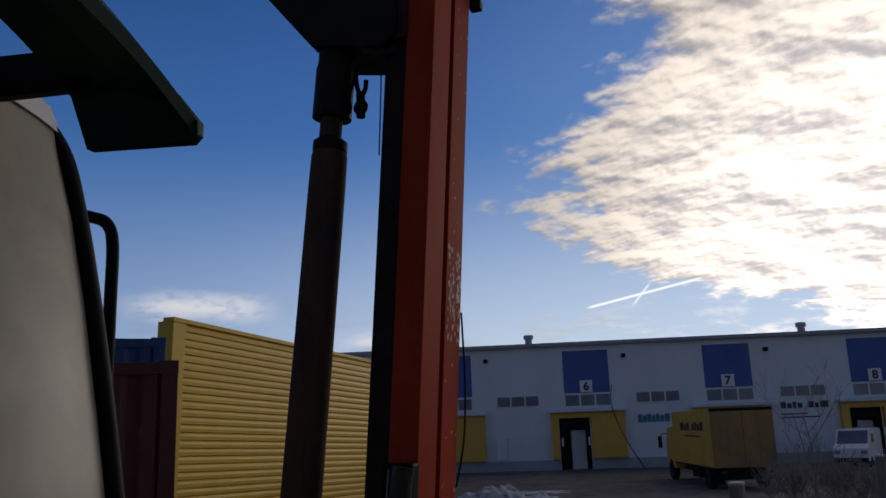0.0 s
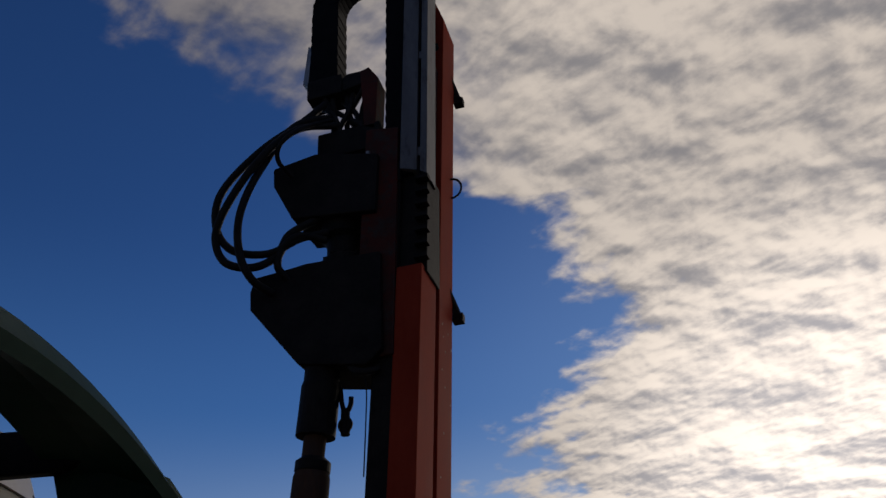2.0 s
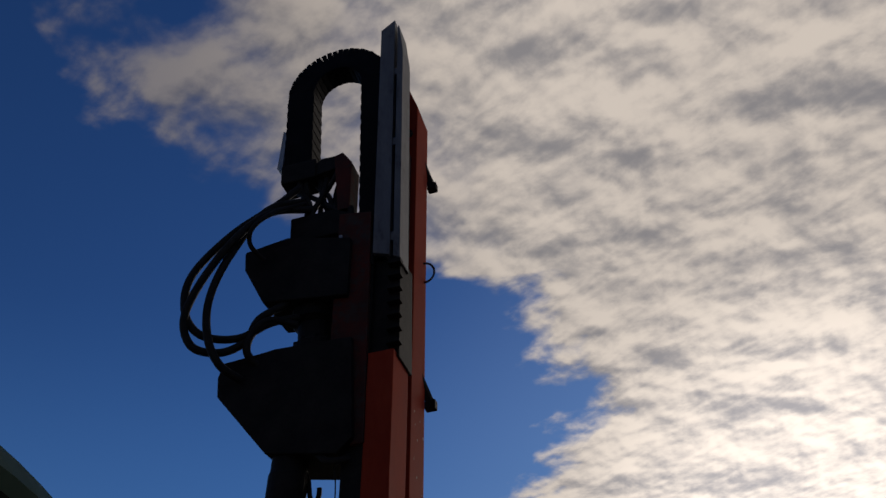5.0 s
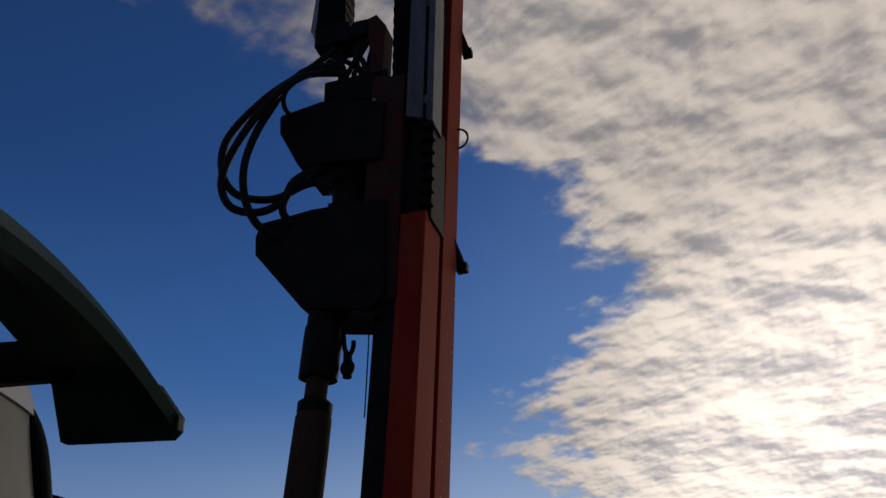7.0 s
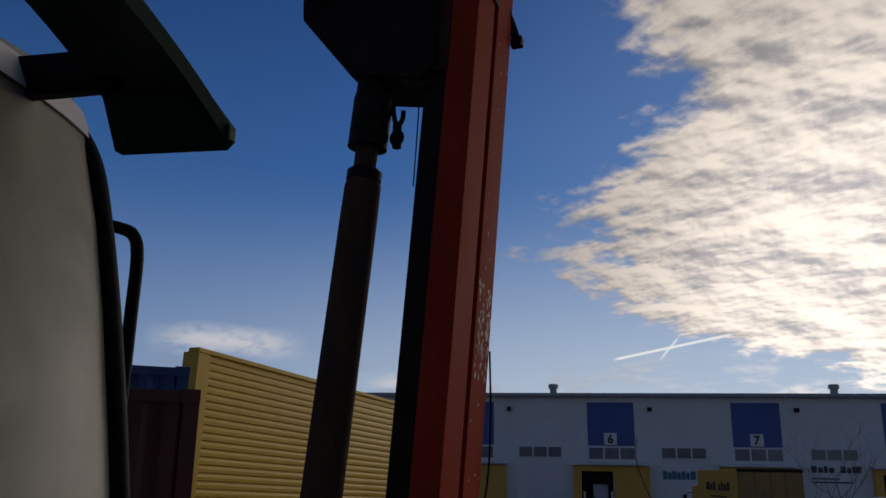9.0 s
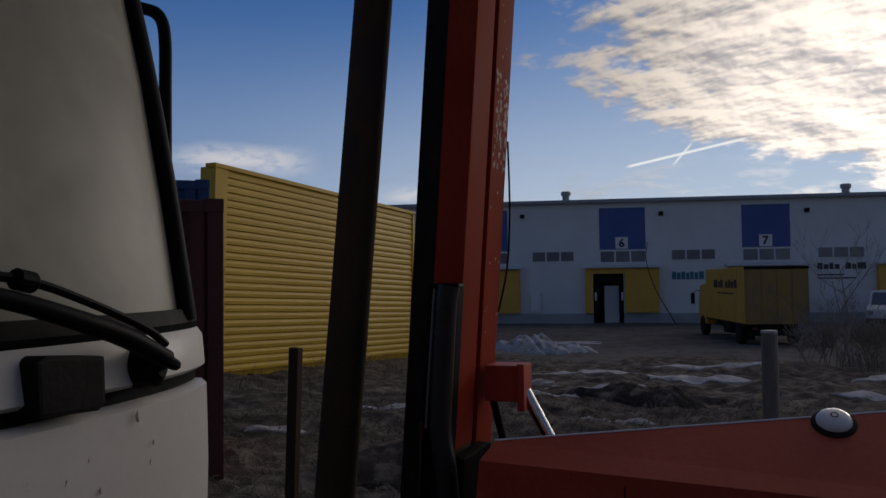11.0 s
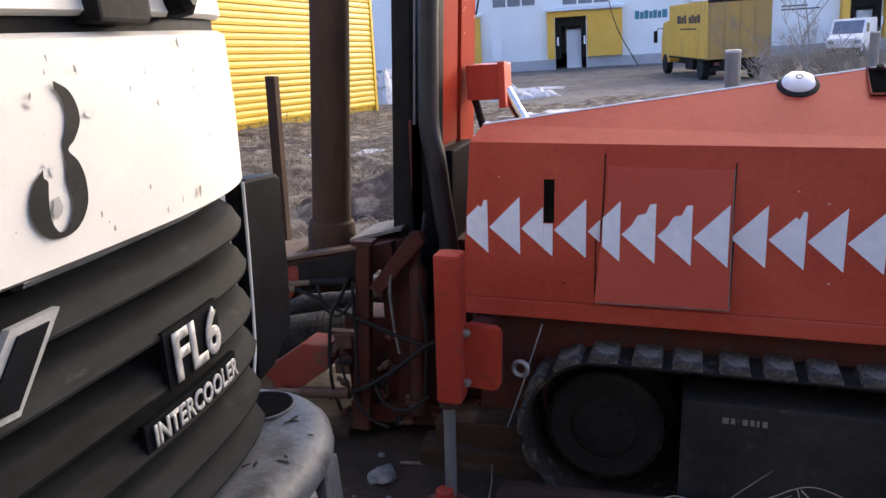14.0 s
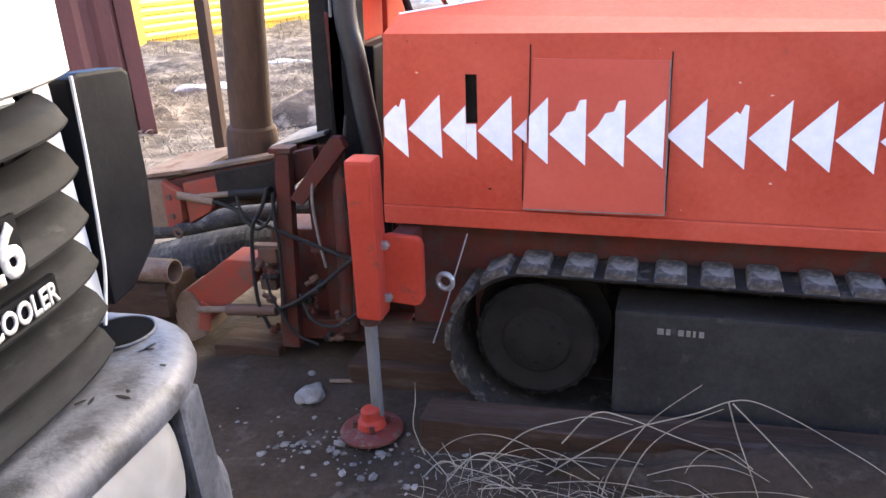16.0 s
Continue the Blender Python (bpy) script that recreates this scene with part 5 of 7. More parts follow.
    part("ram_barrel", tube([(-0.60, 3.55, 1.20), (-0.42, 3.55, 0.87)], 0.04, 18, smooth=False), DARK, ram)
    part("stay", tube([(-0.855, 3.52, 1.40), (-0.80, 3.52, 1.18)], 0.016, 8, smooth=False), DARK, mast)
    # foot of the mast
    foot = mast_part("mast_foot", block(-0.30, 0.02, 3.16, 3.56, 0.05, 0.16, 0.01), RED_DIRTY, label="dirty red mast foot")
    mast_part("foot_gusset", prism([(-0.13, 0.16), (-0.13, 1.05), (-0.09, 1.05), (0.03, 0.5), (0.03, 0.16)], 3.14, 3.18, bevel=0.004), RED_DIRTY, foot)
    mast_part("column_strip", prism([(-0.125, 0.86), (-0.145, 1.36), (-0.085, 1.36), (-0.075, 0.86)], 3.12, 3.195, bevel=0.006), RED_DIRTY, foot, "dirty red strip beside the feed hoses")


build_mast()

# rotary head with guards, motor, hoses and the cable chain above it
head = thing("rotary_head", (-1.2, 3.3, 3.6), "black rotary drill head with guard plates and hydraulic hoses", "drill head")


def build_head():
    def shell(name, poly, y0, y1, label):
        return part(name, prism(poly, y0, y1, bevel=0.008), DARK, head, label)
    shell("lower_guard", [(-1.540, 4.02), (-1.533, 3.925), (-1.285, 3.615), (-0.97, 3.56), (-0.90, 3.62), (-0.90, 4.10), (-1.262, 4.112), (-1.52, 4.092)], 3.16, 3.48, "black angled lower guard plate")
    shell("upper_guard", [(-1.458, 4.70), (-1.452, 4.60), (-1.345, 4.385), (-0.92, 4.33), (-0.90, 4.66), (-1.231, 4.745), (-1.45, 4.712)], 3.16, 3.46, "black angled upper guard plate")
    motor = part("motor", turned([(0.10, 0), (0.115, 0.02), (0.115, 0.07), (0.09, 0.09), (0.09, 0.18), (0.12, 0.2), (0.12, 0.27)], (-1.13, 3.32, 4.10), (0, 0, 1), 24), DARK, head, "black hydraulic motor")
    for k in range(10):
        a = k * math.tau / 10
        part("motor_bolt", turned([(0.012, 0), (0.012, 0.02)], (-1.13 + 0.1 * math.cos(a), 3.32 + 0.1 * math.sin(a), 4.17), (0, 0, 1), 6), DARK, motor)
    part("slide_plate", prism([(-1.04, 3.60), (-0.86, 3.60), (-0.80, 4.82), (-0.97, 4.85)], 3.19, 3.34, bevel=0.008), RED_DIRTY, head, "dirty red slide plate")
    part("slide_lug", block(-0.965, -0.95, 3.175, 3.19, 4.62, 4.70), GREY_STEEL, head)
    top = part("valve_block", block(-1.24, -0.90, 3.20, 3.42, 4.74, 4.90, 0.012), DARK, head, "black valve block")
    part("post", prism([(-0.985, 4.88), (-0.925, 4.85), (-0.905, 5.20), (-0.955, 5.285), (-1.005, 5.27)], 3.2, 3.32, bevel=0.006), RED_DIRTY, head, "red bracket post")
    part("cross_bar", prism([(-1.13, 5.17), (-0.96, 5.20), (-0.95, 5.28), (-1.08, 5.285), (-1.14, 5.24)], 3.21, 3.31, bevel=0.006), DARK, head)
    part("chain_anchor", block(-1.31, -1.11, 3.2, 3.34, 5.16, 5.29, 0.01), DARK, head)
    part("anchor_plate", prism([(-1.345, 5.30), (-1.315, 5.28), (-1.30, 5.56), (-1.32, 5.58)], 3.22, 3.32), GREY_STEEL, head, "thin grey cover plate")
    rng = random.Random(9)
    for i in range(9):
        a = Vector((-1.29 + 0.30 * i / 8, 3.22 + rng.uniform(0, 0.12), 5.17))
        b = Vector((-1.23 + 0.27 * rng.random(), 3.22 + rng.uniform(0, 0.1), 4.90))
        mid = (a + b) / 2 + Vector((rng.uniform(-0.06, 0.06), rng.uniform(-0.03, 0.03), 0))
        part("fitting", tube([a, mid, b], 0.015, 8), RUBBER, top)
    # cable chain: an arch of hinged links
    line = [(-1.222, 5.20 + 0.0375 * i) for i in range(17)]
    c, r = (-0.996, 5.845), 0.226
    line += [(c[0] - r * math.cos(a), c[1] + r * 1.05 * math.sin(a)) for a in [math.pi * k / 26 for k in range(1, 26)]]
    line += [(-0.770 - 0.016 * i / 16, 5.83 - 0.039 * i) for i in range(34)]
    chain = thing("cable_chain", (-1.0, 3.28, 4.6), "black articulated cable chain arching over the mast head", "cable chain")
    for i in range(len(line) - 1):
        p, q = Vector((line[i][0], 0, line[i][1])), Vector((line[i + 1][0], 0, line[i + 1][1]))
        way = (q - p).normalized()
        ln = (q - p).length
        bm = block(-ln * 0.56, ln * 0.56, 3.215, 3.345, -0.079 - 0.003 * (i % 2), 0.079 + 0.003 * (i % 2), 0.004)
        a = math.atan2(way.z, way.x)
        bm.transform(Matrix.Translation((p + q) / 2) @ Matrix.Rotation(-a, 4, "Y"))
        part("link", bm, BLACK, chain)
    part("end_bracket", block(-0.90, -0.80, 3.2, 3.36, 4.5, 4.62, 0.01), DARK, chain)
    # hoses
    runs = (
        [(-1.200, 3.2, 5.10), (-1.292, 3.14, 4.96), (-1.483, 3.06, 4.76), (-1.650, 3.02, 4.53), (-1.665, 3.02, 4.33), (-1.580, 3.04, 4.19), (-1.425, 3.1, 4.17), (-1.292, 3.15, 4.25), (-1.180, 3.22, 4.30)],
        [(-1.180, 3.22, 5.02), (-1.325, 3.1, 4.90), (-1.458, 3.02, 4.60), (-1.525, 2.99, 4.35), (-1.520, 3.0, 4.15), (-1.475, 3.05, 4.02), (-1.425, 3.16, 3.99)],
        [(-1.140, 3.22, 4.95), (-1.292, 3.08, 4.86), (-1.417, 2.98, 4.66), (-1.570, 2.98, 4.45), (-1.650, 3.0, 4.27), (-1.610, 3.03, 4.13), (-1.492, 3.08, 4.10), (-1.392, 3.12, 4.16), (-1.342, 3.14, 4.28), (-1.220, 3.2, 4.38)],
        [(-1.190, 3.22, 4.26), (-1.292, 3.14, 4.26), (-1.367, 3.12, 4.19), (-1.383, 3.12, 4.10), (-1.350, 3.18, 4.05)],
        [(-1.160, 3.2, 4.98), (-1.267, 3.06, 4.84), (-1.342, 3.0, 4.72), (-1.375, 3.05, 4.66), (-1.342, 3.14, 4.62)],
    )
    for k, run in enumerate(runs):
        part("hose", tube(run, 0.019 if k != 4 else 0.012, 10), RUBBER, head, "black hydraulic hose", smooth=True)
    part("belly_hose", tube([(-1.07, 3.2, 3.60), (-1.02, 3.18, 3.545), (-0.95, 3.19, 3.54), (-0.92, 3.24, 3.58)], 0.016, 8), RUBBER, head, smooth=True)
    part("thin_wire", tube([(-1.00, 3.2, 3.56), (-0.985, 3.2, 3.46), (-0.99, 3.2, 3.30), (-1.0, 3.2, 3.1)], 0.003, 5), RUBBER, head)
    # spindle
    axis = Vector((0.095, 0, 1))
    spindle = part("spindle", turned([(0.084, -0.02), (0.084, 0.20), (0.078, 0.22), (0.078, 0.34)], (-1.232, 3.25, 3.33), axis, 28), DARK, head, "black drive spindle", smooth=False)
    part("spindle_neck", turned([(0.048, 0), (0.048, 0.16)], (-1.248, 3.25, 3.17), axis, 20), CASING_STEEL, spindle)


build_head()

casing = thing("drill_casing", (-1.473, 3.25, 0.62), "long brown steel drill casing hanging beside the mast", "pipe")


def build_casing():
    axis = Vector((0.095, 0, 1))
    n = axis.normalized()
    foot = Vector((-1.486, 3.25, 0.62))
    part("pipe", turned([(0.084, 0.18), (0.082, 1.0), (0.078, 2.40), (0.076, 2.53), (0.066, 2.57)], foot, axis, 36), CASING_STEEL, casing, "long brown steel pipe", smooth=False)
    part("shoe", turned([(0.085, 0.0), (0.102, 0.02), (0.104, 0.26), (0.098, 0.30), (0.088, 0.31)], foot, axis, 30), CASING_STEEL, casing, "thicker worn casing shoe")
    part("collar", turned([(0.055, 0.0), (0.074, 0.01), (0.074, 0.05), (0.05, 0.07)], foot + n * 2.545, axis, 28), DARK, casing)


build_casing()

hook = thing("shackle_hook", (-1.10, 3.3, 3.31), "small dark steel hook and shackle hanging from the drill head", "hook")
part("hook_bar", tube([(-1.135, 3.28, 3.52), (-1.125, 3.28, 3.44), (-1.105, 3.28, 3.415), (-1.088, 3.28, 3.44), (-1.085, 3.28, 3.475)], 0.011, 8), DARK, hook, smooth=True)
part("shackle", loop_of((-1.112, 3.28, 3.355), 0.024, 0.013, (0.25, 1, 0), 18), DARK, hook, "oval shackle")
part("shackle_body", tube([(-1.112, 3.28, 3.42), (-1.112, 3.28, 3.31)], 0.02, 10, smooth=False), DARK, hook)
part("tether", tube([(-1.13, 3.27, 3.51), (-1.15, 3.26, 3.58), (-1.15, 3.26, 3.63)], 0.008, 6), DARK, hook)

# ---- clamp table, arms, hoses and timber at the foot of the mast ----
table = thing("clamp_table", (-1.4, 3.35, 0.0), "muddy red clamp table and outrigger arms at the mast foot", "clamp table")


def build_table():
    # clamp arm: muddy end block, red flange, tapering beam in two cheeks with the casing between them
    for y0, y1 in ((3.085, 3.135), (3.37, 3.43)):
        arm = part("arm", prism([(-1.79, 0.555), (-1.79, 0.738), (-1.545, 0.782), (-1.12, 0.872), (-1.12, 0.80), (-1.25, 0.70), (-1.50, 0.66), (-1.62, 0.60), (-1.70, 0.555)], y0, y1, bevel=0.008), RED_DIRTY, table, "muddy red clamp arm")
    part("arm_sleeve", prism([(-1.70, 0.565), (-1.70, 0.735), (-1.545, 0.765), (-1.53, 0.70), (-1.60, 0.615)], 3.06, 3.084, bevel=0.006), RED_WORN, table, "worn red sleeve plate")
    part("arm_box", prism([(-1.545, 0.655), (-1.545, 0.778), (-1.25, 0.832), (-1.25, 0.70)], 3.055, 3.084, bevel=0.006), DARK, table, "dark greasy slide box")
    end = part("end_block", prism([(-1.945, 0.54), (-1.925, 0.742), (-1.795, 0.748), (-1.805, 0.54)], 3.07, 3.45, bevel=0.012), MUDDY_STEEL, table, "mud-caked pinkish end block")
    part("end_flange", prism([(-1.80, 0.545), (-1.795, 0.745), (-1.715, 0.70), (-1.725, 0.575)], 3.05, 3.10, bevel=0.008), RED_WORN, end, "worn red flange")
    for w in (0.60, 0.68):
        part("flange_bolt", turned([(0.012, 0), (0.012, 0.012)], (-1.765, 3.05, w), (0, -1, 0), 6), RUST, end)
    part("end_eye", loop_of((-1.76, 3.05, 0.525), 0.018, 0.006, (0, 1, 0), 14), RUST, end)
    part("arm_top", prism([(-1.93, 0.745), (-1.93, 0.760), (-1.60, 0.800), (-1.60, 0.783)], 3.075, 3.44, bevel=0.003), MUDDY_STEEL, table, "pale mud-caked top plate")
    part("arm_top", prism([(-1.60, 0.785), (-1.60, 0.800), (-1.26, 0.855), (-1.26, 0.840)], 3.072, 3.138, bevel=0.003), MUDDY_STEEL, table, "pale mud-caked top plate")
    part("arm_top", prism([(-1.34, 0.845), (-1.34, 0.860), (-1.10, 0.915), (-1.10, 0.900)], 3.16, 3.44, bevel=0.003), STONE, table, "pale board on the clamp")
    part("slide_rod", tube([(-1.72, 3.045, 0.690), (-1.56, 3.045, 0.666)], 0.017, 12, smooth=False), MUDDY_STEEL, table, "muddy piston rod", smooth=True)
    part("slide_rod", tube([(-1.63, 3.05, 0.684), (-1.47, 3.045, 0.700)], 0.012, 12, smooth=False), MUDDY_STEEL, table, "muddy piston rod", smooth=True)
    part("slide_barrel", tube([(-1.48, 3.045, 0.698), (-1.30, 3.04, 0.712)], 0.020, 12, smooth=False), DARK, table, smooth=True)
    # dark upright with a flat head and struts behind it
    upright = part("upright", prism([(-1.342, 0.05), (-1.244, 0.875), (-1.186, 0.875), (-1.262, 0.05)], 3.01, 3.055, bevel=0.006), RED_DIRTY, table, "dark rusty steel upright")
    part("head_plate", block(-1.262, -1.172, 3.0, 3.065, 0.872, 0.892, 0.004), RED_DIRTY, upright)
    part("inner_upright", prism([(-1.155, 0.08), (-1.070, 0.82), (-1.015, 0.82), (-1.085, 0.08)], 3.07, 3.13, bevel=0.006), RED_DIRTY, table, "dirty red upright")
    part("inner_plate", prism([(-1.235, 0.10), (-1.175, 0.72), (-1.085, 0.74), (-1.150, 0.10)], 3.14, 3.16, bevel=0.004), RED_DIRTY, table, "dark red web plate")
    part("base_box", block(-1.22, -0.82, 3.18, 3.5, 0.5, 0.86, 0.01), RED_DIRTY, table, "dark red steel box behind the uprights")
    # dark backing added so the gaps between the uprights read as shade
    part("lower_box", block(-1.43, -0.80, 3.22, 3.42, 0.05, 0.49, 0.01), RED_DIRTY, table, "dark red backing added for the shade between the uprights")
    part("cylinder", turned([(0.036, 0), (0.036, 0.62), (0.028, 0.64), (0.016, 0.66), (0.016, 0.78)], (-1.04, 3.04, 0.14), (0.07, 0, 1), 16), RED_DIRTY, table, "dirty red cylinder", smooth=True)
    part("cylinder_pipe", tube([(-1.085, 3.0, 0.80), (-1.105, 2.99, 0.70), (-1.10, 2.99, 0.55), (-1.09, 3.0, 0.42)], 0.006, 8), STONE, table, "thin bare pipe", smooth=True)
    part("brace", prism([(-1.197, 0.70), (-1.150, 0.672), (-0.945, 0.895), (-0.965, 0.935), (-1.0, 0.935)], 2.99, 3.03, bevel=0.006), RED_DIRTY, table, "worn red diagonal brace")
    # low outrigger arm, muddy at its tip
    low = part("low_arm", prism([(-1.80, 0.20), (-1.775, 0.27), (-1.56, 0.415), (-1.44, 0.410), (-1.448, 0.305), (-1.62, 0.19), (-1.68, 0.13)], 3.05, 3.20, bevel=0.010), RED_WORN, table, "worn red outrigger arm")
    part("low_tip", prism([(-1.85, 0.03), (-1.845, 0.20), (-1.80, 0.262), (-1.755, 0.262), (-1.68, 0.15), (-1.715, 0.06), (-1.78, 0.03)], 3.035, 3.22, bevel=0.012), MUDDY_STEEL, low, "mud-caked tip")
    part("low_cheek", prism([(-1.735, 0.10), (-1.70, 0.235), (-1.655, 0.205), (-1.685, 0.09)], 3.022, 3.036, bevel=0.003), RED_WORN, low)
    part("low_rod", tube([(-1.70, 3.0, 0.205), (-1.55, 3.0, 0.213)], 0.015, 10, smooth=False), MUDDY_STEEL, low, smooth=True)
    part("low_barrel", tube([(-1.56, 3.0, 0.212), (-1.33, 2.995, 0.224)], 0.024, 12, smooth=False), RUST, low, "rusty low cylinder", smooth=True)
    # hoses
    runs = ((0.012, [(-1.56, 3.045, 0.668), (-1.46, 3.03, 0.64), (-1.39, 3.02, 0.610), (-1.32, 3.0, 0.585), (-1.15, 2.99, 0.525), (-0.985, 2.99, 0.466), (-0.90, 3.0, 0.46)]),
            (0.011, [(-1.33, 2.995, 0.226), (-1.22, 2.98, 0.28), (-1.08, 2.97, 0.375), (-0.97, 2.98, 0.462), (-0.90, 3.0, 0.49)]),
            (0.011, [(-1.29, 3.0, 0.74), (-1.325, 2.995, 0.66), (-1.375, 2.99, 0.58), (-1.40, 2.99, 0.42), (-1.405, 2.99, 0.26), (-1.38, 3.0, 0.14)]),
            (0.010, [(-1.27, 3.0, 0.72), (-1.275, 2.995, 0.62), (-1.272, 2.99, 0.50), (-1.285, 2.99, 0.32), (-1.30, 3.0, 0.16)]),
            (0.009, [(-1.44, 3.02, 0.70), (-1.415, 3.0, 0.62), (-1.36, 2.99, 0.575), (-1.31, 2.99, 0.60), (-1.27, 3.0, 0.66)]),
            (0.009, [(-1.22, 3.0, 0.30), (-1.16, 2.96, 0.21), (-1.06, 2.95, 0.19), (-0.96, 2.97, 0.25)]),
            (0.008, [(-1.36, 3.0, 0.40), (-1.33, 2.97, 0.30), (-1.25, 2.96, 0.15), (-1.15, 2.96, 0.10)]),
            (0.012, [(-0.955, 3.06, 1.0), (-0.985, 3.02, 0.75), (-0.965, 3.0, 0.50), (-1.0, 3.02, 0.22)]))
    for r, run in runs:
        part("hose", tube(run, r * 0.75, 8), RUBBER, table, "thin black hose", smooth=True)
    rng = random.Random(12)
    for k in range(26):
        x, z = rng.uniform(-1.40, -0.88), rng.uniform(0.08, 0.50)
        part("fitting", turned([(0.014, 0), (0.018, 0.008), (0.018, 0.03), (0.010, 0.038), (0.010, 0.06)], (x, 3.04 + rng.uniform(-0.04, 0.03), z), (rng.uniform(-1, 1), -0.3, rng.uniform(-0.4, 1)), 8), (RUST, RED_DIRTY, DARK)[k % 3], table)
    for k, (a, b) in enumerate(((-1.40, -1.33), (-1.39, -1.31))):
        part("valve", block(a, b, 3.02, 3.09, 0.30 + 0.12 * k, 0.36 + 0.12 * k, 0.006), RUST, table, "rusty valve body")
    part("shelf_bar", block(-1.42, -1.24, 3.03, 3.07, 0.47, 0.49, 0.004), RUST, table)
    part("lower_beam", block(-1.36, -0.80, 3.06, 3.17, 0.07, 0.16, 0.008), RED_DIRTY, table, "dirty red cross beam")


build_table()


def build_duct(label, r, run):
    """A ribbed suction hose lying behind the arm."""
    ob = thing("suction_hose", run[2], label, "hose", "suction hoses")
    run = smoothed(run, 22)
    bm = bmesh.new()
    rings, sides = [], 18
    for i, c in enumerate(run):
        way = (run[min(i + 1, len(run) - 1)] - run[max(i - 1, 0)]).normalized()
        side = way.cross(Vector((0, 0, 1))).normalized()
        other = side.cross(way)
        q = r * (1 + 0.05 * (i % 2))
        rings.append([bm.verts.new(c + q * (math.cos(k * math.tau / sides) * side + math.sin(k * math.tau / sides) * other)) for k in range(sides)])
    for a, b in zip(rings, rings[1:]):
        for k in range(sides):
            bm.faces.new((a[k], a[(k + 1) % sides], b[(k + 1) % sides], b[k]))
    part("ribbed_tube", bm, DUSTY_HOSE, ob)


build_duct("thick black ribbed suction hose lying behind the clamp arm", 0.11, [(-2.75, 3.65, 0.06), (-2.45, 3.50, 0.115), (-2.24, 3.45, 0.177), (-1.95, 3.44, 0.250), (-1.64, 3.46, 0.305), (-1.35, 3.56, 0.32), (-1.15, 3.75, 0.30)])
build_duct("grey dusty ribbed suction hose resting on a thicker hose", 0.048, [(-2.5, 3.72, 0.27), (-2.2, 3.62, 0.33), (-2.0, 3.58, 0.375), (-1.82, 3.57, 0.41), (-1.62, 3.58, 0.43), (-1.35, 3.68, 0.44), (-1.15, 3.85, 0.42)])
build_duct("pale dusty ribbed hose lying behind two black hoses", 0.042, [(-2.4, 4.0, 0.30), (-2.1, 3.85, 0.38), (-1.9, 3.78, 0.44), (-1.75, 3.76, 0.455), (-1.6, 3.78, 0.45), (-1.35, 3.9, 0.44), (-1.15, 4.05, 0.42)])


def build_timber(name, pts, y0, y1, label, group="timber under the rig"):
    x0, x1, z0, z1 = pts
    ob = thing(name, ((x0 + x1) / 2, (y0 + y1) / 2, z0), label, "timber", group)
    bm = block(x0, x1, y0, y1, z0, z1, 0.008)
    bmesh.ops.subdivide_edges(bm, edges=bm.edges, cuts=3, use_grid_fill=True)
    for v in bm.verts:
        v.co += 0.010 * noise.noise_vector(v.co * 5)
    part("beam", bm, WOOD, ob)


build_timber("timber_beam", (-0.585, 1.45, -0.07, 0.115), 2.49, 2.63, "weathered squared timber laid under the crawler")
build_timber("timber_beam", (-0.98, -0.40, -0.03, 0.085), 2.84, 3.0, "dark squared timber under the mast foot")
build_timber("timber_beam", (-0.92, -0.42, 0.07, 0.185), 2.90, 3.06, "dark squared timber stacked under the mast foot")
build_timber("timber_board", (-1.66, -1.36, -0.01, 0.045), 3.0, 3.02 + 0.2, "pale rough board end on the ground")
build_timber("timber_board", (-2.35, -1.83, 0.16, 0.315), 2.98, 3.2, "yellowish board offcut behind the lorry bumper")
build_timber("timber_board", (-2.30, -1.90, -0.03, 0.17), 3.0, 3.24, "rough board offcut on the ground")
pipe_end = thing("pipe_offcut", (-2.1, 3.05, 0.315), "short brown pipe offcut lying on boards", "pipe")
part("pipe_wall", turned([(0.052, 0), (0.052, 0.5), (0.046, 0.5), (0.046, 0.0)], (-2.29, 3.05, 0.365), (1, -0.06, 0), 24), MUDDY_STEEL, pipe_end)

# ---- white lorry cab: its front faces +x, its far corner is at y = 1.57 ----
truck = thing("lorry_cab", (-1.4, 0.45, 0.0), "worn white cab-over lorry with a grey slatted grille", "lorry")
MID = 0.45


def bow(y, z=1.5):
    """The line of the cab's front in plan: gently bowed, rounded at the corners."""
    s = min(1.0, abs((y - MID) / 1.12))
    return -0.700 - 0.03 * s * s - 0.10 * s ** 6


def front_sheet(profile, y0=MID - 1.12, y1=MID + 1.12, n=44, thick=0.02, grow=0.0):
    """A skin that follows the bowed front: profile is a list of (z, offset)."""
    bm = bmesh.new()
    ys = [y0 + (y1 - y0) * (0.5 - 0.5 * math.cos(math.pi * i / n)) for i in range(n + 1)]
    out = [[bm.verts.new((bow(y) + d, y, z)) for y in ys] for z, d in profile]
    inn = [[bm.verts.new((bow(y) + d - thick, y, z)) for y in ys] for z, d in profile]
    for g in (out, inn):
        for a, b in zip(g, g[1:]):
            for i in range(n):
                bm.faces.new((a[i], a[i + 1], b[i + 1], b[i]))
    for i in range(n):
        bm.faces.new((out[0][i], out[0][i + 1], inn[0][i + 1], inn[0][i]))
        bm.faces.new((out[-1][i], out[-1][i + 1], inn[-1][i + 1], inn[-1][i]))
    for g, h in zip(zip(out, out[1:]), zip(inn, inn[1:])):
        for k in (0, n):
            bm.faces.new((g[0][k], g[1][k], h[1][k], h[0][k]))
    return bm


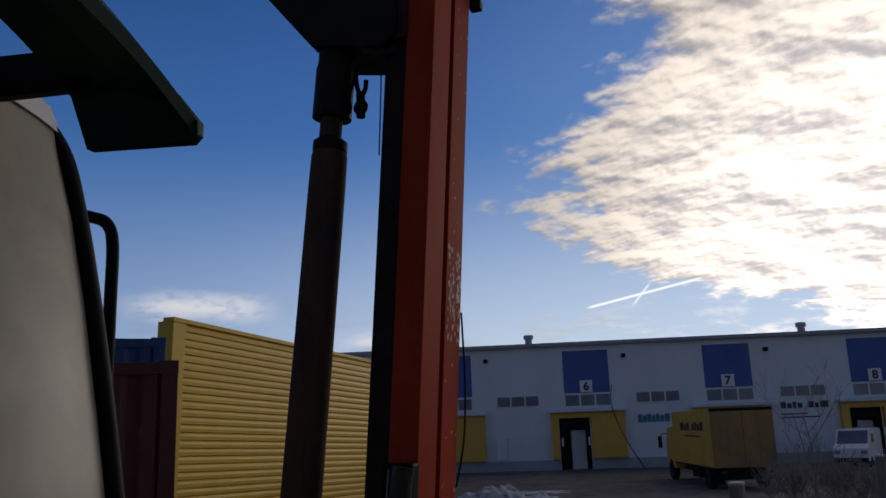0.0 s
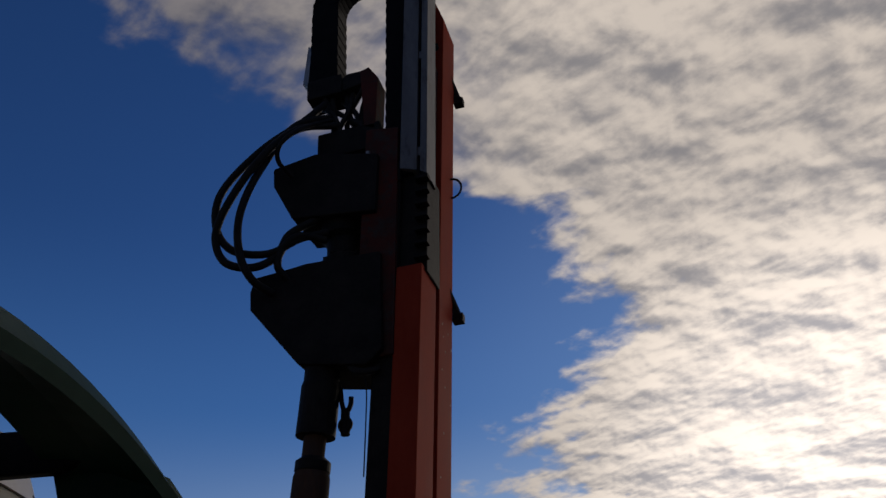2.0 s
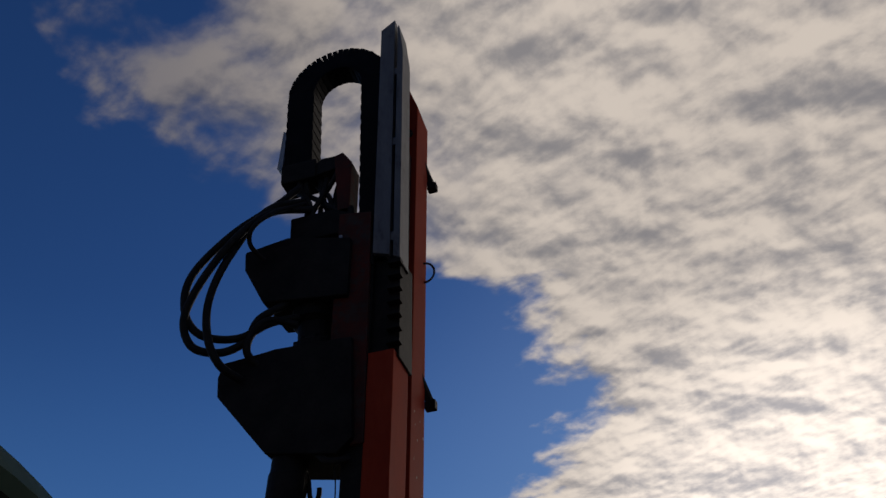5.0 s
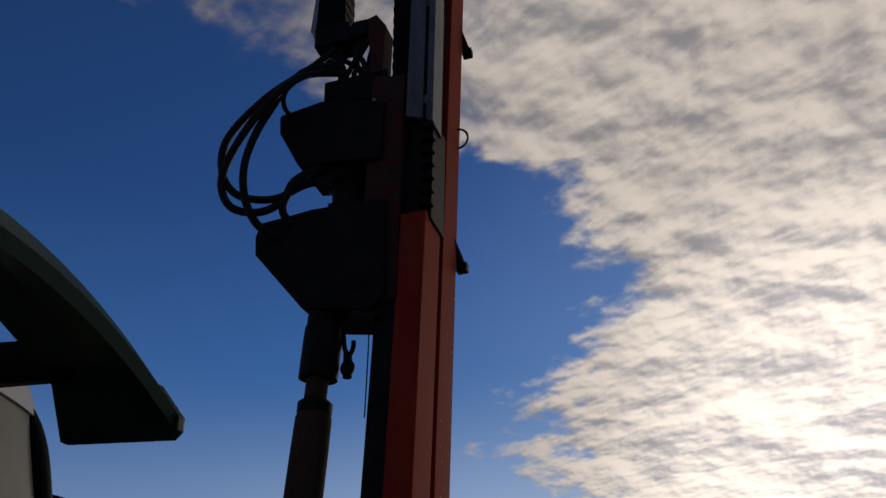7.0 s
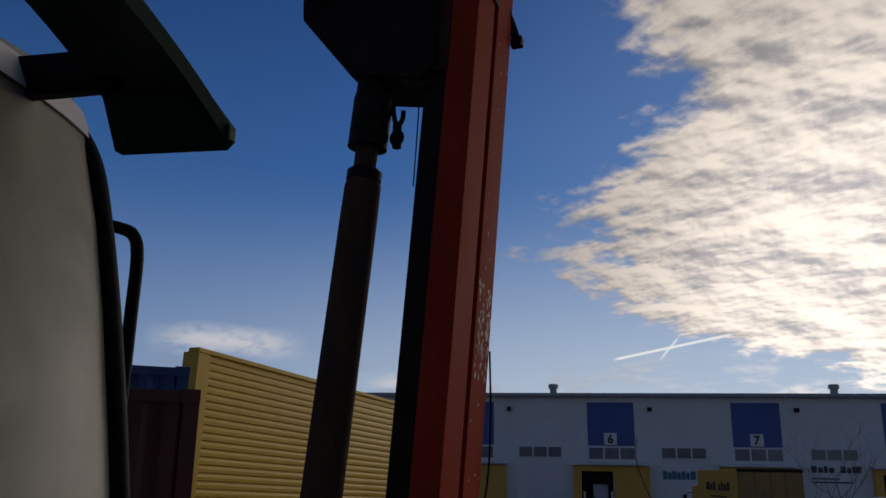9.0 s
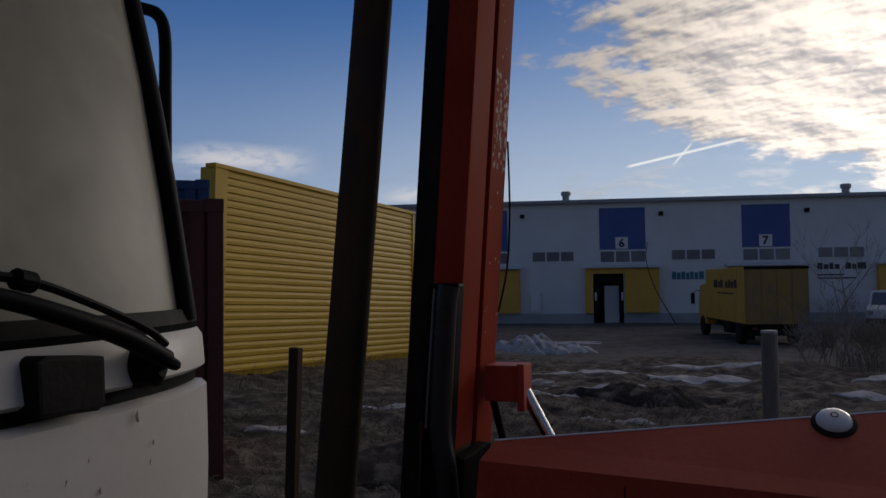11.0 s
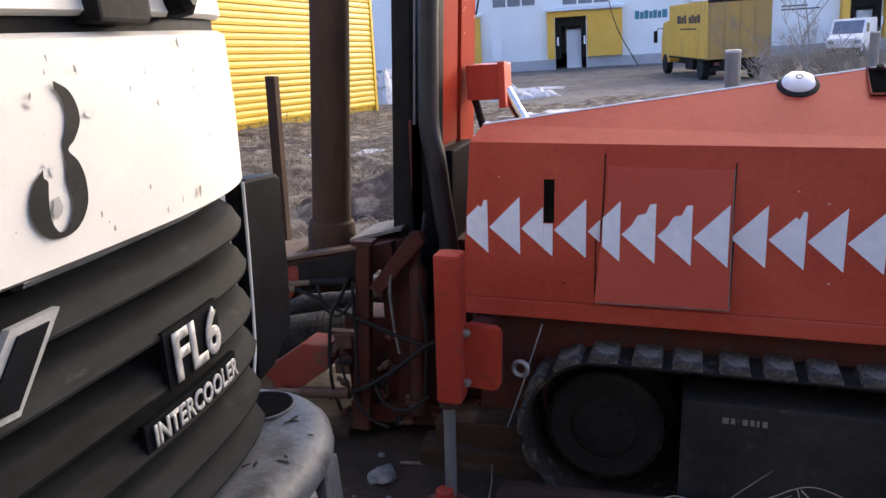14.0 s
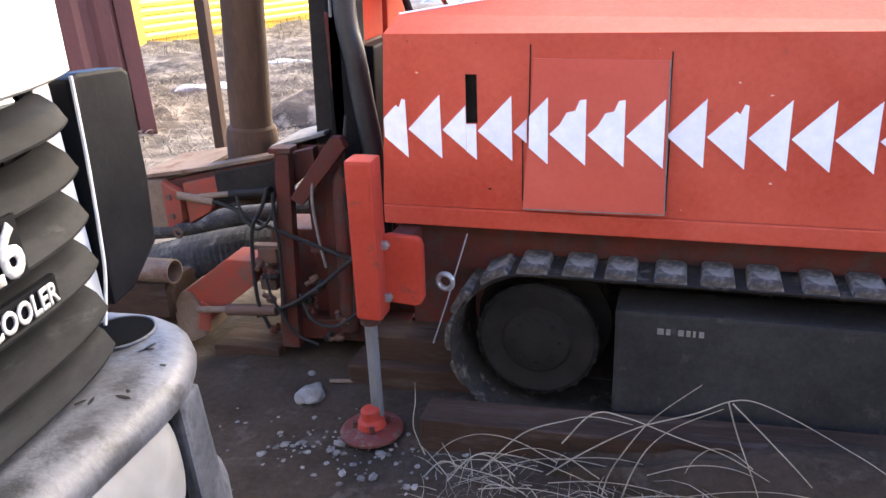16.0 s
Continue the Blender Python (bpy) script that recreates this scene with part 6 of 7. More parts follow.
def build_cab():
    lower = part("front_panel", front_sheet([(1.405, -0.012), (1.412, 0.0), (1.56, 0.004), (1.700, 0.0), (1.708, -0.012)]), WHITE_CAB, truck, "scuffed white front panel", smooth=True)
    part("cowl_panel", front_sheet([(1.730, -0.014), (1.737, -0.004), (1.792, -0.010), (1.806, -0.022)], n=40), WHITE_CAB, truck, "white cowl panel", smooth=True)
    part("panel_gap", front_sheet([(1.700, -0.026), (1.74, -0.026)], thick=0.01), BLACK, truck)
    part("windscreen_seal", front_sheet([(1.796, -0.026), (1.818, -0.022), (1.842, -0.034)], n=40), BLACK, truck, "black rubber windscreen seal")
    part("windscreen", front_sheet([(1.836, -0.044), (2.05, -0.082), (2.25, -0.122), (2.43, -0.165), (2.62, -0.225)], MID - 1.05, MID + 1.045, thick=0.006), WINDSHIELD, truck, "dusty pale windscreen", smooth=True)
    for s in (-1, 1):
        pts = [(1.82, -0.035), (2.05, -0.075), (2.25, -0.115), (2.43, -0.158), (2.56, -0.20), (2.64, -0.26), (2.70, -0.36)]
        y = MID + s * 1.06
        line = [(bow(y) + d, y - s * 0.02 * i / 6, z) for i, (z, d) in enumerate(pts)]
        part("pillar", tube(line, 0.022, 10), BLACK, truck, "black windscreen pillar", smooth=True)
    part("header", front_sheet([(2.61, -0.215), (2.68, -0.25), (2.74, -0.33)], MID - 1.06, MID + 1.06), WHITE_CAB, truck, "white roof header")
    part("body_shell", bmesh_shell(), WHITE_CAB, truck, "white cab shell")
    part("grille_back", front_sheet([(0.86, -0.12), (1.40, -0.10)], MID - 1.09, MID + 1.09), DARK, truck)
    part("chassis", block(-3.2, -0.95, 0.0, 0.9, 0.48, 0.86, 0.02), DARK, truck, "dark chassis frame")
    # painted swash on the panel
    # paired edge points: outer, inner
    edges = [((0.942, 1.648), (0.941, 1.638)), ((0.966, 1.635), (0.951, 1.625)), ((0.978, 1.615), (0.955, 1.606)), ((0.979, 1.592), (0.949, 1.585)), ((0.963, 1.570), (0.939, 1.568)), ((0.948, 1.558), (0.938, 1.550)), ((0.963, 1.541), (0.938, 1.538)), ((0.971, 1.516), (0.935, 1.519)), ((0.968, 1.485), (0.939, 1.494)), ((0.951, 1.462), (0.933, 1.472)), ((0.927, 1.450), (0.920, 1.459)), ((0.898, 1.450), (0.907, 1.457)), ((0.876, 1.461), (0.898, 1.469)), ((0.864, 1.483), (0.896, 1.487)), ((0.866, 1.506), (0.899, 1.508)), ((0.878, 1.526), (0.902, 1.524)), ((0.898, 1.541), (0.892, 1.531))]
    outer = smoothed([(a + 0.006, b, 0) for (a, b), q in edges], 5)
    inner = smoothed([(a + 0.006, b, 0) for q, (a, b) in edges], 5)
    bm = bmesh.new()
    rows = [[bm.verts.new((bow(q.x) + 0.0062, q.x, q.y)) for q in pair] for pair in zip(outer, inner)]
    for a, b in zip(rows, rows[1:]):
        bm.faces.new((a[0], a[1], b[1], b[0]))
    part("painted_figure", bm, DECAL, lower, "black painted curling figure")
    bm = bmesh.new()
    ring = [(0.914, 1.501), (0.922, 1.503), (0.927, 1.489), (0.923, 1.480), (0.912, 1.474), (0.907, 1.485)]
    bm.faces.new([bm.verts.new((bow(a) + 0.0058, a, b)) for a, b in ring])
    part("primer_patch", bm, GREY_STEEL, lower, "bare grey patch")
    rng = random.Random(8)
    chips = [(0.944, 1.677, 0.006), (0.994, 1.659, 0.008), (1.106, 1.625, 0.005), (1.302, 1.642, 0.008), (1.293, 1.614, 0.007), (1.335, 1.530, 0.006), (1.172, 1.600, 0.006), (1.258, 1.688, 0.010), (1.118, 1.477, 0.006), (1.265, 1.440, 0.012), (1.204, 1.440, 0.007), (1.156, 1.434, 0.006), (0.997, 1.462, 0.005), (1.149, 1.648, 0.004), (0.936, 1.659, 0.004), (0.904, 1.631, 0.007), (1.02, 1.436, 0.008)]
    chips += [(rng.uniform(0.5, 1.5), rng.uniform(1.43, 1.69), rng.uniform(0.0012, 0.0028)) for _ in range(30)]
    for y, z, size in chips:
        bm = bmesh.new()
        slant = rng.uniform(-0.5, 0.5)
        ang = [(i * math.tau / 9, size * rng.uniform(0.35, 1.2)) for i in range(9)]
        ring = [(y + 0.45 * r * math.cos(a) + slant * r * math.sin(a) * 0.5, z + r * math.sin(a)) for a, r in ang]
        bm.faces.new([bm.verts.new((bow(a) + 0.0056, a, b)) for a, b in ring])
        part("chip", bm, CHIP_GREY, lower)
    # greyish rubbed remains of old paint round the figure
    for y, z, w, h in ((0.905, 1.622, 0.010, 0.006), (0.925, 1.536, 0.012, 0.010), (0.912, 1.545, 0.007, 0.004), (1.01, 1.60, 0.012, 0.008)):
        bm = bmesh.new()
        ring = [(y + w * rng.uniform(0.5, 1.1) * math.cos(i * math.tau / 11), z + h * rng.uniform(0.5, 1.1) * math.sin(i * math.tau / 11)) for i in range(11)]
        bm.faces.new([bm.verts.new((bow(a) + 0.0054, a, b)) for a, b in ring])
        part("rubbed_patch", bm, RUBBED_GREY, lower, "rubbed greyish paint")
    # bracket box and wipers
    part("marker_box", prism([(1.045, 1.720), (1.040, 1.792), (1.055, 1.798), (1.155, 1.790), (1.158, 1.726), (1.145, 1.716)], -0.745, -0.690, "x", 0.006), DARK, truck, "black bracket box on the cowl")
    wiper = part("wiper_arm", tube([(-0.70, 1.290, 1.772), (-0.690, 1.20, 1.810), (-0.685, 1.09, 1.844), (-0.692, 0.97, 1.876), (-0.700, 0.82, 1.893), (-0.70, 0.55, 1.893)], (0.017, 0.009), 10), BLACK, truck, "black windscreen wiper arm", smooth=True)
    part("pivot_cap", turned([(0.030, -0.03), (0.036, 0.0), (0.034, 0.02), (0.02, 0.03)], (-0.735, 1.285, 1.762), (1, 0.25, 0.1), 18), BLACK, wiper)
    part("pivot_collar", loop_of((-0.70, 1.282, 1.775), 0.024, 0.009, (0.4, 0.4, 1), 16), BLACK, wiper)
    part("link_rod", tube([(-0.70, 1.292, 1.795), (-0.70, 1.245, 1.823), (-0.70, 1.134, 1.864), (-0.70, 1.04, 1.892), (-0.70, 0.96, 1.902)], 0.0065, 8), BLACK, wiper, smooth=True)
    part("link_joint", turned([(0.010, 0), (0.014, 0.005), (0.014, 0.03), (0.010, 0.035)], (-0.70, 1.045, 1.890), (0, -1, 0.2), 12), BLACK, wiper)
    part("blade", block(-0.744, -0.722, 0.2, 1.02, 1.862, 1.882, 0.005), RUBBER, wiper, "rubber wiper blade")
    part("arm_clip", turned([(0.017, 0), (0.017, 0.03)], (-0.696, 0.93, 1.893), (0, -1, 0.05), 10), BLACK, wiper)
    # grille slats: a flat lip in front, a crest above it and a short slope back, with a dark gap to the next slat
    for z, end in ((1.335, 1.522), (1.250, 1.512), (1.165, 1.500), (1.080, 1.490), (0.995, 1.478), (0.925, 1.466)):
        bm = front_sheet([(z + 0.046, -0.056), (z + 0.027, -0.024), (z + 0.021, -0.014), (z + 0.002, -0.002), (z - 0.005, 0.004), (z - 0.010, 0.003), (z - 0.011, -0.012)], MID - 1.10, end, thick=0.006)
        for v in bm.verts:
            # the ends sweep back and rise into the corner
            k = max(0.0, (v.co.y - 1.36) / 0.19)
            v.co.x -= 0.022 * k * k
            v.co.z += 0.006 * k * k
        part("slat", bm, GRILLE_GREY, truck, "faded grey grille slat", smooth=True)
    for y in (-0.35, 0.25, 0.62):
        part("grille_rib", block(bow(y) - 0.09, bow(y) - 0.035, y - 0.008, y + 0.008, 0.90, 1.385), BLACK, truck)
    part("grille_corner", front_sheet([(0.90, -0.10), (1.39, -0.10)], 1.40, 1.552, n=8, thick=0.02), BLACK, truck)
    part("hidden_bar", tube([(bow(1.0) - 0.07, 0.9, 1.388), (bow(1.25) - 0.07, 1.25, 1.392), (bow(1.4) - 0.08, 1.42, 1.385)], 0.014, 8), GREY_STEEL, truck, "grey pipe behind the grille")
    # badges
    def badge(body, y0, y1, z0, z1, out, mat_plate, name):
        plate = None
        if mat_plate:
            plate = part(name + "_plate", front_sheet([(z0 - 0.006, out - 0.003), (z1 + 0.005, out - 0.003)], y0 - 0.016, y1 + 0.008, n=10, thick=0.012), mat_plate, truck, "black badge plate")
        bm = words(body, 1.0, 0.0, Matrix.Identity(4), 0.032)
        bmesh.ops.subdivide_edges(bm, edges=[e for e in bm.edges if e.calc_length() > 0.2], cuts=2)
        a, b = extent(bm, 0)
        c, d = extent(bm, 1)
        for v in bm.verts:
            y = y0 + (v.co.x - a) / (b - a) * (y1 - y0)
            z = z0 + (v.co.y - c) / (d - c) * (z1 - z0)
            v.co = Vector((bow(y) + out + 0.001, y, z))
        # bold strokes: each letter thickened a little and given depth
        made = bmesh.ops.extrude_face_region(bm, geom=bm.faces[:])
        for v in made["geom"]:
            if isinstance(v, bmesh.types.BMVert):
                v.co.x += 0.0025
        part(name, bm, LETTER, plate or truck, "pale badge lettering")
    badge("FL6", 1.101, 1.252, 1.160, 1.246, 0.010, BLACK, "model_badge")
    badge("INTERCOOLER", 1.030, 1.314, 1.084, 1.121, 0.004, BLACK, "word_badge")
    bm = prism([(0.700, 1.265), (0.790, 1.368), (0.872, 1.370), (0.780, 1.262)], 0, 0.012, "x")
    bm.transform(Matrix.Translation((bow(0.8) + 0.008, 0, 0)))
    part("emblem_bar", bm, LETTER, truck, "slanting pale emblem bar")
    bm = prism([(0.725, 1.275), (0.797, 1.358), (0.848, 1.359), (0.776, 1.272)], 0, 0.003, "x")
    bm.transform(Matrix.Translation((bow(0.8) + 0.021, 0, 0)))
    part("emblem_inlay", bm, BLACK, truck)
    # corner air deflector with its pale edge
    part("corner_deflector", prism([(1.572, 1.395), (1.60, 1.402), (1.725, 1.392), (1.742, 1.378), (1.730, 1.17), (1.715, 1.03), (1.62, 0.965), (1.552, 0.955)], -0.90, -0.838, "x", 0.008), BLACK, truck, "black corner air deflector")
    part("cab_edge", tube([(-0.832, 1.572, 1.40), (-0.836, 1.568, 1.25), (-0.838, 1.556, 1.10), (-0.84, 1.546, 1.02), (-0.84, 1.515, 0.93)], 0.0035, 8), RUBBED_GREY, truck, "thin white cab edge", smooth=True)
    # grab handle at the door
    part("grab_handle", tube([(-1.13, 1.66, 2.50), (-1.07, 1.67, 2.485), (-1.03, 1.672, 2.466), (-1.012, 1.672, 2.42), (-1.010, 1.672, 2.30), (-1.012, 1.672, 2.05), (-1.03, 1.668, 1.95), (-1.08, 1.62, 1.92)], 0.0135, 10), BLACK, truck, "black tubular grab handle", smooth=True)
    part("mirror_stub", prism([(-1.05, 2.16), (-0.985, 2.22), (-0.955, 2.17), (-0.97, 2.06), (-1.04, 2.04)], 1.55, 1.60, bevel=0.01), BLACK, truck)
    # sun visor across the windscreen
    bm = bmesh.new()
    n = 30
    ys = [1.322 - 1.76 * (i / n) ** 1.3 for i in range(n + 1)]

    def lip(y):
        e = max(0.0, (y - 0.86) / 0.466)
        f = max(0.0, (MID * 2 - 0.86 - y) / 0.466)
        return 2.622 - 0.127 * max(e, f) ** 2
    sect = ((-0.556, 0.0), (-0.600, 0.055), (-0.70, 0.095), (-0.815, 0.115))
    outer = [[bm.verts.new((x, y, lip(y) + h)) for y in ys] for x, h in sect]
    inner = [[bm.verts.new((x - 0.006, y, lip(y) + h - 0.022)) for y in ys] for x, h in sect]
    for g in (outer, inner):
        for a, b in zip(g, g[1:]):
            for i in range(n):
                bm.faces.new((a[i], a[i + 1], b[i + 1], b[i]))
    for k in (0, -1):
        for i in range(n):
            bm.faces.new((outer[k][i], outer[k][i + 1], inner[k][i + 1], inner[k][i]))
    visor = part("sun_visor", bm, GREEN, truck, "dark green external sun visor", smooth=False)
    part("visor_cheek", prism([(-0.768, 2.482), (-0.565, 2.466), (-0.552, 2.478), (-0.552, 2.50), (-0.60, 2.56), (-0.70, 2.60), (-0.82, 2.612)], 1.306, 1.326, bevel=0.004), GREEN, visor)
    for y in (1.30, 0.45, -0.4):
        part("visor_bracket", prism([(-1.02, 2.60), (-0.80, 2.585), (-0.72, 2.60), (-0.80, 2.66), (-1.02, 2.68)], y - 0.02, y + 0.004, bevel=0.005), BLACK, visor, "black visor bracket")


def bmesh_shell():
    """Cab sides, roof and back as one shell behind the front, open towards the windscreen."""
    bm = bmesh.new()
    outline = [(-0.86, 0.95), (-0.87, 1.82), (-1.02, 2.58), (-1.10, 2.70), (-2.25, 2.74), (-2.3, 1.0)]
    for y0, y1 in ((MID - 1.10, MID - 1.06), (MID + 1.06, MID + 1.10)):
        prism(outline, y0, y1, bm=bm)
    prism([(-1.10, 2.69), (-1.06, 2.74), (-2.25, 2.78), (-2.25, 2.74)], MID - 1.06, MID + 1.06, bm=bm)
    block(-2.3, -2.25, MID - 1.06, MID + 1.06, 1.0, 2.74, bm=bm)
    block(-2.25, -0.86, MID - 1.06, MID + 1.06, 0.96, 1.0, bm=bm)
    return bm


build_cab()


def build_bumper():
    def outline(d):
        pts = [(-0.605 + d * 1.0, y) for y in (-0.62, 0.0, 0.6, 1.1, 1.32)]
        for k in range(1, 9):
            a = k / 8 * math.pi / 2
            pts.append((-0.605 - 0.26 + (0.26 + d) * math.cos(a), 1.32 + (0.34 + d) * math.sin(a)))
        pts += [(-1.0, 1.66 + d), (-1.3, 1.66 + d)]
        return pts
    # section from the inner top edge over the rounded nose down to the sill
    def shell(sect):
        bm = bmesh.new()
        rows = [[bm.verts.new((x, y, z)) for x, y in outline(d)] for d, z in sect]
        for a, b in zip(rows, rows[1:]):
            for i in range(len(a) - 1):
                bm.faces.new((a[i], a[i + 1], b[i + 1], b[i]))
        return bm
    bm = shell([(-0.235, 0.870), (-0.225, 0.892), (-0.06, 0.900), (-0.022, 0.893), (-0.004, 0.876), (0.0, 0.855), (-0.006, 0.838), (-0.03, 0.826)])
    bumper = part("bumper_top", bm, BUMPER_GREY, truck, "scuffed grey bumper step", smooth=True)
    part("bumper_face", shell([(-0.045, 0.835), (-0.050, 0.80), (-0.050, 0.50), (-0.07, 0.46), (-0.12, 0.45)]), BLACK, truck, "dark bumper face")
    part("bumper_sill", shell([(0.0, 0.585), (0.012, 0.565), (0.012, 0.47), (-0.02, 0.45), (-0.1, 0.45)]), BUMPER_GREY, truck, "grey bumper lower lip", smooth=True)
    part("end_post", prism([(1.412, 0.84), (1.480, 0.84), (1.500, 0.56), (1.420, 0.56)], -0.68, -0.630, "x", 0.01), BUMPER_GREY, truck, "grey bumper end post")
    # step hole beside the grille: a flat black disc paints the shade inside
    part("step_hole", turned([(0.072, 0.0), (0.072, 0.004), (0.001, 0.004)], (-0.838, 1.540, 0.898), (0, 0, 1), 24), PIT_BLACK, bumper, "dark round step hole, its inner shade painted flat")
    part("hole_rim", loop_of((-0.838, 1.540, 0.901), 0.073, 0.003, (0, 0, 1), 28), BUMPER_GREY, bumper)
    rng = random.Random(3)
    for k in range(16):
        y, x = rng.uniform(0.95, 1.5), rng.uniform(-0.80, -0.66)
        bm = bmesh.new()
        s, a0 = rng.uniform(0.006, 0.02), rng.uniform(0, 3)
        ring = [(s * rng.uniform(0.5, 1.2) * math.cos(i * math.tau / 6), 0.3 * s * math.sin(i * math.tau / 6)) for i in range(6)]
        bm.faces.new([bm.verts.new((x + p * math.cos(a0) - q * math.sin(a0), y + p * math.sin(a0) + q * math.cos(a0), 0.9005)) for p, q in ring])
        part("gouge", bm, DARK, bumper)
    # headlamp: bowl, bulb and glass
    def lens(out, inset, name, mat, parent, label):
        bm = bmesh.new()
        n, m = 16, 10
        g = []
        for j in range(m + 1):
            row = []
            for i in range(n + 1):
                u, v = i / n * 2 - 1, j / m * 2 - 1
                k = 1 - 0.10 * (u * u * v * v)
                y = 1.258 + u * (0.142 - inset) * k
                z = 0.738 + v * (0.108 - inset) * k
                bulge = out * (1 - 0.5 * u ** 4 - 0.35 * v ** 4)
                row.append(bm.verts.new((-0.662 + bulge - 0.02 * (v + 1) * 0.2, y, z)))
            g.append(row)
        for a, b in zip(g, g[1:]):
            for i in range(n):
                bm.faces.new((a[i], a[i + 1], b[i + 1], b[i]))
        return part(name, bm, mat, parent, label, smooth=True)
    lamp = lens(0.052, 0.0, "headlamp_glass", LENS_GLASS, truck, "milky headlamp glass")
    lens(-0.05, 0.01, "reflector", CHROME, lamp, "bright reflector bowl")
    part("lamp_rim", tube([(-0.655, 1.112, 0.625), (-0.655, 1.112, 0.842), (-0.655, 1.404, 0.842), (-0.655, 1.404, 0.625), (-0.655, 1.112, 0.625)], 0.008, 8, smooth=False), BLACK, lamp)


build_bumper()
for y in (-0.62, 1.22):
    build_wheel(truck, -1.5, y, 0.46, 0.46, 0.28, Matrix.Identity(4))

# ---- stones, straw and grass on the ground ----
def build_stone(x, y, size, seed, label):
    rng = random.Random(seed)
    bm = bmesh.new()
    bmesh.ops.create_icosphere(bm, subdivisions=3 if size > 0.03 else 1, radius=size)
    off = Vector((rng.uniform(0, 50), rng.uniform(0, 50), rng.uniform(0, 50)))
    for v in bm.verts:
        v.co *= 1 + 0.55 * noise.noise(v.co / size * 1.1 + off)
        v.co.z *= 0.55
        v.co.x *= 1.25
    bm.transform(Matrix.Translation((x, y, height(x, y) + size * 0.22)) @ Matrix.Rotation(rng.uniform(0, 6), 4, "Z"))
    return tagged(part("stone", bm, STONE if size > 0.03 else PEBBLE, smooth=True), label, "stone", "loose stones")


build_stone(-1.09, 2.735, 0.055, 1, "fist-sized pale grey stone on bare earth")
rng = random.Random(77)
for x, y, size in ((-1.055, 2.433, 0.016), (-0.869, 2.469, 0.020), (-0.885, 2.435, 0.016), (-0.71, 2.443, 0.019), (-0.794, 2.314, 0.015), (-0.72, 2.291, 0.017), (-0.685, 2.307, 0.019), (-0.559, 2.267, 0.013), (-0.538, 2.276, 0.013), (-1.17, 2.907, 0.018), (-1.08, 2.42, 0.009), (-0.95, 2.47, 0.010)):
    build_stone(x, y, size, int(-x * 1000), "pale broken stone chip on bare earth")
for k in range(120):
    x, y = (rng.uniform(-1.35, -0.35), rng.uniform(2.05, 2.62)) if k < 46 else (rng.gauss(-0.84, 0.14), rng.gauss(2.44, 0.07))
    build_stone(x, y, rng.choice((0.005, 0.006, 0.007, 0.008, 0.010, 0.014)) * (1 if k < 46 else 0.75), 100 + k, "small pale gravel stone on bare earth")


def blades(name, count, area, lengths, lift, material, label, category, seed, width=0.0025):
    """Bent dry stems lying and standing in an area, as one object."""
    rng = random.Random(seed)
    verts, faces = [], []
    for _ in range(count):
        x, y = rng.uniform(area[0], area[1]), rng.uniform(area[2], area[3])
        a, ln = rng.uniform(0, math.tau), rng.uniform(*lengths)
        rise, w = rng.uniform(*lift) * ln, width * rng.uniform(0.6, 1.4)
        bend = rng.uniform(-0.8, 0.8)
        base = len(verts)
        for i in range(5):
            t = i / 4
            b = a + bend * t
            px, py = x + math.cos(b) * ln * t, y + math.sin(b) * ln * t
            pz = height(x, y) + 0.006 + rise * math.sin(math.pi * min(1, t * 0.8))
            ww = w * (1 - 0.7 * t)
            verts.append((px - math.sin(b) * ww, py + math.cos(b) * ww, pz))
            verts.append((px + math.sin(b) * ww, py - math.cos(b) * ww, pz + ww * 0.8))
        for i in range(4):
            q = base + 2 * i
            faces.append((q, q + 1, q + 3, q + 2))
    me = bpy.data.meshes.new(name)
    me.from_pydata(verts, [], faces)
    me.materials.append(material)
    return tagged(new(name, me), label, category, kind="stuff")


blades("dry_grass", 440, (-0.5, 1.3, 2.10, 2.44), (0.04, 0.2), (0.0, 0.25), STRAW, "matted pale dry grass beside the crawler", "grass", 5, 0.0012)
blades("dry_grass", 12000, (-6.5, 1.5, 5.0, 13.0), (0.05, 0.22), (0.1, 0.6), STRAW, "thin dead grass over the rough yard", "grass", 6, 0.004)
blades("dry_grass", 3000, (-3.2, -0.9, 3.7, 5.0), (0.05, 0.2), (0.05, 0.5), STRAW, "thin dead grass over the rough yard", "grass", 7, 0.003)
blades("dry_grass", 900, (-9.4, -6.5, 12.0, 21.0), (0.1, 0.35), (0.3, 0.9), STRAW, "dead grass along the foot of the yellow wall", "grass", 8, 0.004)

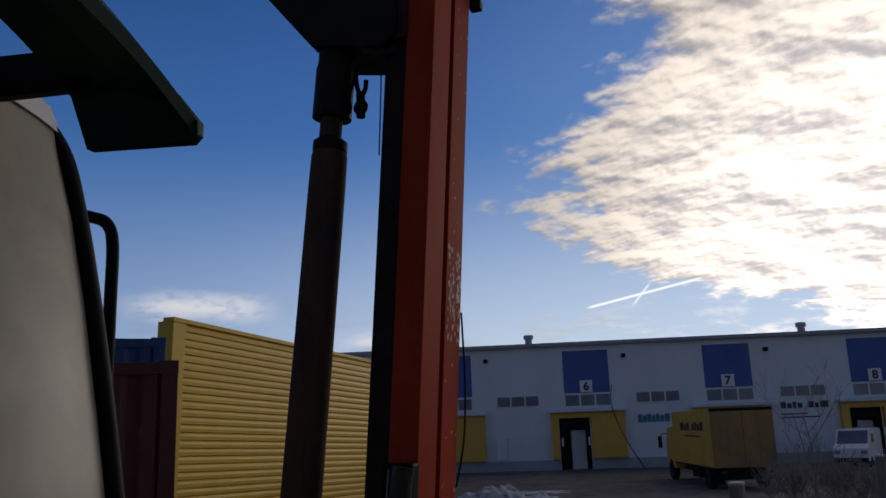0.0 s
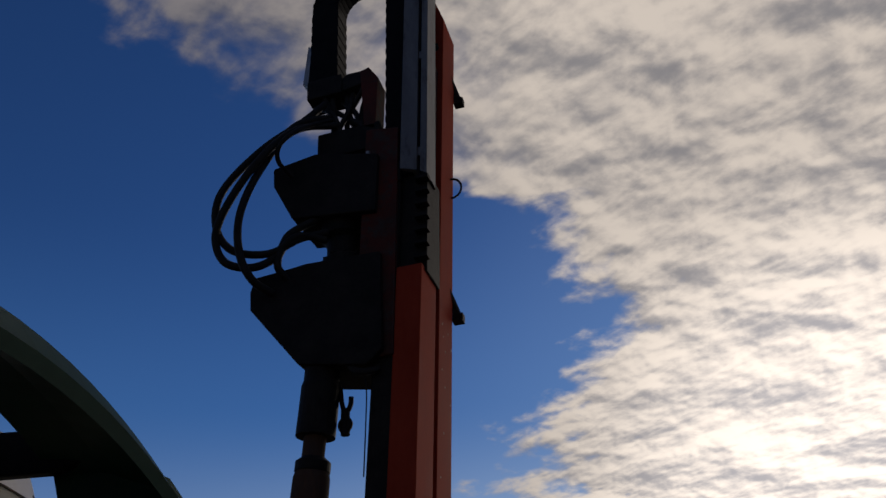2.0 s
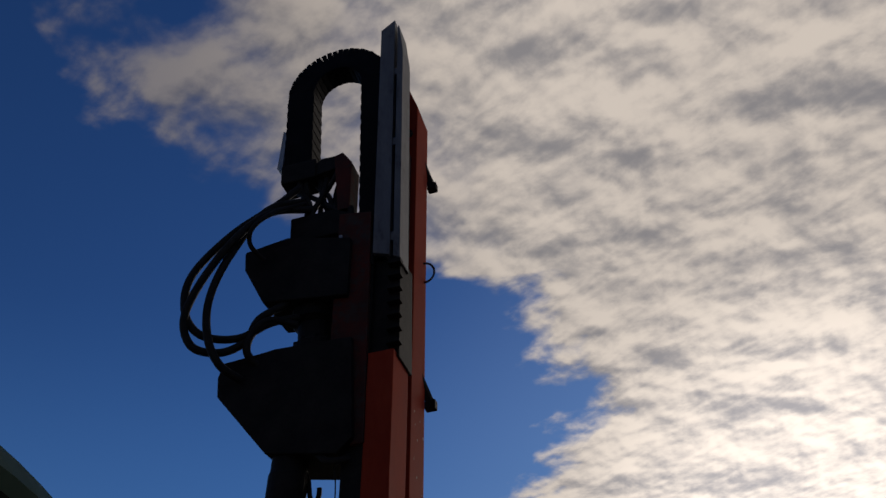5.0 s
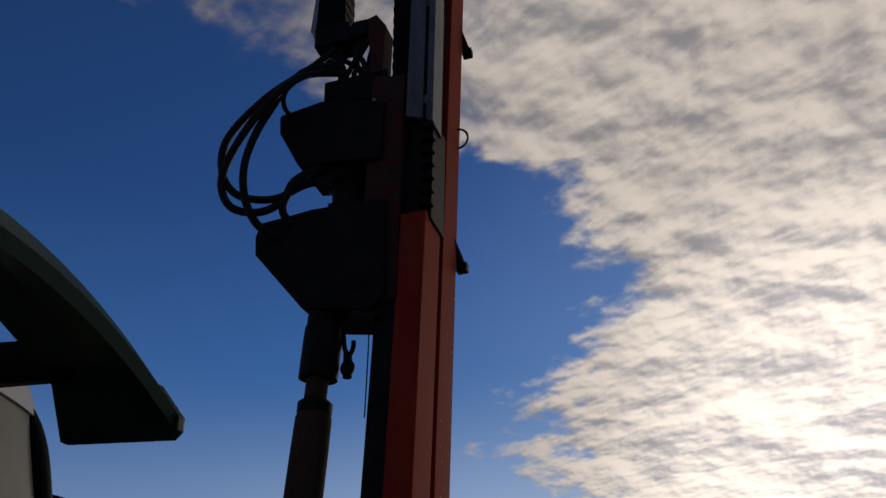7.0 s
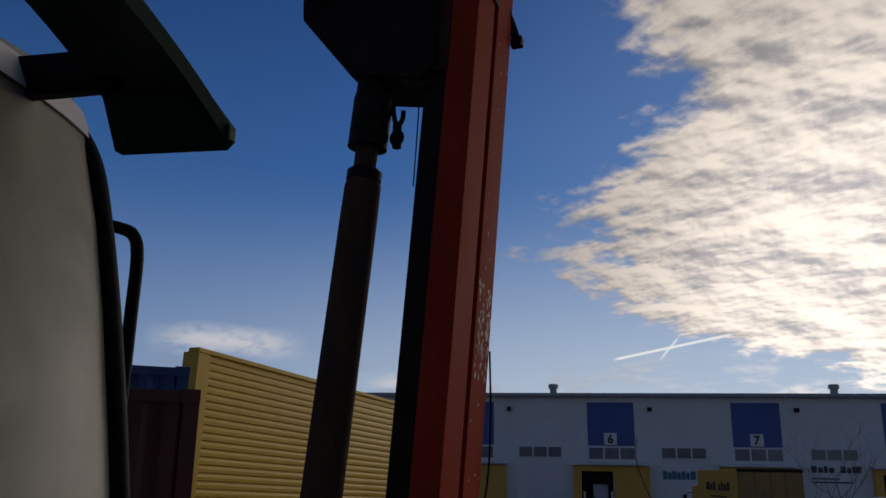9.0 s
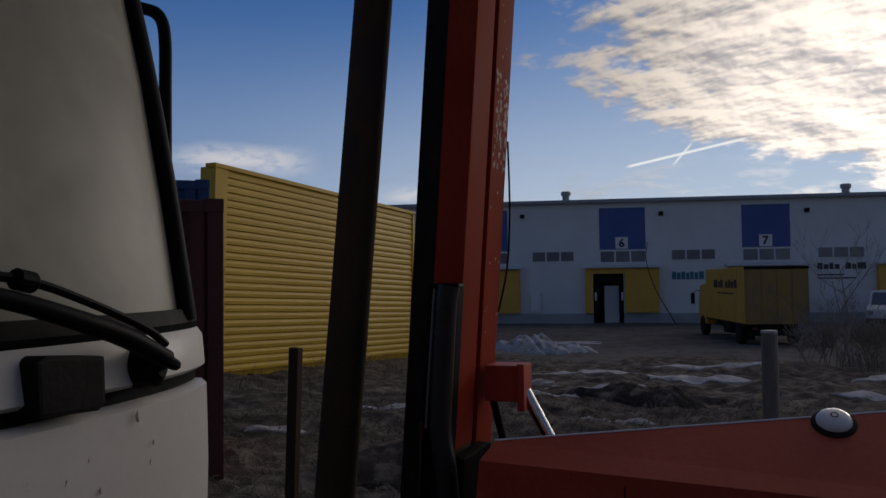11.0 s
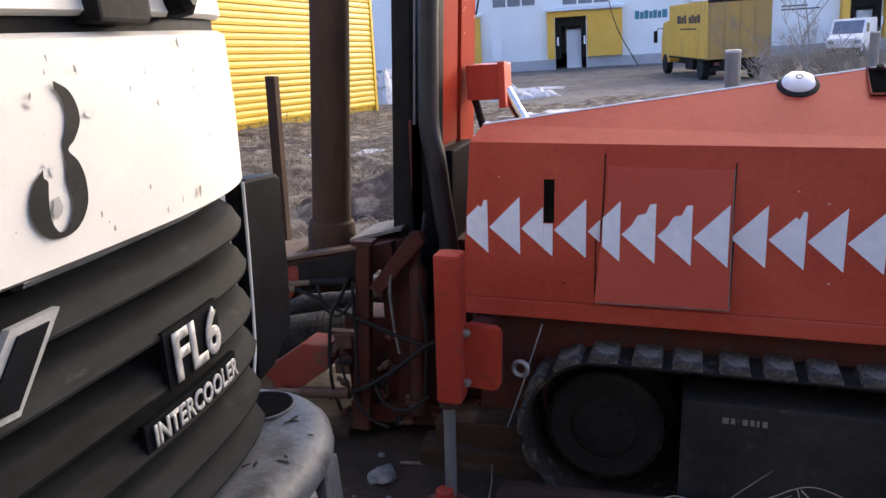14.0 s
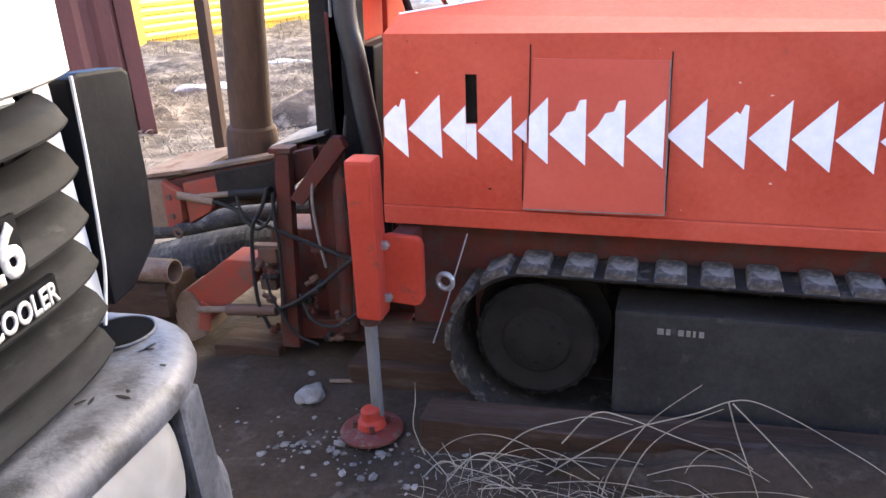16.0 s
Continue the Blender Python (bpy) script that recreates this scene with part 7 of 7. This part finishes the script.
# long bent stalks arching in front of the crawler
for i, run in enumerate((
    [(0.02, 2.35, -0.01), (0.048, 2.36, 0.083), (0.127, 2.36, 0.222), (0.188, 2.36, 0.299), (0.294, 2.36, 0.396)],
    [(-0.16, 2.41, 0.0), (-0.03, 2.40, 0.114), (0.125, 2.40, 0.216), (0.279, 2.40, 0.278), (0.367, 2.40, 0.325), (0.432, 2.40, 0.331), (0.528, 2.40, 0.290), (0.646, 2.40, 0.222), (0.773, 2.38, 0.150), (0.93, 2.36, 0.02)],
    [(0.365, 2.38, 0.334), (0.392, 2.38, 0.234), (0.445, 2.37, 0.080), (0.47, 2.36, -0.01)],
    [(0.376, 2.38, 0.332), (0.489, 2.38, 0.208), (0.583, 2.38, 0.099), (0.66, 2.37, 0.0)],
    [(-0.36, 2.41, 0.0), (-0.217, 2.40, 0.158), (-0.087, 2.40, 0.217), (-0.004, 2.40, 0.239), (0.109, 2.40, 0.224)],
    [(-0.45, 2.34, 0.0), (-0.374, 2.34, 0.091), (-0.302, 2.34, 0.120), (-0.148, 2.34, 0.102), (0.06, 2.34, 0.02)],
    [(0.08, 2.35, 0.0), (0.112, 2.36, 0.091), (0.159, 2.36, 0.184), (0.234, 2.36, 0.258), (0.351, 2.37, 0.319)],
    [(-0.10, 2.41, 0.13), (-0.004, 2.40, 0.250), (0.093, 2.40, 0.245), (0.235, 2.40, 0.194), (0.36, 2.40, 0.151), (0.453, 2.40, 0.096), (0.58, 2.39, 0.02)],
    [(-0.52, 2.32, 0.02), (-0.45, 2.30, 0.10), (-0.382, 2.30, 0.086), (-0.279, 2.30, 0.064), (-0.18, 2.30, 0.0)],
    [(-0.56, 2.47, -0.02), (-0.59, 2.46, 0.10), (-0.575, 2.46, 0.20), (-0.57, 2.46, 0.27)],
)):
    stalk = tagged(part("grass_stalk", tube(run, (0.0024, 0.0011), 5), STRAW), "long bent dry grass stalk before the crawler", "grass stalk", "dry grass stalks")

rng = random.Random(31)
for k in range(16):
    x, y = rng.uniform(-0.35, 0.75), rng.uniform(2.26, 2.46)
    a, ln, rise = rng.uniform(-0.7, 0.7) + (math.pi if k % 2 else 0), rng.uniform(0.22, 0.5), rng.uniform(0.03, 0.17)
    run = [(x + ln * t * math.cos(a + 0.5 * t), y + 0.25 * ln * t * math.sin(a), height(x, y) + 0.01 + rise * math.sin(math.pi * (0.15 + 0.8 * t))) for t in (0, 0.25, 0.5, 0.75, 1)]
    tagged(part("grass_stalk", tube(run, (0.0017, 0.0009), 4, steps=4), STRAW), "thin dry grass stalk before the crawler", "grass stalk", "dry grass stalks")

bar = thing("steel_bar", (-0.9, 2.862, 0.0), "thin rusty steel bar lying on the earth", "bar")
part("shaft", tube([(-1.06, 2.837, height(-1.06, 2.837) + 0.012), (-0.73, 2.888, height(-0.73, 2.888) + 0.012)], 0.008, 8, smooth=False), MUDDY_STEEL, bar)

# dead reeds by the scrub
blades("dry_reeds", 1500, (2.3, 7.0, 20.0, 25.0), (0.15, 0.40), (0.9, 1.8), STRAW, "tall dead reeds standing round the scrub", "reeds", 12, 0.004)

# earth banked against the crawler and timber, in the darkened shade colour
build_patch("earth_bank", 0.72, 2.50, 1.0, 0.17, 0.085, SHADED_SOIL, "low bank of dark earth against the crawler", "mound", 61)

# unseen plain wall added behind the camera to cut and temper the fill light
part_wall = tagged(part("wall_south", block(-30, 30, -9.3, -9.0, -0.3, 7.0), UNSEEN_WALL), kind="structure")
